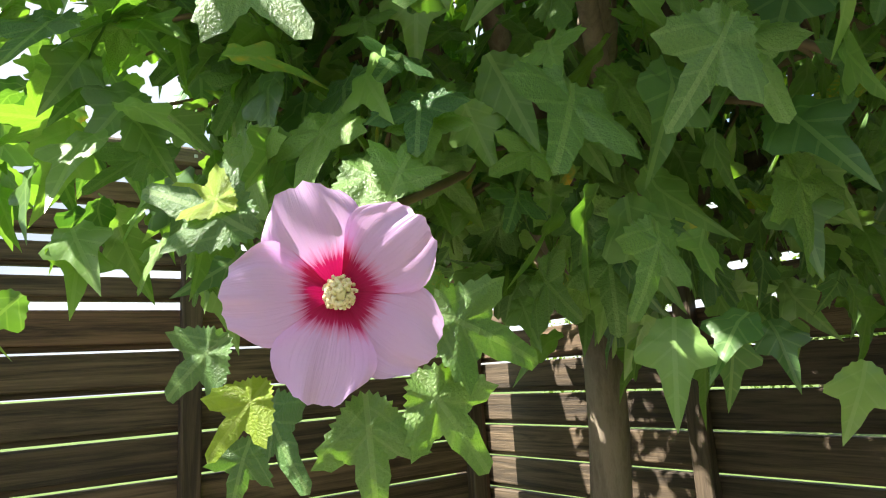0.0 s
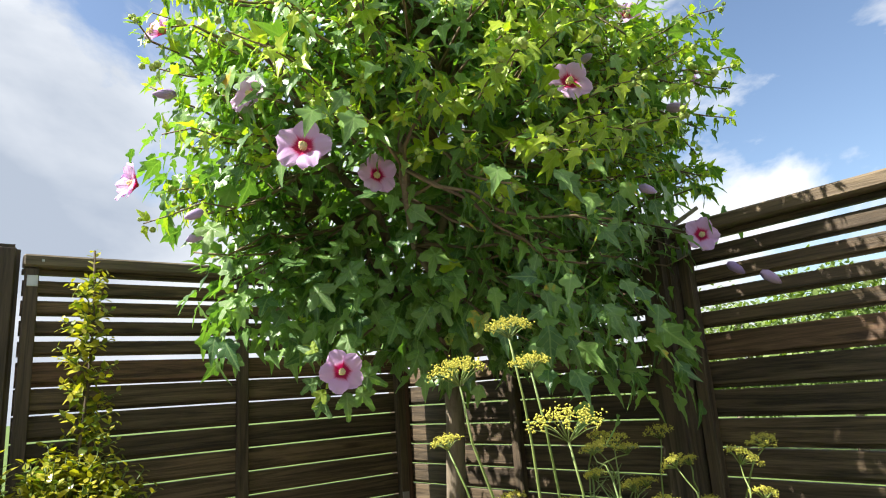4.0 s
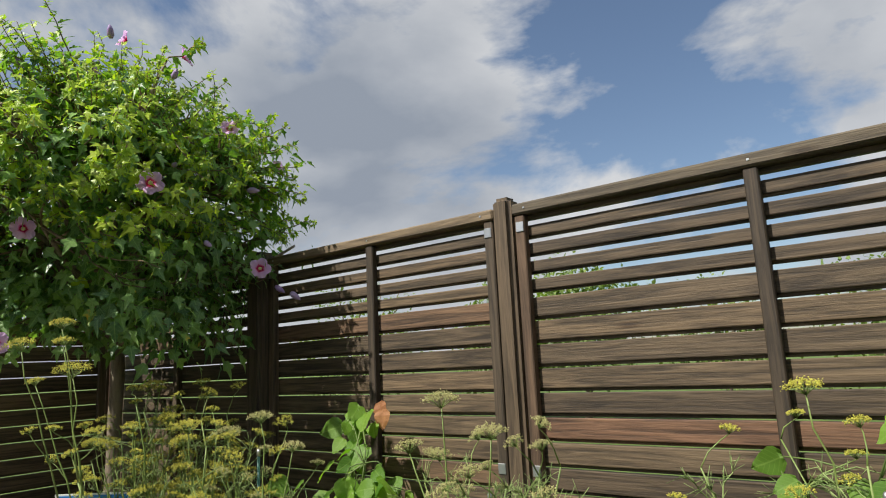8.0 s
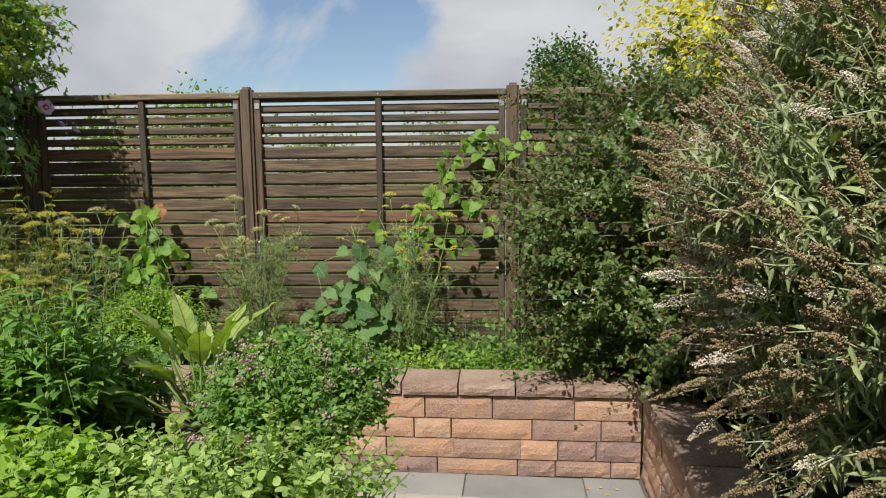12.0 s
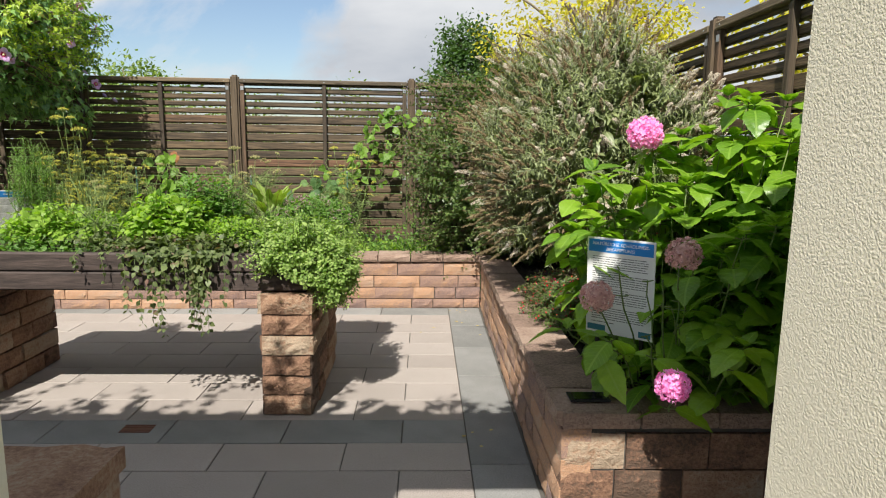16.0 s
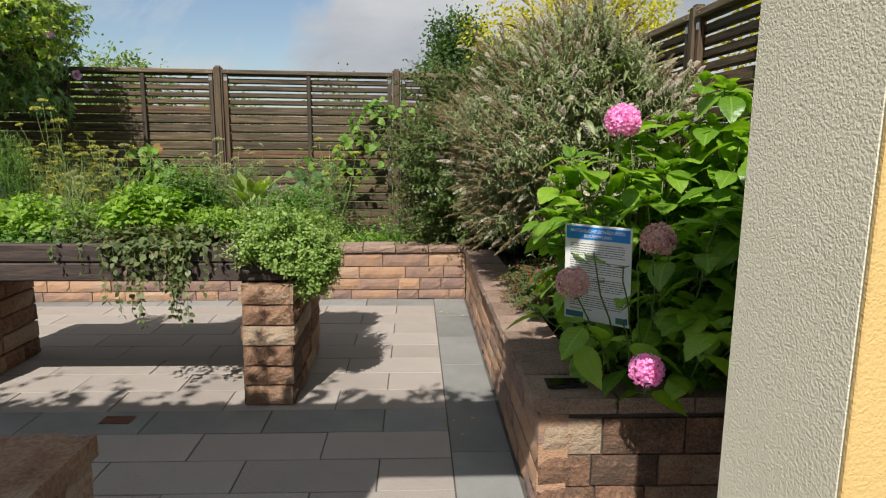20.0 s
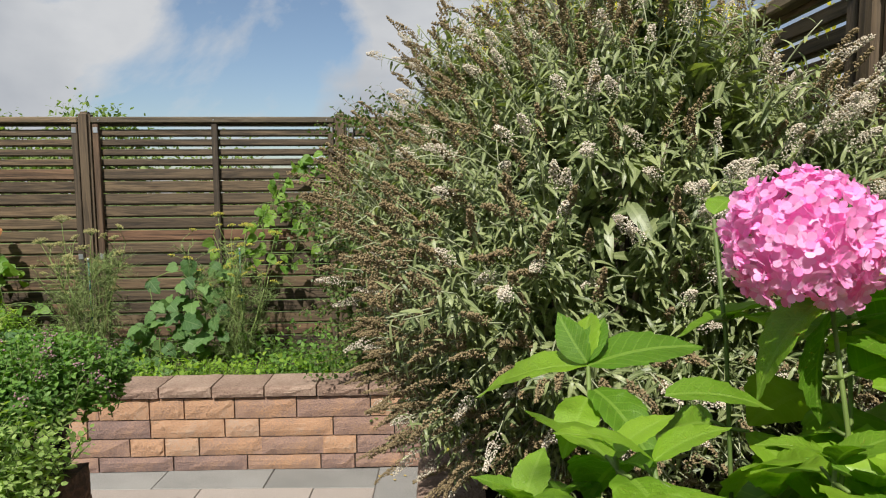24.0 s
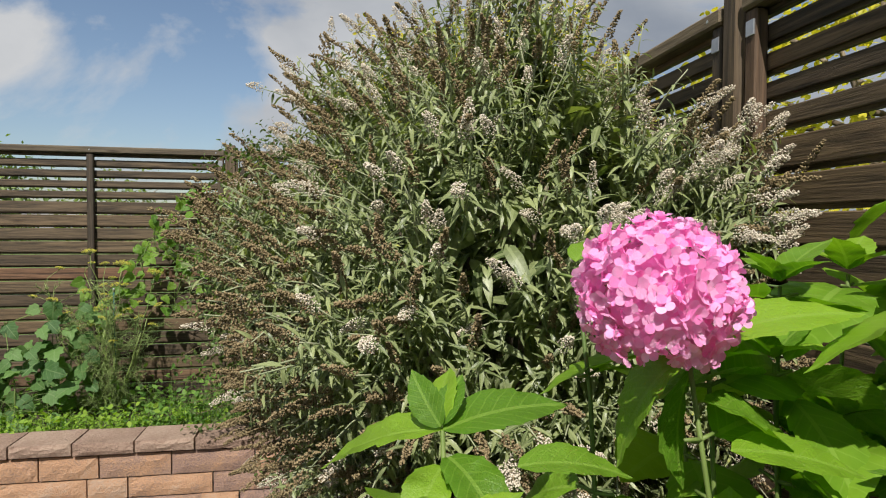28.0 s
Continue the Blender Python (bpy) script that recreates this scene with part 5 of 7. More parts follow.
    pl.shoot((2.60, -4.18, 0.44), rose, 0.0045, 0.0028, STEM, 0.03, 0.008, 7, 6, "stem")
    pl.shoot((2.772, -4.228, 1.515), head - UP * 0.03, 0.0038, 0.0028, STEM, 0.0, 0.002, 4, 6, "stem")
    eye = np.array([2.60, -4.65, 1.75])
    for base, tip, wide in (((2.551, -4.084, 1.40), (2.414, -4.018, 1.395), 0), ((2.551, -4.084, 1.40), (2.687, -4.087, 1.455), 0),
                            ((2.553, -4.08, 1.405), (2.548, -4.02, 1.485), 1), ((2.549, -4.086, 1.405), (2.503, -4.06, 1.475), 1), ((2.551, -4.082, 1.405), (2.575, -4.05, 1.475), 1),
                            ((2.556, -4.09, 1.37), (2.60, -4.19, 1.36), 0), ((2.55, -4.09, 1.36), (2.50, -4.17, 1.35), 0),
                            ((2.790, -4.220, 1.520), (2.925, -4.262, 1.585), 0), ((2.775, -4.225, 1.510), (2.680, -4.195, 1.44), 0), ((2.785, -4.225, 1.500), (2.762, -4.165, 1.385), 0),
                            ((2.80, -4.26, 1.42), (2.91, -4.30, 1.43), 0), ((2.79, -4.23, 1.46), (2.90, -4.26, 1.44), 0), ((2.60, -4.21, 1.40), (2.70, -4.23, 1.425), 0)):
        a, b = np.array(base), np.array(tip)
        ok.append((a, unit(b - a), unit(UP * 1.0 + unit(eye - a) * 0.22) if not wide else unit(UP * 0.15 + unit(eye - a) * 0.5 + np.array([-0.5, 0.1, 0])), np.linalg.norm(b - a) * (0.85 if wide else 1.05)))
    ok = ok[-13:] + ok[:-13]
    pos, dd, nn, sz = (np.array([s[i] for s in ok]) for i in range(4))
    near = (pos[:, 1] > -4.6) & (pos[:, 2] > 0.95) | (pos[:, 0] < 2.6)
    near[:13] = True
    near &= np.cumsum(near) <= 300
    for i, m in enumerate(poses_of(pos[near], dd[near], nn[near], sz[near])):
        hang("leaf", leaves[i % 3], th, m)
    scatter(pl.heap("foliage_leaves", LEAF_HYD), SERRATE, pos[~near], dd[~near], nn[~near], sz[~near], 1.12)
    pl.done()
    flower_head(th, head, 0.077, FLORET, 300, 1, "fresh pink mophead")
    flower_head(th, (2.519, -5.111, 0.726), 0.057, FLORET, 120, 2, "fresh pink mophead")
    flower_head(th, (2.353, -4.796, 0.956), 0.062, FLORET_OLD, 90, 3, "faded dusty pink mophead")
    flower_head(th, (2.634, -4.89, 1.132), 0.062, FLORET_OLD, 90, 4, "faded dusty pink mophead")


hydrangea()


# ---- fennel ----
def umbel(pl, top, way, size, mat, rays=13, stem=None):
    """A flat flower head: rays that each carry a small cluster."""
    rng = pl.rng
    way = unit(way)
    a, b = unit(np.cross(way, [0.3, 0.9, 0.1])), None
    b = np.cross(way, a)
    k = np.arange(rays)
    r = np.sqrt((k + 0.5) / rays) * size
    t = k * 2.4 + rng.random() * 6
    ends = top + a * (np.cos(t) * r)[:, None] + b * (np.sin(t) * r)[:, None] + way * (size * 0.75 - 0.35 * r * r / size)[:, None]
    for e in ends:
        pl.heap("umbel_ray", FENNEL_STEM).add(*tube([top, top * 0.4 + e * 0.6 + way * 0.004, e], [0.0011, 0.0009, 0.0008], 3))
        n = 22
        q = e + rng.normal(0, 1, (n, 3)) * size * 0.095 + way * size * 0.08
        pl.blobs(mat, q, rng.uniform(0.0030, 0.0050, n) * (size / 0.055) ** 0.5, "umbel_flower")


def plume(pl, base, tip, n):
    """A feathery leaf: a rib with fine threads to both sides."""
    rng = pl.rng
    p = bend(base, tip, 0.02, 0.006, 5, rng)
    h = pl.heap("thread_leaves", FENNEL)
    h.add(*tube(p, np.linspace(0.0022, 0.0012, 5), 3))
    s = rng.uniform(0.25, 1.0, n) * 4
    k = np.minimum(s.astype(int), 3)
    q = p[k] + (p[k + 1] - p[k]) * (s - k)[:, None]
    w = unit(unit(np.asarray(tip) - np.asarray(base)) * 0.8 + rng.normal(0, 0.7, (n, 3)))
    for a, b in zip(q, q + w * rng.uniform(0.02, 0.055, (n, 1))):
        h.add(*tube([a, b], [0.0013, 0.0006], 3))


def fennel(label, foot, tops, mat, seed, stems=5, height=0.8, plumes=60, wide=0.14, heads=3):
    pl = Plant("fennel", label, "fennel", foot, seed, "fennel plants")
    rng = pl.rng
    foot = np.array(foot, float)
    for i, t in enumerate(tops):
        size = t[3] if len(t) > 3 else rng.uniform(0.042, 0.056)
        t = np.array(t[:3], float)
        mid = foot + (t - foot) * 0.55 + np.array([rng.normal(0, 0.03), rng.normal(0, 0.03), 0.05])
        pl.shoot(foot + rng.normal(0, 0.02, 3) * np.array([1, 1, 0]), mid, 0.0052, 0.0036, FENNEL_STEM, 0.02, 0.006, 6, 5)
        q = pl.shoot(mid, t, 0.0034, 0.0020, FENNEL_STEM, 0.015, 0.006, 6, 5)
        umbel(pl, t, unit(t - mid) + UP * 0.6, size, mat, 18)
        s = q[1]
        e = s + unit(rng.normal(0, 1, 3) * np.array([1, 1, 0.3]) + UP * 0.8) * rng.uniform(0.08, 0.15)
        pl.shoot(s, e, 0.0024, 0.0016, FENNEL_STEM, 0.01, 0.004, 4, 4)
        umbel(pl, e, UP + rng.normal(0, 0.25, 3), rng.uniform(0.022, 0.034), mat, 12)
    ribs = []
    for k in range(stems):
        e = foot + np.array([rng.normal(0, wide), rng.normal(0, wide * 0.7), height * rng.uniform(0.6, 1.0)])
        p = pl.shoot(foot + rng.normal(0, 0.04, 3) * np.array([1, 1, 0]), e, 0.0042, 0.0022, FENNEL_STEM, 0.0, 0.02, 7, 5)
        ribs.append(p)
        for s in range(heads):
            b = p[6 - s]
            e2 = b + unit(rng.normal(0, 1, 3) * np.array([1, 1, 0.2]) + UP * 1.2) * rng.uniform(0.06, 0.15)
            pl.shoot(b, e2, 0.0022, 0.0013, FENNEL_STEM, 0.01, 0.004, 4, 4)
            umbel(pl, e2, UP + rng.normal(0, 0.25, 3), rng.uniform(0.024, 0.040), mat, 13)
    for k in range(plumes):
        b = ribs[rng.integers(stems)][rng.integers(1, 6)]
        plume(pl, b, b + unit(rng.normal(0, 1, 3) + UP * 0.45) * rng.uniform(0.10, 0.24), 17)
    return pl.done({"umbel_flower": "small flower clusters"})


fennel("tall flowering fennel with yellow umbels beside the hibiscus", (-1.12, -0.92, 0.42),
       [(-1.21, -1.298, 1.685, 0.050), (-1.213, -1.171, 1.765, 0.042), (-1.148, -1.189, 1.70, 0.034), (-1.094, -1.174, 1.585, 0.060), (-1.411, -1.175, 1.565, 0.032)], UMBEL, 61, 7, 0.80, 60)
fennel("bushy fennel thick with yellow umbels", (-1.40, -0.70, 0.42), [(-1.5, -0.9, 1.34), (-1.62, -0.85, 1.28), (-1.30, -0.85, 1.36)], UMBEL, 62, 34, 1.06, 170, 0.20, 5)
fennel("bushy fennel thick with yellow umbels", (-1.05, -0.62, 0.42), [(-0.98, -0.80, 1.36), (-1.1, -0.75, 1.30)], UMBEL, 66, 24, 0.98, 130, 0.18, 5)
fennel("slender fennel tied to a stake", (-0.84, -0.55, 0.42), [(-0.78, -0.62, 1.38), (-0.95, -0.65, 1.32), (-0.62, -0.6, 1.28)], UMBEL_GREEN, 63, 5, 0.80, 60, 0.12, 2)
fennel("tall thready fennel setting pale green seed", (0.20, -0.60, 0.42), [(0.10, -0.62, 1.44), (0.30, -0.66, 1.36), (-0.05, -0.6, 1.30)], UMBEL_GREEN, 64, 11, 0.92, 300, 0.16, 2)
fennel("thready fennel with yellow-green umbels before the fence", (1.18, -0.46, 0.42), [(1.05, -0.45, 1.46), (1.25, -0.5, 1.38), (1.42, -0.42, 1.32)], UMBEL, 65, 11, 0.92, 280, 0.17, 2)

for k, (x, y, z) in enumerate(((-0.862, -0.57, 1.27), (0.238, -0.59, 1.20), (1.171, -0.40, 1.24))):
    st = thing("plant_stake", "thin dark green plant stake pushed into soil", "plant stake", (x, y, 0.40), "plant stakes")
    h = Heap().add(*tube([(x + 0.01, y, 0.36), (x, y, z - 0.02)], [0.006, 0.006], 8))
    h.part("rod", STAKE, st, smooth=True)
    Heap().add(*tube([(x, y, z - 0.02), (x, y, z), (x, y, z + 0.006)], [0.0075, 0.0075, 0.003], 8)).part("cap", STEEL, st, "pale grey cap", smooth=True)
    ring = [(x + 0.05 * math.cos(a), y + 0.05 * math.sin(a), 0.86 + 0.01 * math.sin(3 * a)) for a in np.linspace(0, 6.28, 13)]
    Heap().add(*tube(ring, 0.0022, 4)).part("string", STRING, st, "twisted natural string")


# ---- broad leaves: squash, beans ----
def broad(name, label, cat, foot, nodes, shape, mat, seed, size, tilt=0.5, group=""):
    """A vine whose large leaves are each of their own: stalks from a stem through the nodes."""
    pl = Plant(name, label, cat, foot, seed, group)
    rng = pl.rng
    metas = [mesh_of("leaf", shape[0] * np.array([w, 1, 1]), shape[1], mat, shape[2], True) for w in (0.92, 1.05)]
    prev = np.array(foot, float)
    todo = []
    for node_ in nodes:
        c, k, spread = np.array(node_[:3], float), node_[3], node_[4]
        pl.shoot(prev, c, 0.004, 0.003, STEM, 0.02, 0.01, 5, 5)
        prev = c
        for _ in range(k):
            q = c + rng.normal(0, 1, 3) * np.array([spread, spread * 0.5, spread])
            q[1] = min(q[1], -0.06)
            pl.shoot(c, q, 0.0028, 0.002, STEM, 0.02, 0.003, 4, 4)
            a = rng.uniform(0, 6.28)
            d = unit(np.array([math.cos(a), -0.55 + 0.5 * math.sin(a), -0.55 + rng.normal(0, 0.25)]))
            n = unit(np.array([rng.normal(0, 0.55), -0.75, tilt + rng.normal(0, 0.45)]))
            todo.append((q, d, n, size * rng.uniform(0.55, 1.2)))
    pl.done()
    pos, d, n, s = (np.array([t[i] for t in todo]) for i in range(4))
    for i, m in enumerate(poses_of(pos, d, n, s)):
        hang("leaf", metas[i % 2], pl.th, m)
    return pl.th


broad("squash_vine", "squash vine with large dusty green leaves climbing the fennel", "squash plant", (0.75, -0.55, 0.42),
      [(0.45, -0.66, 0.58, 8, 0.09), (0.62, -0.56, 0.70, 8, 0.09), (0.78, -0.55, 0.85, 12, 0.09), (0.86, -0.52, 1.02, 12, 0.08), (0.95, -0.50, 0.82, 10, 0.09), (0.95, -0.58, 0.60, 9, 0.10), (0.70, -0.66, 0.55, 9, 0.1), (0.529, -0.37, 1.02, 1, 0.01), (1.0, -0.4, 1.12, 4, 0.06)], HEART, LEAF_SQUASH, 71, 0.122)
broad("squash_vine", "young squash plant with broad dull green leaves", "squash plant", (-0.10, -0.80, 0.42),
      [(-0.05, -0.84, 0.74, 3, 0.06), (-0.16, -0.86, 0.60, 4, 0.06), (0.08, -0.90, 0.52, 5, 0.08), (0.30, -0.86, 0.52, 3, 0.07)], HEART, LEAF_SQUASH, 72, 0.185)
broad("squash_vine", "low squash plant with light green leaves over the cap stones", "squash plant", (-1.35, -0.90, 0.42),
      [(-1.35, -0.98, 0.56, 6, 0.08), (-1.12, -0.98, 0.54, 6, 0.07), (-0.88, -0.96, 0.53, 4, 0.07), (-1.6, -0.98, 0.55, 5, 0.08)], HEART, LEAF_BEAN, 73, 0.15)
broad("bean_vine", "runner bean with bright crinkled leaves on the fence", "bean plant", (1.15, -0.25, 0.42),
      [(1.10, -0.24, 1.02, 14, 0.10), (1.14, -0.22, 1.22, 14, 0.10), (1.27, -0.16, 1.40, 14, 0.08), (1.36, -0.14, 1.55, 12, 0.07), (1.45, -0.12, 1.68, 12, 0.06), (1.60, -0.12, 1.80, 14, 0.07), (1.75, -0.14, 1.76, 10, 0.07), (1.95, -0.2, 1.80, 5, 0.06), (1.6, -0.2, 1.4, 10, 0.10), (1.5, -0.2, 1.15, 8, 0.10)], BEANLEAF, LEAF_BEAN, 74, 0.082, 0.55)
broad("bean_vine", "bean plant with crumpled leaves and one brown leaf", "bean plant", (-0.70, -0.30, 0.42),
      [(-0.68, -0.40, 0.72, 18, 0.13), (-0.62, -0.34, 0.92, 22, 0.13), (-0.66, -0.26, 1.10, 18, 0.11), (-0.72, -0.14, 1.34, 8, 0.05), (-0.45, -0.36, 0.85, 14, 0.11), (-0.85, -0.36, 0.95, 12, 0.10), (-0.55, -0.3, 1.2, 8, 0.07)], BEANLEAF, LEAF_BEAN, 75, 0.108, 0.6)
DRY = leaf_mat("dry_leaf", (0.30, 0.12, 0.05), (0.52, 0.26, 0.10), (0.4, 0.2, 0.1), 5.0, 0.3, 0.3, 0.7)
dry = thing("withered_leaf", "curled rust-brown withered leaf at the vine's tip", "leaf", (-0.66, -0.09, 1.30))
hh = Heap()
scatter(hh, BEANLEAF, np.array([(-0.66, -0.09, 1.42), (-0.63, -0.10, 1.39)]), np.array([(0.4, -0.3, -0.8), (0.2, -0.4, -0.9)]), np.array([(0, -1, 0.4), (0.4, -1, 0.1)]), 0.085)
hh.part("leaf", DRY, dry)


# ---- herbs ----
def mound(name, label, foot, centre, radii, shape, mat, seed, shoots, leaves, size, pairs=True, stem=STEM, length=0.16, low=-0.3, flower=None, flower_share=0.0, width=1.0, lump=0.12, upright=0.5, droop=0.0, fill=0):
    """A clump of leafy shoots rising to a rounded surface."""
    pl = Plant(name, label, "herb", foot, seed)
    rng = pl.rng
    ends, d = crown_points(rng, shoots, centre, radii, 0.8, lump, low)
    for e, o in zip(ends, d):
        o2 = unit(o * (1 - upright) + UP * upright + rng.normal(0, 0.15, 3))
        if o[2] < 0:
            o2 = unit(o + UP * 0.15 + rng.normal(0, 0.2, 3))
        p = pl.shoot(e - o2 * length, e, 0.0022, 0.0012, stem, 0.01, 0.004, 5, 3)
        pl.leaves(shape, mat, p, leaves, size, 0.1, 1.0, pairs=pairs, taper=0.55, name="foliage_leaves", width=width, droop=droop)
        if flower and rng.random() < flower_share:
            n = 14
            pl.blobs(flower, e + rng.normal(0, 0.010, (n, 3)) + o2 * 0.008, rng.uniform(0.006, 0.010, n), "flower_tuft")
    if fill:
        pos, out = crown_points(rng, fill, centre, np.array(radii) * 0.85, 0.4, lump, low)
        pl.fill(shape, mat, pos, out, size, 0.1, name="foliage_leaves", width=width)
    return pl.done({"flower_tuft": "small pinkish flower clusters"})


def tp(u, v, z):
    return tuple(gp(u, v, z))


mound("marjoram_clump", "golden marjoram mound behind the low wall", (-0.42, -0.72, 0.42), (-0.42, -0.70, 0.62), (0.40, 0.26, 0.36), OVATE_LOW, LEAF_LIME, 81, 320, 6, 0.030, width=1.3, fill=900)
mound("green_herb_clump", "dense green leafy herbs beneath the fennel", (-1.6, -0.55, 0.42), (-1.55, -0.55, 0.62), (0.55, 0.28, 0.32), OVATE_LOW, LEAF_HERB, 82, 200, 6, 0.045, fill=700)
mound("green_herb_clump", "low mixed green herbs by the cap stones", (0.9, -0.75, 0.42), (0.95, -0.80, 0.45), (0.55, 0.16, 0.12), OVATE_LOW, LEAF_LIME, 83, 160, 5, 0.03, fill=300)
mound("green_herb_clump", "low mixed green herbs by the cap stones", (1.75, -0.75, 0.42), (1.75, -0.78, 0.46), (0.45, 0.18, 0.13), OVATE_LOW, LEAF_HERB, 84, 150, 5, 0.035, fill=300)
mound("thyme_tuft", "grassy green tufts along the fence foot", (0.7, -0.3, 0.42), (0.6, -0.32, 0.46), (1.3, 0.22, 0.12), NEEDLE, LEAF_HERB, 85, 260, 6, 0.06, fill=400)



def ground_cover(name, label, x0, x1, y0, y1, z, n, mat, size, seed, shape=OVATE_LOW, tall=0.12, width=1.2):
    """Low leaves on short stems over a stretch of soil."""
    pl = Plant(name, label, "ground cover", ((x0 + x1) / 2, (y0 + y1) / 2, z), seed)
    rng = pl.rng
    pos = np.stack([rng.uniform(x0, x1, n), rng.uniform(y0, y1, n), z + rng.random(n) ** 1.5 * tall * (0.4 + np.sin(rng.uniform(x0, x1, n) * 7) ** 2)], 1)
    out = unit(rng.normal(0, 1, (n, 3)) * np.array([1, 1, 0.3]) + UP * 0.5)
    pl.fill(shape, mat, pos, out, size, 0.1, name="foliage_leaves", width=width)
    for q in pos[:: max(1, n // 250)]:
        pl.shoot((q[0], q[1], z - 0.03), q, 0.002, 0.001, STEM, 0.0, 0.005, 3, 3)
    return pl.done()


ground_cover("mixed_ground_cover", "green seedlings and weeds covering the bed's soil", -1.9, -0.2, -1.0, -0.12, 0.43, 2200, LEAF_HERB, 0.050, 181, tall=0.32)
ground_cover("mixed_ground_cover", "bright low weeds along the cap stones", 0.2, 2.3, -0.98, -0.62, 0.43, 1500, LEAF_LIME, 0.040, 182, tall=0.12)
ground_cover("mixed_ground_cover", "green weeds at the fence foot", 0.0, 2.2, -0.62, -0.12, 0.43, 1500, LEAF_HERB, 0.045, 183, tall=0.2)
ground_cover("mixed_ground_cover", "dark green weeds beneath the hibiscus", -3.0, -1.8, -1.0, -0.25, 0.43, 1200, LEAF_HERB, 0.05, 184, tall=0.25)
mound("oregano_clump", "leafy oregano with dusky pink tufts leaning over the trough's back", tp(-1.45, -1.70, 0.88), (1.07, -2.70, 1.00), (0.30, 0.20, 0.18), OVATE_LOW, LEAF_HERB, 191, 420, 7, 0.034, flower=HERB_PINK, flower_share=0.05, width=1.35, fill=500, length=0.14, upright=0.7)
mound("narrow_leaved_herb", "grey-green narrow-leaved herb at the trough's back", tp(-2.1, -1.72, 0.88), (0.42, -2.72, 0.98), (0.30, 0.20, 0.17), LANCE, LEAF_HERB, 192, 170, 12, 0.075, pairs=False, width=1.1, upright=0.7, length=0.18, fill=300)

# in the trough, from its west end
mound("rosemary_bush", "upright rosemary with narrow grey-green needles", tp(-2.95, -1.85, 0.88), tp(-2.95, -1.82, 1.22), (0.16, 0.14, 0.33), NEEDLE, LEAF_HERB, 86, 110, 18, 0.035, upright=0.85, length=0.22, width=2.2)
mound("lemon_balm", "bright green lemon balm filling the trough", tp(-2.75, -2.0, 0.88), tp(-2.72, -2.0, 0.98), (0.34, 0.24, 0.17), OVATE, LEAF_LIME, 87, 150, 5, 0.05, width=1.4, fill=300)
mound("lemon_balm", "bright green lemon balm filling the trough", tp(-2.05, -2.05, 0.88), tp(-2.05, -2.05, 1.02), (0.28, 0.22, 0.20), OVATE, LEAF_LIME, 88, 150, 5, 0.055, width=1.5, fill=250)
mound("tarragon_clump", "tall leafy herb with pointed green leaves", tp(-1.88, -1.85, 0.88), tp(-1.88, -1.83, 1.12), (0.22, 0.18, 0.25), LANCE, LEAF_HERB, 89, 90, 13, 0.085, pairs=False, upright=0.8, length=0.28, width=1.6)
mound("strawberry_patch", "low leafy green herb between soil and plank", tp(-2.9, -2.22, 0.88), tp(-2.85, -2.22, 0.90), (0.42, 0.12, 0.09), ROUND, LEAF_HERB, 90, 90, 4, 0.035, fill=150)
mound("golden_oregano", "lime-green oregano clump at the trough's edge", tp(-1.62, -2.12, 0.88), tp(-1.62, -2.12, 0.96), (0.20, 0.17, 0.13), ROUND, LEAF_LIME, 91, 150, 6, 0.030, width=1.1, fill=300)
mound("oregano_clump", "green oregano with dusky pink flower tufts", tp(-1.28, -1.72, 0.88), tp(-1.26, -1.75, 0.99), (0.24, 0.22, 0.20), OVATE_LOW, LEAF_HERB, 92, 220, 7, 0.026, flower=HERB_PINK, flower_share=0.18, width=1.3, fill=400)
mound("variegated_mint", "pale cream-edged mint spilling over the trough's end", tp(-1.25, -2.15, 0.88), tp(-1.22, -2.17, 0.90), (0.32, 0.34, 0.21), ROUND, LEAF_MINT, 93, 620, 8, 0.028, low=-1.0, length=0.15, fill=900, width=0.95, lump=0.24)
mound("variegated_mint", "pale mint hanging down past the pier's top", tp(-1.07, -2.35, 0.88), tp(-1.03, -2.33, 0.80), (0.15, 0.20, 0.22), ROUND, LEAF_MINT, 94, 260, 8, 0.026, low=-1.0, length=0.12, droop=0.3, fill=300)
mound("lavender_tuft", "narrow-leaved silver green herb at the trough's back", tp(-2.3, -1.72, 0.88), tp(-2.2, -1.72, 0.98), (0.45, 0.10, 0.16), NEEDLE, LEAF_HERB, 95, 120, 14, 0.05, upright=0.75, width=1.8)
fennel("wispy young fennel in the trough", tp(-2.42, -2.12, 0.88), [], UMBEL_GREEN, 67, 3, 0.40, 30, 0.08, 1)


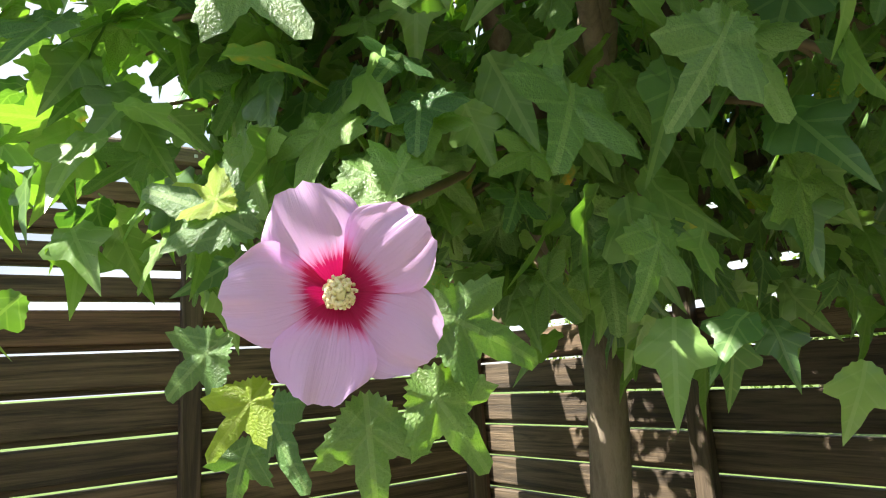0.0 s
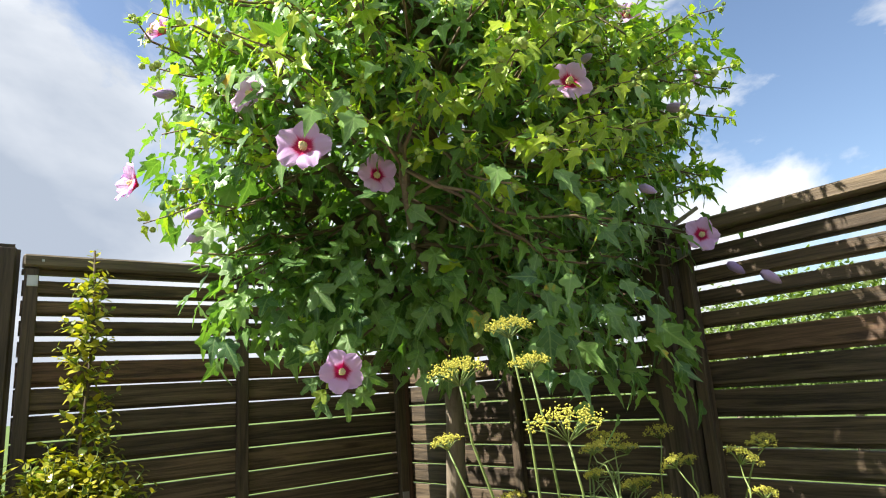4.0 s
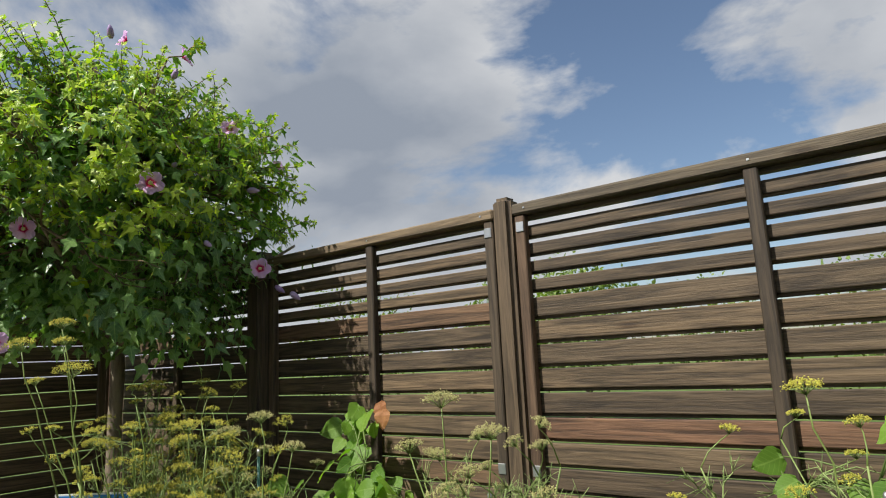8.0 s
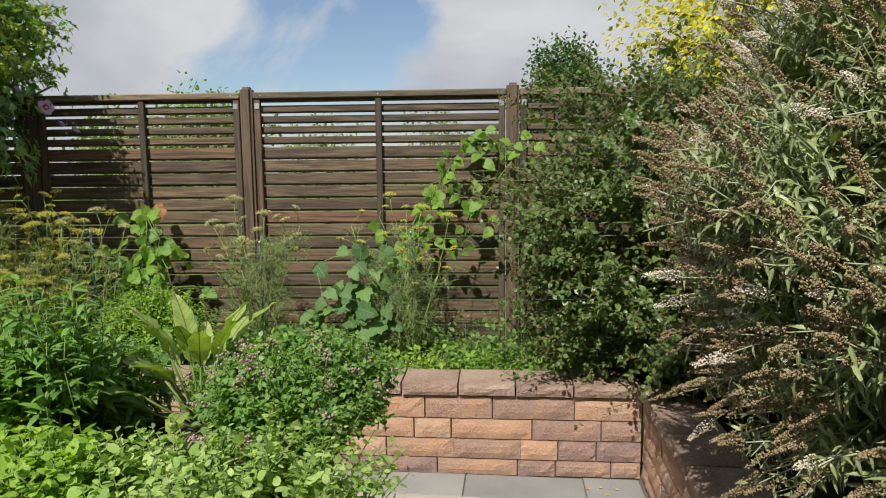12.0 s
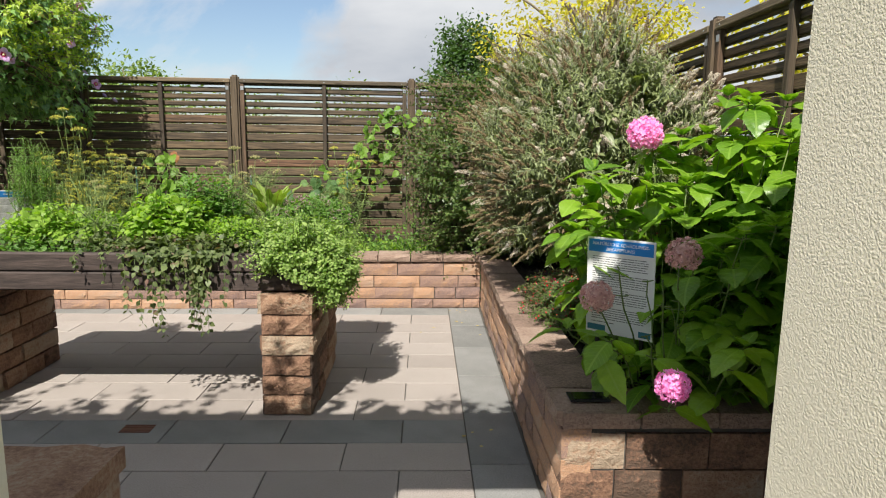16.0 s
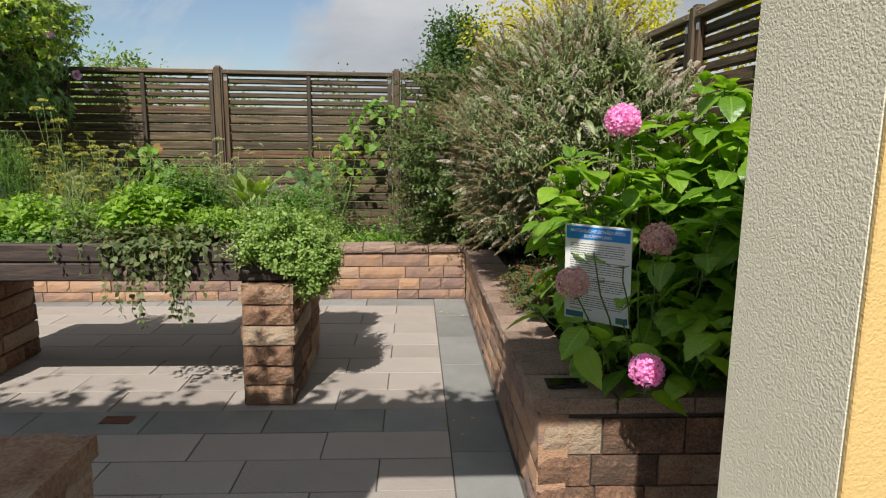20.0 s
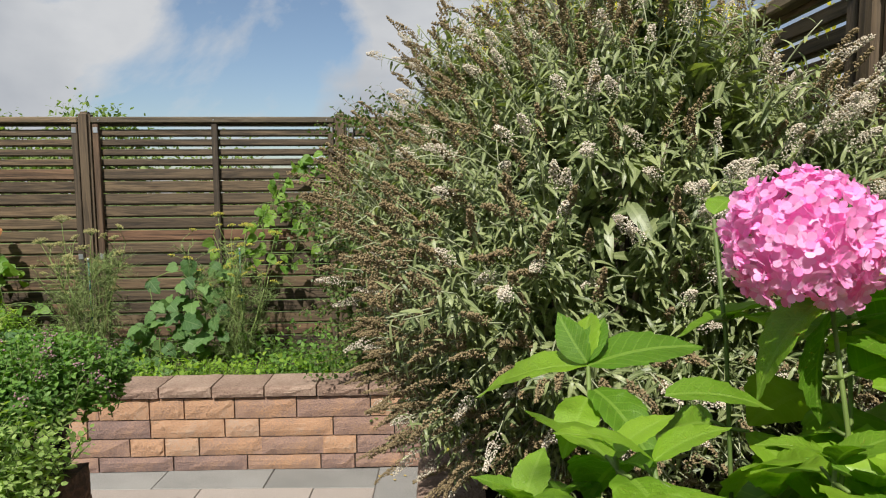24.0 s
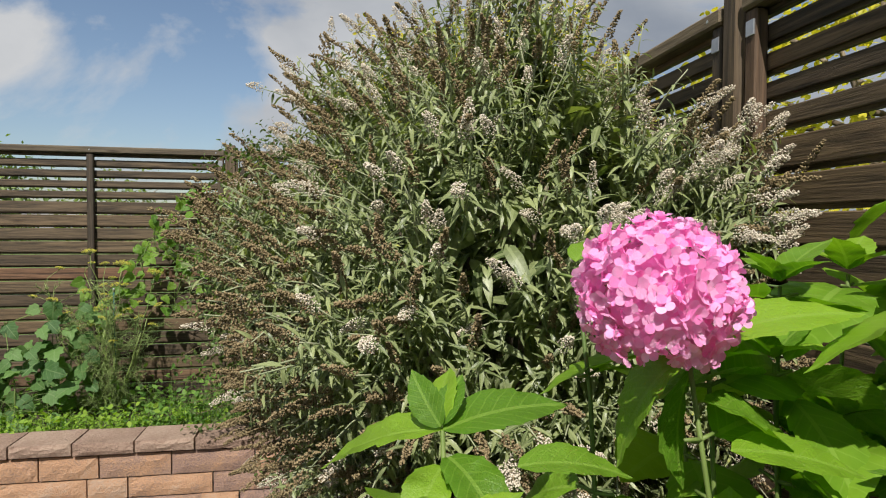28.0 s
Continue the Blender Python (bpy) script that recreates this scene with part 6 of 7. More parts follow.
def sorrel():
    foot = np.array((0.81, -2.76, 0.88))
    pl = Plant("red_veined_sorrel", "sorrel rosette with dark red veined upright leaves", "herb", foot, 96)
    rng = pl.rng
    shape = leaf_shape([(0.0, 0.0), (0.04, 0.08), (0.10, 0.18), (0.15, 0.30), (0.17, 0.42), (0.16, 0.54), (0.17, 0.66), (0.13, 0.78), (0.10, 0.88), (0.05, 0.96), (0.0, 1.0)], 0.35, 0.42, 0.035, 2)
    me = mesh_of("leaf", shape[0], shape[1], LEAF_SORREL, shape[2], True)
    n = 26
    a = np.arange(n) * 2.4
    o = np.stack([np.cos(a), np.sin(a), np.zeros(n)], 1)
    tilt = np.linspace(1.6, 0.25, n)[:, None]
    d = unit(o * (0.95 - 0.45 * tilt) + UP * tilt)
    pos = foot + o * 0.03 + d * rng.uniform(0.12, 0.20, n)[:, None] + UP * 0.05
    for q in pos:
        pl.shoot(foot, q, 0.004, 0.003, STEM, 0, 0.002, 3, 4)
    pl.done()
    for m in poses_of(pos, d, unit(-o + UP * 0.5), rng.uniform(0.135, 0.19, n)):
        hang("leaf", me, pl.th, m)


sorrel()


def trailing(name, label, foot, starts, mat, seed, size, fall=(0.2, 0.45), shape=OVATE_LOW, wall_v=-2.385):
    """Stems that run over the plank's edge and hang down."""
    pl = Plant(name, label, "trailing plant", foot, seed)
    rng = pl.rng
    for u in starts:
        top = gp(u, wall_v + 0.06, 0.915 + rng.random() * 0.02)
        root = gp(u + rng.normal(0, 0.12), wall_v + 0.25, 0.90)
        p = pl.shoot(root, top, 0.002, 0.0018, STEM, 0.05, 0.008, 5, 3)
        pl.leaves(shape, mat, p, 9, size, 0.0, 1.0, pairs=True, name="foliage_leaves", taper=0.9, width=1.4)
        ln = rng.uniform(*fall)
        e = gp(u + rng.normal(0, 0.03), wall_v - 0.03 - rng.random() * 0.05, 0.91 - ln)
        q = np.array([top, gp(u, wall_v - 0.03, 0.90), (gp(u, wall_v - 0.05, 0.90) + e) / 2 + rng.normal(0, 0.01, 3), e])
        pl.heap("stem", STEM).add(*tube(q, [0.0018, 0.0016, 0.0014, 0.001], 4))
        pl.leaves(shape, mat, q, max(5, int(ln / 0.028)), size, 0.15, 1.0, pairs=True, name="foliage_leaves", taper=0.65, width=1.4, droop=0.4)
    pos = np.array([gp(rng.uniform(min(starts), max(starts)), rng.uniform(wall_v + 0.05, wall_v + 0.32), rng.uniform(0.91, 0.98)) for _ in range(420)])
    pl.fill(shape, mat, pos, np.tile(UP * 0.3, (len(pos), 1)) + rng.normal(0, 0.5, (len(pos), 3)), size, 0.1, name="foliage_leaves", width=1.4)
    return pl.done()


trailing("trailing_catmint", "dusky purple-green trailing plant hanging over the planks", tp(-1.95, -2.2, 0.88), [-2.05, -2.0, -1.95, -1.92, -1.87, -1.83, -1.80, -1.76, -1.72, -1.68, -2.1, -1.62, -2.16, -2.03, -1.98, -1.90, -1.85, -1.78, -1.70, -1.74], LEAF_DUSKY, 97, 0.048, (0.10, 0.44))
trailing("trailing_catmint", "thin trailing stems with a few leaves on the plank", tp(-2.3, -2.2, 0.88), [-2.42, -2.28, -1.45, -1.55], LEAF_DUSKY, 98, 0.034, (0.06, 0.16))


# ---- euonymus by the west fence ----
def euonymus():
    foot = np.array([-2.80, -1.60, 0.0])
    pl = Plant("euonymus", "golden variegated euonymus, slender leader over a bushy foot", "shrub", foot, 54)
    rng = pl.rng
    p = pl.shoot(foot, (-2.86, -1.58, 2.26), 0.012, 0.004, BARK, 0, 0.01, 10, 5)
    pl.leaves(OVATE_LOW, LEAF_EUO, p, 46, 0.05, 0.5, 1.0, pairs=True, taper=0.6, name="foliage_leaves", width=1.2)
    for z in np.linspace(1.2, 2.12, 30):
        for _ in range(2):
            a = rng.random() * 6.28
            r = 0.12 * (2.35 - z) / 1.0 + 0.03
            b = np.array([-2.84 - (z - 1.2) * 0.02, -1.59, z])
            e = b + np.array([math.cos(a) * r, math.sin(a) * r, 0.05])
            q = pl.shoot(b, e, 0.003, 0.0015, STEM, 0, 0.004, 4, 4)
            pl.leaves(OVATE_LOW, LEAF_EUO, q, 5, 0.045, 0.2, 1.0, pairs=True, name="foliage_leaves", width=1.2)
    ends, d = crown_points(rng, 620, (-2.76, -1.70, 1.02), (0.22, 0.40, 0.62), 0.75, 0.12, -0.7)
    for e, o in zip(ends, d):
        q = pl.shoot(e - unit(o + UP * 0.4) * 0.12, e, 0.003, 0.0014, STEM, 0, 0.004, 4, 4)
        pl.leaves(OVATE_LOW, LEAF_EUO, q, 6, 0.05, 0.1, 1.0, pairs=True, name="foliage_leaves", width=1.2)
    pl.done()


euonymus()


# ---- berry shrub in the side bed ----
def cotoneaster(foot, centre, radii, seed, shoots):
    pl = Plant("cotoneaster", "low spreading cotoneaster with tiny leaves and red berries", "shrub", foot, seed, "berry shrubs")
    rng = pl.rng
    ends, d = crown_points(rng, shoots, centre, radii, 0.75, 0.15, -0.6)
    for e, o in zip(ends, d):
        o2 = unit(o * np.array([1, 1, 0.3]) + rng.normal(0, 0.25, 3))
        p = pl.shoot(e - o2 * 0.2, e, 0.003, 0.0014, TWIG, 0.02, 0.006, 5, 3)
        pl.leaves(OVATE_LOW, LEAF_PRIVET, p, 13, 0.020, 0.05, 1.0, pairs=True, taper=0.8, name="foliage_leaves", width=1.3)
        n = rng.integers(0, 4)
        if n:
            q, _ = pl.along(p, n, 0.3, 0.9)
            pl.blobs(BERRY, q + rng.normal(0, 0.008, (n, 3)), rng.uniform(0.009, 0.013, n), "berries_foliage", BALL)
    pl.done({"berries_foliage": "scattered red berries"})


cotoneaster((2.72, -3.45, 0.44), (2.64, -3.38, 0.55), (0.28, 0.48, 0.19), 101, 260)
cotoneaster((3.05, -3.85, 0.44), (3.05, -3.85, 0.72), (0.42, 0.26, 0.42), 102, 150)
ros = thing("red_rose", "small crimson double flower among the berry twigs", "flower", (2.633, -3.20, 0.50))
h = Heap()
rr = np.random.default_rng(5)
dirs = rand_dirs(rr, 26)
scatter(h, ROUND, np.array([2.612, -3.21, 0.66]) + dirs * 0.016, dirs, rand_dirs(rr, 26), 0.036)
h.part("petals", plain_mat("crimson_petal", (0.55, 0.02, 0.10), (0.78, 0.10, 0.22)), ros)
Heap().add(*tube(bend((2.65, -3.25, 0.44), (2.612, -3.21, 0.66), 0, 0.003, 4), 0.002, 4)).part("stem", STEM, ros)


# ---- lantana by the doorway ----
def lantana():
    foot = np.array([0.98, -6.46, 0.0])
    pl = Plant("lantana", "tall lantana with serrated leaves and orange flower heads", "potted plant", foot, 111)
    rng = pl.rng
    me = [mesh_of("leaf", SERRATE[0] * np.array([w, 1, 1.3]), SERRATE[1], LEAF_LANT, SERRATE[2], True) for w in (1.25, 1.5)]
    tops = [(0.93, -6.40, 1.25), (0.965, -6.41, 1.23), (1.10, -6.54, 1.13), (1.144, -6.55, 1.12), (0.91, -6.45, 1.14), (1.0, -6.42, 1.08), (0.95, -6.46, 0.96), (1.16, -6.52, 1.0), (1.08, -6.56, 0.93), (1.13, -6.58, 0.82)]
    leaf_at = []
    heads = []
    for k, t in enumerate(tops):
        b = foot + np.array([(t[0] - 0.98) * 0.5 + rng.normal(0, 0.02), (t[1] + 6.46) * 0.5 + rng.normal(0, 0.02), 0.0])
        p = pl.shoot(b, t, 0.004, 0.0025, TWIG if k % 2 else STEM, 0, 0.012, 9, 6)
        n = 25
        q, d = pl.along(p, n, 0.22, 0.99)
        for i in range(n):
            a = i * math.pi / 2 + k
            for s in (0, math.pi):
                o = np.array([math.cos(a + s), math.sin(a + s), 0])
                leaf_at.append((q[i] + o * 0.012, unit(o + UP * rng.uniform(-1.1, 0.1)), unit(UP * 0.7 + o * 0.6 + rng.normal(0, 0.2, 3)), rng.uniform(0.044, 0.068) * (1.0 if i < n - 2 else 0.6)))
        heads.append(np.array(t))
    pl.done()
    pos, d, n, s = (np.array([t[i] for t in leaf_at]) for i in range(4))
    for i, m in enumerate(poses_of(pos, d, n, s)):
        if i < 300:
            hang("leaf", me[i % 2], pl.th, m)
    extra = Heap()
    scatter(extra, SERRATE, pos[300:], d[300:], n[300:], s[300:], 1.1)
    extra.part("foliage_leaves", LEAF_LANT, pl.th, smooth=True, kind="stuff")
    for k, t in enumerate(heads[:4] + [np.array((0.955, -6.43, 1.215))]):
        hh = Heap()
        dd = rand_dirs(rng, 60)
        dd = dd[dd[:, 2] > -0.25]
        scatter(hh, ROUND, dd * 0.010 + UP * 0.008, unit(np.cross(dd, rand_dirs(rng, len(dd)))), dd, 0.010)
        hang("flower_head", hh.mesh("flower_head", ORANGE), pl.th, Matrix.Translation(t + UP * 0.012), "orange flower cluster")
    pot = Heap()
    pot.add(*tube([(0.98, -6.46, 0.0), (0.98, -6.46, 0.02), (0.98, -6.46, 0.26), (0.98, -6.46, 0.28)], [0.11, 0.115, 0.15, 0.155], 20))
    pot.part("pot", OLD_BRICK, pl.th, "terracotta pot", smooth=True)


lantana()
mound("leafy_shrub", "dark green leafy shrub in the shade of the wall", (0.80, -6.50, 0.0), (0.80, -6.50, 0.46), (0.15, 0.13, 0.44), OVATE, LEAF_PRIVET, 112, 130, 5, 0.08, low=-0.9, width=1.3, fill=260)


# ---- violet-flowered climber on the white wall ----
def climber():
    foot = np.array([2.75, -6.62, 0.0])
    pl = Plant("violet_climber", "airy climber with violet flowers on the white wall", "climber", foot, 121)
    rng = pl.rng
    ends = [(2.26, -6.60, 1.27), (2.36, -6.58, 1.22), (2.45, -6.62, 1.30), (2.55, -6.60, 1.26), (2.33, -6.54, 0.96), (2.40, -6.60, 0.86), (2.35, -6.62, 0.78), (2.50, -6.62, 1.05), (2.60, -6.6, 0.95), (2.45, -6.66, 0.70), (2.7, -6.62, 1.2), (2.55, -6.66, 0.8), (2.48, -6.6, 1.15), (2.62, -6.63, 1.1)]
    for e in ends:
        e = np.array(e)
        mid = np.array([2.72, -6.60, 0.45 + 0.45 * rng.random()])
        pl.shoot(foot, mid, 0.006, 0.004, TWIG, 0, 0.01, 4, 5)
        p = pl.shoot(mid, e, 0.003, 0.0014, TWIG, 0.05, 0.01, 8, 4)
        pl.leaves(OVATE, LEAF_BEAN, p, 24, 0.044, 0.15, 1.0, pairs=False, taper=0.9, name="foliage_leaves", width=0.95)
        for k in range(7):
            b = p[rng.integers(2, 8)]
            q = pl.shoot(b, b + rng.normal(0, 0.06, 3) * np.array([1, 0.4, 1]), 0.0015, 0.001, TWIG, 0.01, 0.003, 4, 3)
            pl.leaves(OVATE, LEAF_BEAN, q, 8, 0.034, 0.2, 1.0, pairs=False, name="foliage_leaves")
    th = pl.done()
    for place in ((2.33, -6.53, 0.962), (2.435, -6.66, 0.80)):
        v, f, u = leaf_shape([(0.0, 0.0), (0.30, 0.35), (0.36, 0.7), (0.0, 1.0)], 0.1, 0.1)
        hh = Heap()
        for k in range(5):
            a = k * 2 * math.pi / 5
            r = np.array([[math.cos(a), -math.sin(a), 0], [math.sin(a), math.cos(a), 0], [0, 0, 1]])
            hh.add(v @ r.T, f, u)
        m = Matrix.Translation(place) @ Vector((-0.35, -0.9, 0.3)).to_track_quat("Z", "Y").to_matrix().to_4x4() @ Matrix.Scale(0.014, 4)
        fl = hang("flower", hh.mesh("flower", VIOLET), th, m, "violet star-shaped flower")
        eye = new("flower_eye", mesh_of("flower_eye", BALL[0] * 0.3 + np.array([0, 0, 0.08]), BALL[1], POLLEN, BALL[2], True))
        eye.parent = fl


climber()


# ---- leafy climber along the wall's top ----
def wall_top_vine():
    foot = gp(-2.6, -5.04, TOP)
    pl = Plant("wall_top_vine", "leafy climber sprawling along the top of the doorway wall", "climber", foot, 125)
    rng = pl.rng
    prev = foot
    for u in np.linspace(-4.4, 0.5, 20):
        base = gp(u, -5.04, TOP + 0.01)
        pl.shoot(prev if u > -4.3 else base, base + UP * 0.02, 0.008, 0.007, BARK, 0.03, 0.01, 5, 5, "branch")
        prev = base
        for _ in range(3):
            e = base + np.array([rng.normal(0, 0.24), rng.normal(0.03, 0.12), rng.uniform(0.08, 0.62) * (1.0 if rng.random() < 0.7 else 0.4)])
            p = pl.shoot(base, e, 0.004, 0.002, TWIG, 0.04, 0.02, 6, 4, "branch")
            pl.leaves(BEANLEAF, LEAF_HERB, p, 11, 0.085, 0.2, 1.0, name="foliage_leaves", droop=0.5)
    p = pl.shoot(gp(-0.85, -4.93, TOP), gp(-0.86, -4.86, LINTEL - 0.02), 0.003, 0.0015, TWIG, 0.0, 0.02, 7, 4, "branch")
    pl.leaves(BEANLEAF, LEAF_HERB, p, 9, 0.06, 0.1, 1.0, name="foliage_leaves", droop=0.8)
    pl.done()


wall_top_vine()


# ---- information boards ----
PAPER = plain_mat("board_paper", (0.74, 0.74, 0.73), (0.80, 0.80, 0.79), 4.0, 0.35, strength=0.02)
BLUE = plain_mat("board_blue", (0.02, 0.22, 0.62), (0.03, 0.26, 0.68), 4.0, 0.35, strength=0.02)
TEAL = plain_mat("board_teal", (0.03, 0.16, 0.22), (0.04, 0.2, 0.26), 4.0, 0.35, strength=0.02)
INK = plain_mat("board_ink", (0.10, 0.10, 0.10), (0.16, 0.16, 0.16), 40.0, 0.5)
PHOTO = rough_mat("board_photo", [(0.3, (0.03, 0.06, 0.05)), (0.5, (0.14, 0.19, 0.16)), (0.7, (0.34, 0.30, 0.34))], 25.0, 90.0, 0.4, 0.0)
LETTER = plain_mat("board_lettering", (0.80, 0.80, 0.80), (0.84, 0.84, 0.84), 4.0, 0.4)
METAL_DARK = plain_mat("dark_metal", (0.03, 0.03, 0.032), (0.06, 0.06, 0.06), 40.0, 0.4, 0.7)


def board(label, m, title, photo, seed, w=0.297, hgt=0.42):
    """A laminated sheet on a stake: local x to the right, y up the sheet, z out of it."""
    th = thing("information_board", label, "sign", tuple(m.translation), "information boards")
    rng = random.Random(seed)

    def plate(name, mat, x0, x1, y0, y1, z0, z1, lab=""):
        return hang(name, box_mesh(name, mat, x0, x1, y0, y1, z0, z1, edge=0.001), th, m, lab)

    plate("panel", PAPER, 0, w, 0, hgt, -0.006, 0.0, "white laminated sheet")
    plate("header_band", BLUE, 0.008, w - 0.008, hgt - 0.062, hgt - 0.008, 0.0, 0.0015, "bright blue header")
    plate("footer_band", TEAL, 0.008, 0.09, 0.010, 0.036, 0.0, 0.0015)
    plate("footer_band", TEAL, w - 0.06, w - 0.008, 0.010, 0.036, 0.0, 0.0015)
    for k, (text, x, y, size) in enumerate(title):
        c = bpy.data.curves.new("lettering", "FONT")
        c.body, c.size, c.align_x, c.extrude, c.shear = text, size, "CENTER", 0.0004, 0.2
        tmp = bpy.data.objects.new("lettering", c)
        me = bpy.data.meshes.new_from_object(tmp)
        bpy.data.objects.remove(tmp)
        me.materials.clear()
        me.materials.append(LETTER)
        hang("lettering", me, th, m @ pose(x, y, 0.0022), "white lettering")
    y = hgt - 0.082
    lines = 0
    while y > 0.055:
        right = w - 0.028
        if photo and y > hgt - 0.20:
            right = w * 0.55
        if lines % 7 == 6:
            y -= 0.006
            right = rng.uniform(0.1, right)
        x = 0.026
        while x < right - 0.01:
            l = min(rng.uniform(0.008, 0.030), right - x)
            plate("text_line", INK, x, x + l, y - 0.0016, y + 0.0016, 0.0, 0.0006)
            x += l + 0.003
        y -= 0.0098
        lines += 1
    if photo:
        plate("photo", PHOTO, w * 0.60, w - 0.03, hgt - 0.20, hgt - 0.075, 0.0, 0.0012, "dark photograph of plants")
    for x in (0.05, w - 0.05):
        plate("stake", METAL_DARK, x - 0.008, x + 0.008, -0.34, hgt - 0.05, -0.016, -0.0065, "thin dark metal stake")
    return th


# beside the hydrangea, facing the doorway, leaning back a little
bl, br = Vector((2.417, -4.407, 0)), Vector((2.622, -4.602, 0))
ex = (br - bl).normalized()
up_way = (Vector((2.417, -4.407, 1.133)) - Vector((2.452, -4.404, 0.712))).normalized()
ez = ex.cross(up_way).normalized()
ey = ez.cross(ex)
board("white board on natural pest control with blue header", Matrix([[ex[i], ey[i], ez[i], (2.448, -4.405, 0.715)[i]] for i in range(3)] + [[0, 0, 0, 1]]),
      [("NATÜRLICHE SCHÄDLINGS-", 0.1485, 0.420 - 0.032, 0.0195), ("BEKÄMPFUNG", 0.1485, 0.420 - 0.054, 0.0195)], False, 1)
sx, sy = Vector((0.62, 0.78, -0.05)).normalized(), Vector((0.05, -0.06, 1)).normalized()
sz = sx.cross(sy).normalized()
sy = sz.cross(sx)
board("white board on mixed planting with blue header and photograph", Matrix([[sx[i], sy[i], sz[i], (-2.08, -0.83, 0.60)[i]] for i in range(3)] + [[0, 0, 0, 1]]),
      [("MISCHKULTUREN", 0.165, 0.460 - 0.043, 0.023)], True, 2, 0.33, 0.46)


# ---- trees beyond the fences ----
def tree(name, label, foot, centre, radii, mat, shape, size, count, seed, trunk=0.12, lump=0.22, shell=0.45, branches=18, low=-0.8):
    pl = Plant(name, label, "tree", foot, seed)
    rng = pl.rng
    c, r = np.array(centre, float), np.array(radii, float)
    pl.shoot(foot, c - UP * r[2] * 0.2, trunk, trunk * 0.55, BARK, 0, 0.04, 6, 8, "trunk")
    ends, _ = crown_points(rng, branches, c, r, 0.7, lump, low)
    for e in ends:
        pl.shoot(c - UP * r[2] * rng.uniform(0.1, 0.6), e, trunk * 0.3, 0.012, BARK, 0.1, 0.05, 5, 5, "branch")
    sub, d = crown_points(rng, count // 16, c, r, shell, lump, low)
    pos = np.repeat(sub, 16, 0) + rng.normal(0, 1, (len(sub) * 16, 3)) * size * 1.3
    out = unit(pos - c)
    pl.fill(shape, mat, pos, out, size, 0.4, 0.8, name="crown_leaves", width=1.2)
    return pl.done()


tree("poplar", "dense dark green tree far beyond the fence", (6.9, 33.0, 0), (6.9, 33.0, 4.9), (2.4, 2.4, 4.2), LEAF_TREE, OVATE_LOW, 0.26, 12000, 131, 0.3, 0.16, 0.5, 30)
tree("golden_robinia", "golden yellow robinia rising behind the fence corner", (4.3, 0.9, 0), (4.15, 0.70, 2.62), (1.40, 0.55, 0.92), LEAF_GOLD, OVATE_LOW, 0.055, 9000, 132, 0.08, 0.28, 0.5, 26)
tree("golden_robinia", "golden yellow robinia outside the side fence", (5.4, -2.4, 0), (5.4, -2.3, 2.3), (0.8, 1.6, 1.1), LEAF_GOLD, OVATE_LOW, 0.06, 6000, 133, 0.07, 0.22, 0.5, 18)
for k, (x, y, z, r, n) in enumerate(((-5.4, 12.0, 2.3, 1.5, 5200), (-8.2, 13.0, 2.0, 1.6, 4600), (-3.0, 15.0, 1.9, 1.6, 2000), (0.6, 16.0, 1.9, 1.8, 2200), (2.6, 17.0, 1.6, 1.5, 1800), (-12.0, 11.0, 2.2, 2.0, 2400), (7.2, 12.5, 3.3, 1.7, 2400))):
    tree("field_tree", "loose green tree standing far beyond the fence", (x, y, 0), (x, y, z), (r, r * 0.9, r), LEAF_FAR if k != 6 else LEAF_TREE, OVATE_LOW, 0.14, n, 140 + k, 0.1, 0.2, 0.3)

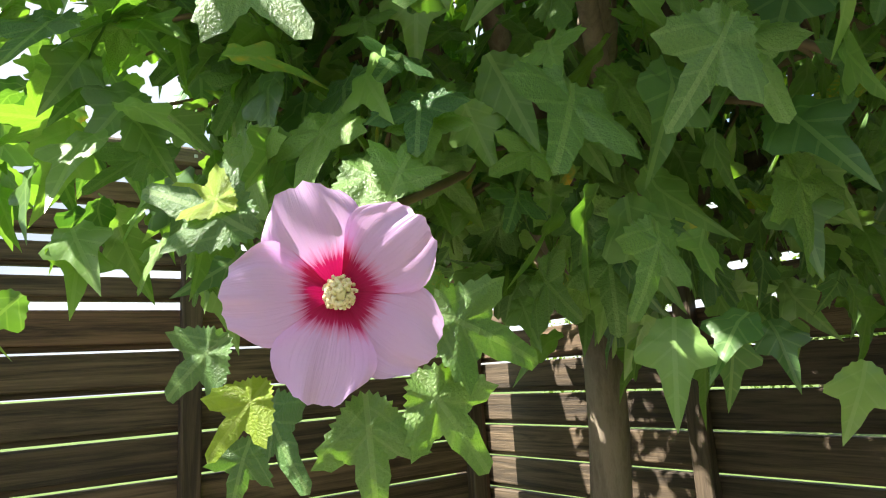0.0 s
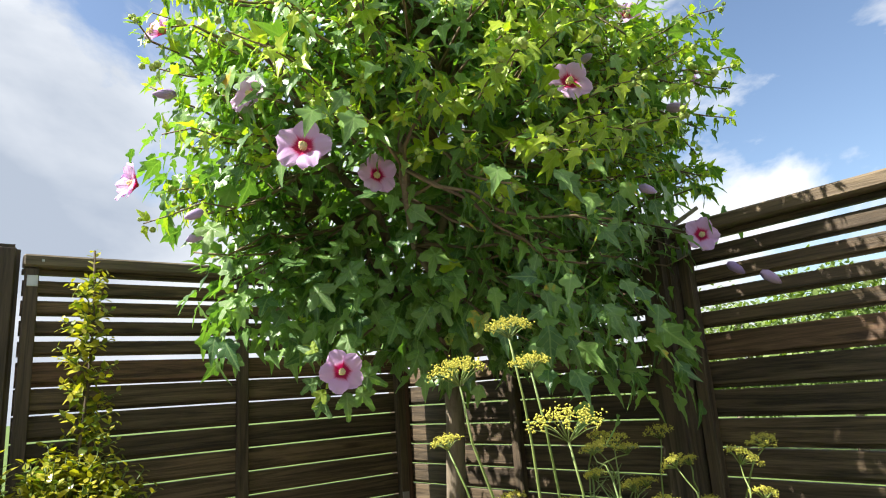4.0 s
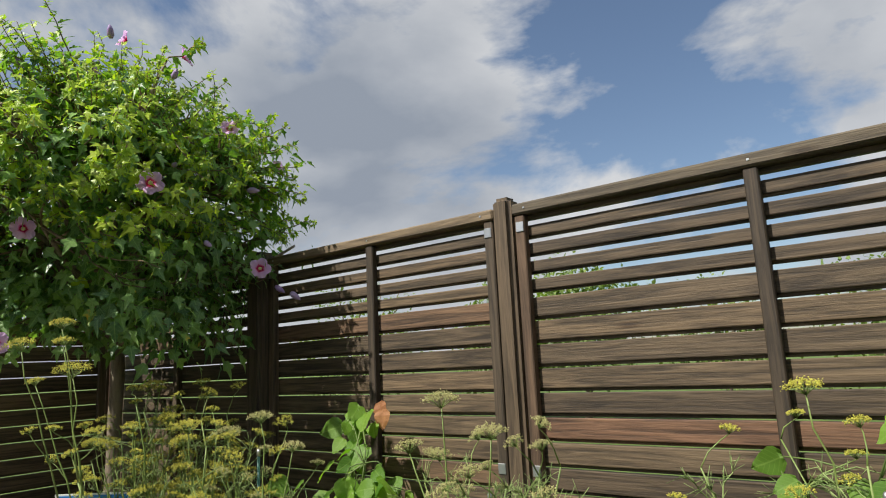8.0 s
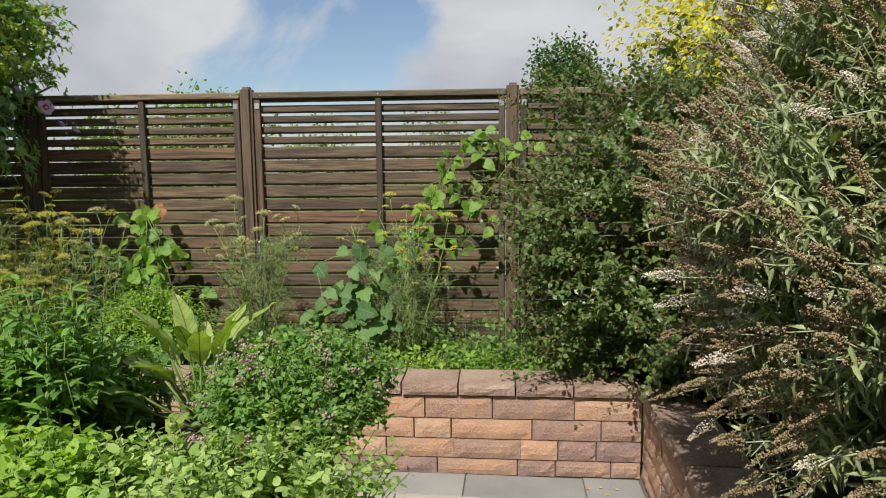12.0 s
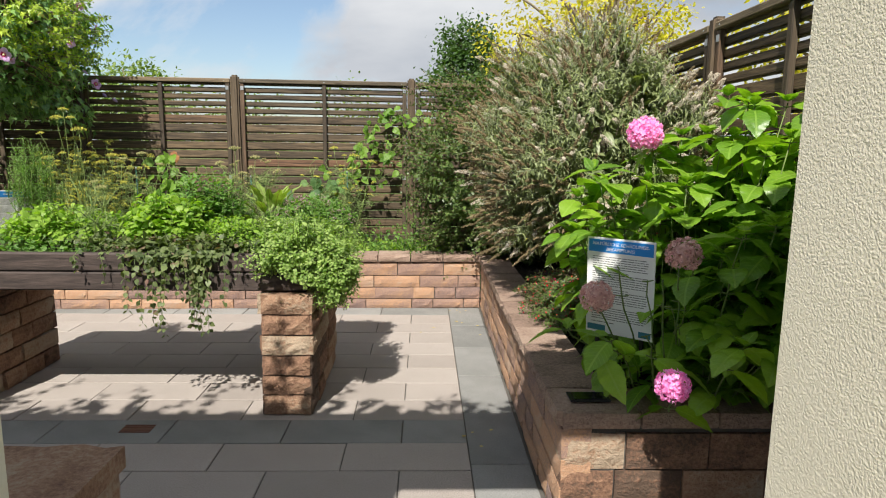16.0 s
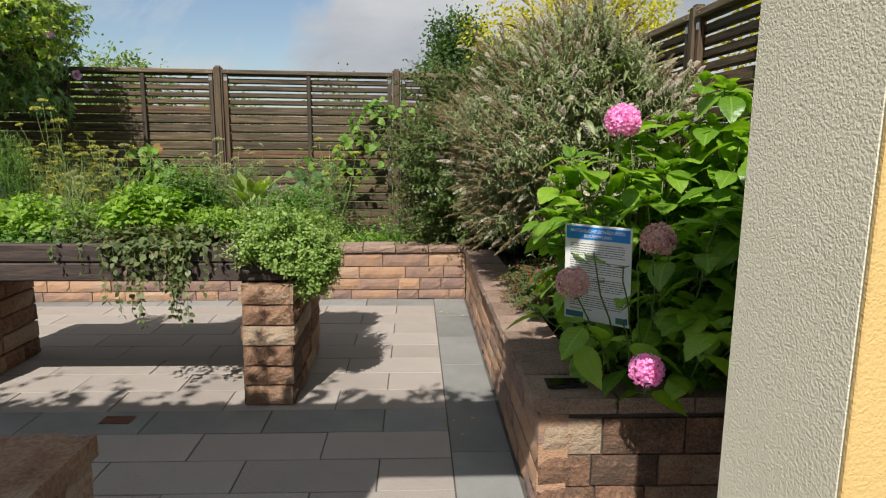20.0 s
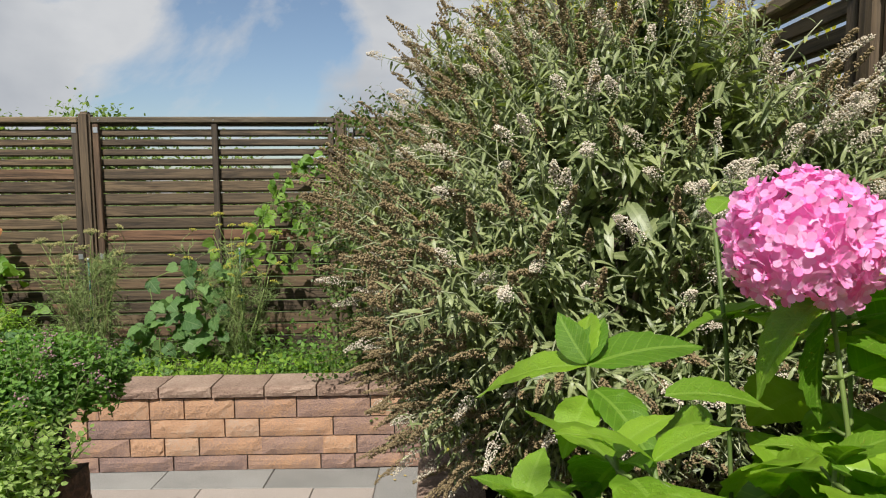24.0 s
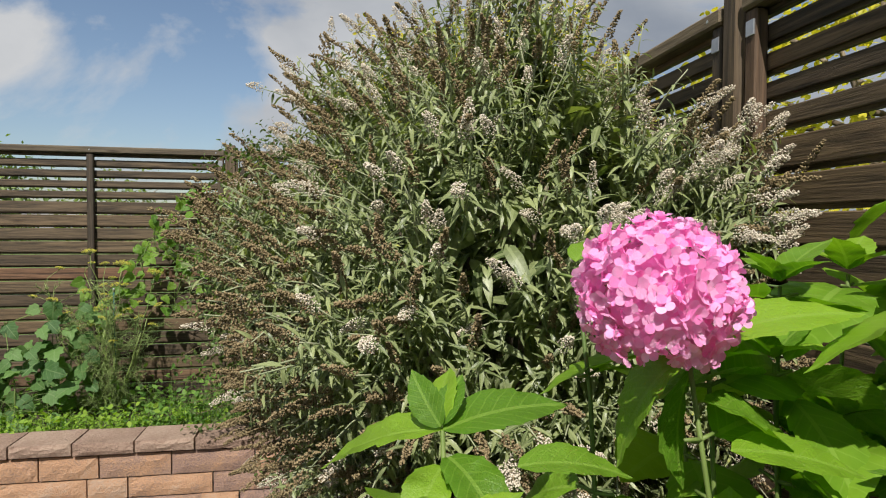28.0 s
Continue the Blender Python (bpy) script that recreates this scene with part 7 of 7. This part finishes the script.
# ---- small fittings ----
box = thing("ground_spotlight", "flat black glass lamp let into the cap stone", "lamp", tuple(gp(0.13, -3.42, 0.52)))
v, f = box_arrays(0.05, 0.21, -3.49, -3.40, 0.519, 0.526, edge=0.003)
R3, T3 = np.array(G.to_3x3()), np.array(G.translation)
hang("frame", mesh_of("frame", (R3 @ v.T).T + T3, f, METAL_DARK), box)
v, f = box_arrays(0.065, 0.195, -3.48, -3.41, 0.526, 0.529, edge=0.001)
hang("lamp_glass", mesh_of("lamp_glass", (R3 @ v.T).T + T3, f, plain_mat("black_glass", (0.008, 0.008, 0.01), (0.015, 0.015, 0.018), 10.0, 0.08)), box)
grate = thing("drain_grate", "small rusty drain grate flush in the paving", "drain", tuple(gp(-2.05, -2.62, 0.0)))
for k in range(5):
    v, f = box_arrays(-2.13, -1.97, -2.66 + 0.02 * k, -2.648 + 0.02 * k, 0.0, 0.005, edge=0.001)
    hang("bar", mesh_of("bar", (R3 @ v.T).T + T3, f, plain_mat("rust", (0.10, 0.045, 0.03), (0.18, 0.08, 0.05), 60.0, 0.8) if k == 0 else bpy.data.materials["rust"]), grate)
pal = thing("wooden_pallet", "small slatted reddish wooden grid on the paving", "pallet", tuple(gp(0.62, -4.2, 0)))
for k in range(5):
    v, f = box_arrays(0.42, 0.95, -4.45 + 0.11 * k, -4.37 + 0.11 * k, 0.045, 0.062, edge=0.003)
    hang("slat", mesh_of("slat", (R3 @ v.T).T + T3, f, bpy.data.materials["pallet_wood"] if k else wood_mat("pallet_wood", (0.14, 0.05, 0.03), (0.32, 0.14, 0.09), 0)), pal)
for u in (0.45, 0.88):
    v, f = box_arrays(u, u + 0.05, -4.46, -3.92, 0.0, 0.044, edge=0.003)
    hang("bearer", mesh_of("bearer", (R3 @ v.T).T + T3, f, bpy.data.materials["pallet_wood"]), pal)

fallen = mesh_of("fallen_leaf", OVATE[0] * np.array([1.3, 1, 0.5]), OVATE[1], plain_mat("yellowed_leaf", (0.38, 0.28, 0.05), (0.62, 0.50, 0.12), 60.0, 0.7), OVATE[2], True)
lr = np.random.default_rng(77)
for k in range(14):
    ob = tagged(new("fallen_leaf", fallen), "small yellowed leaf lying on the paving", "leaf", "fallen leaves")
    ob.matrix_basis = G @ pose(-0.06 - abs(lr.normal(0, 0.22)), -0.10 - abs(lr.normal(0, 0.6)) - (2.2 if k % 4 == 0 else 0), 0.0075, 0, 0, lr.uniform(0, 360)) @ Matrix.Scale(lr.uniform(0.018, 0.032), 4)
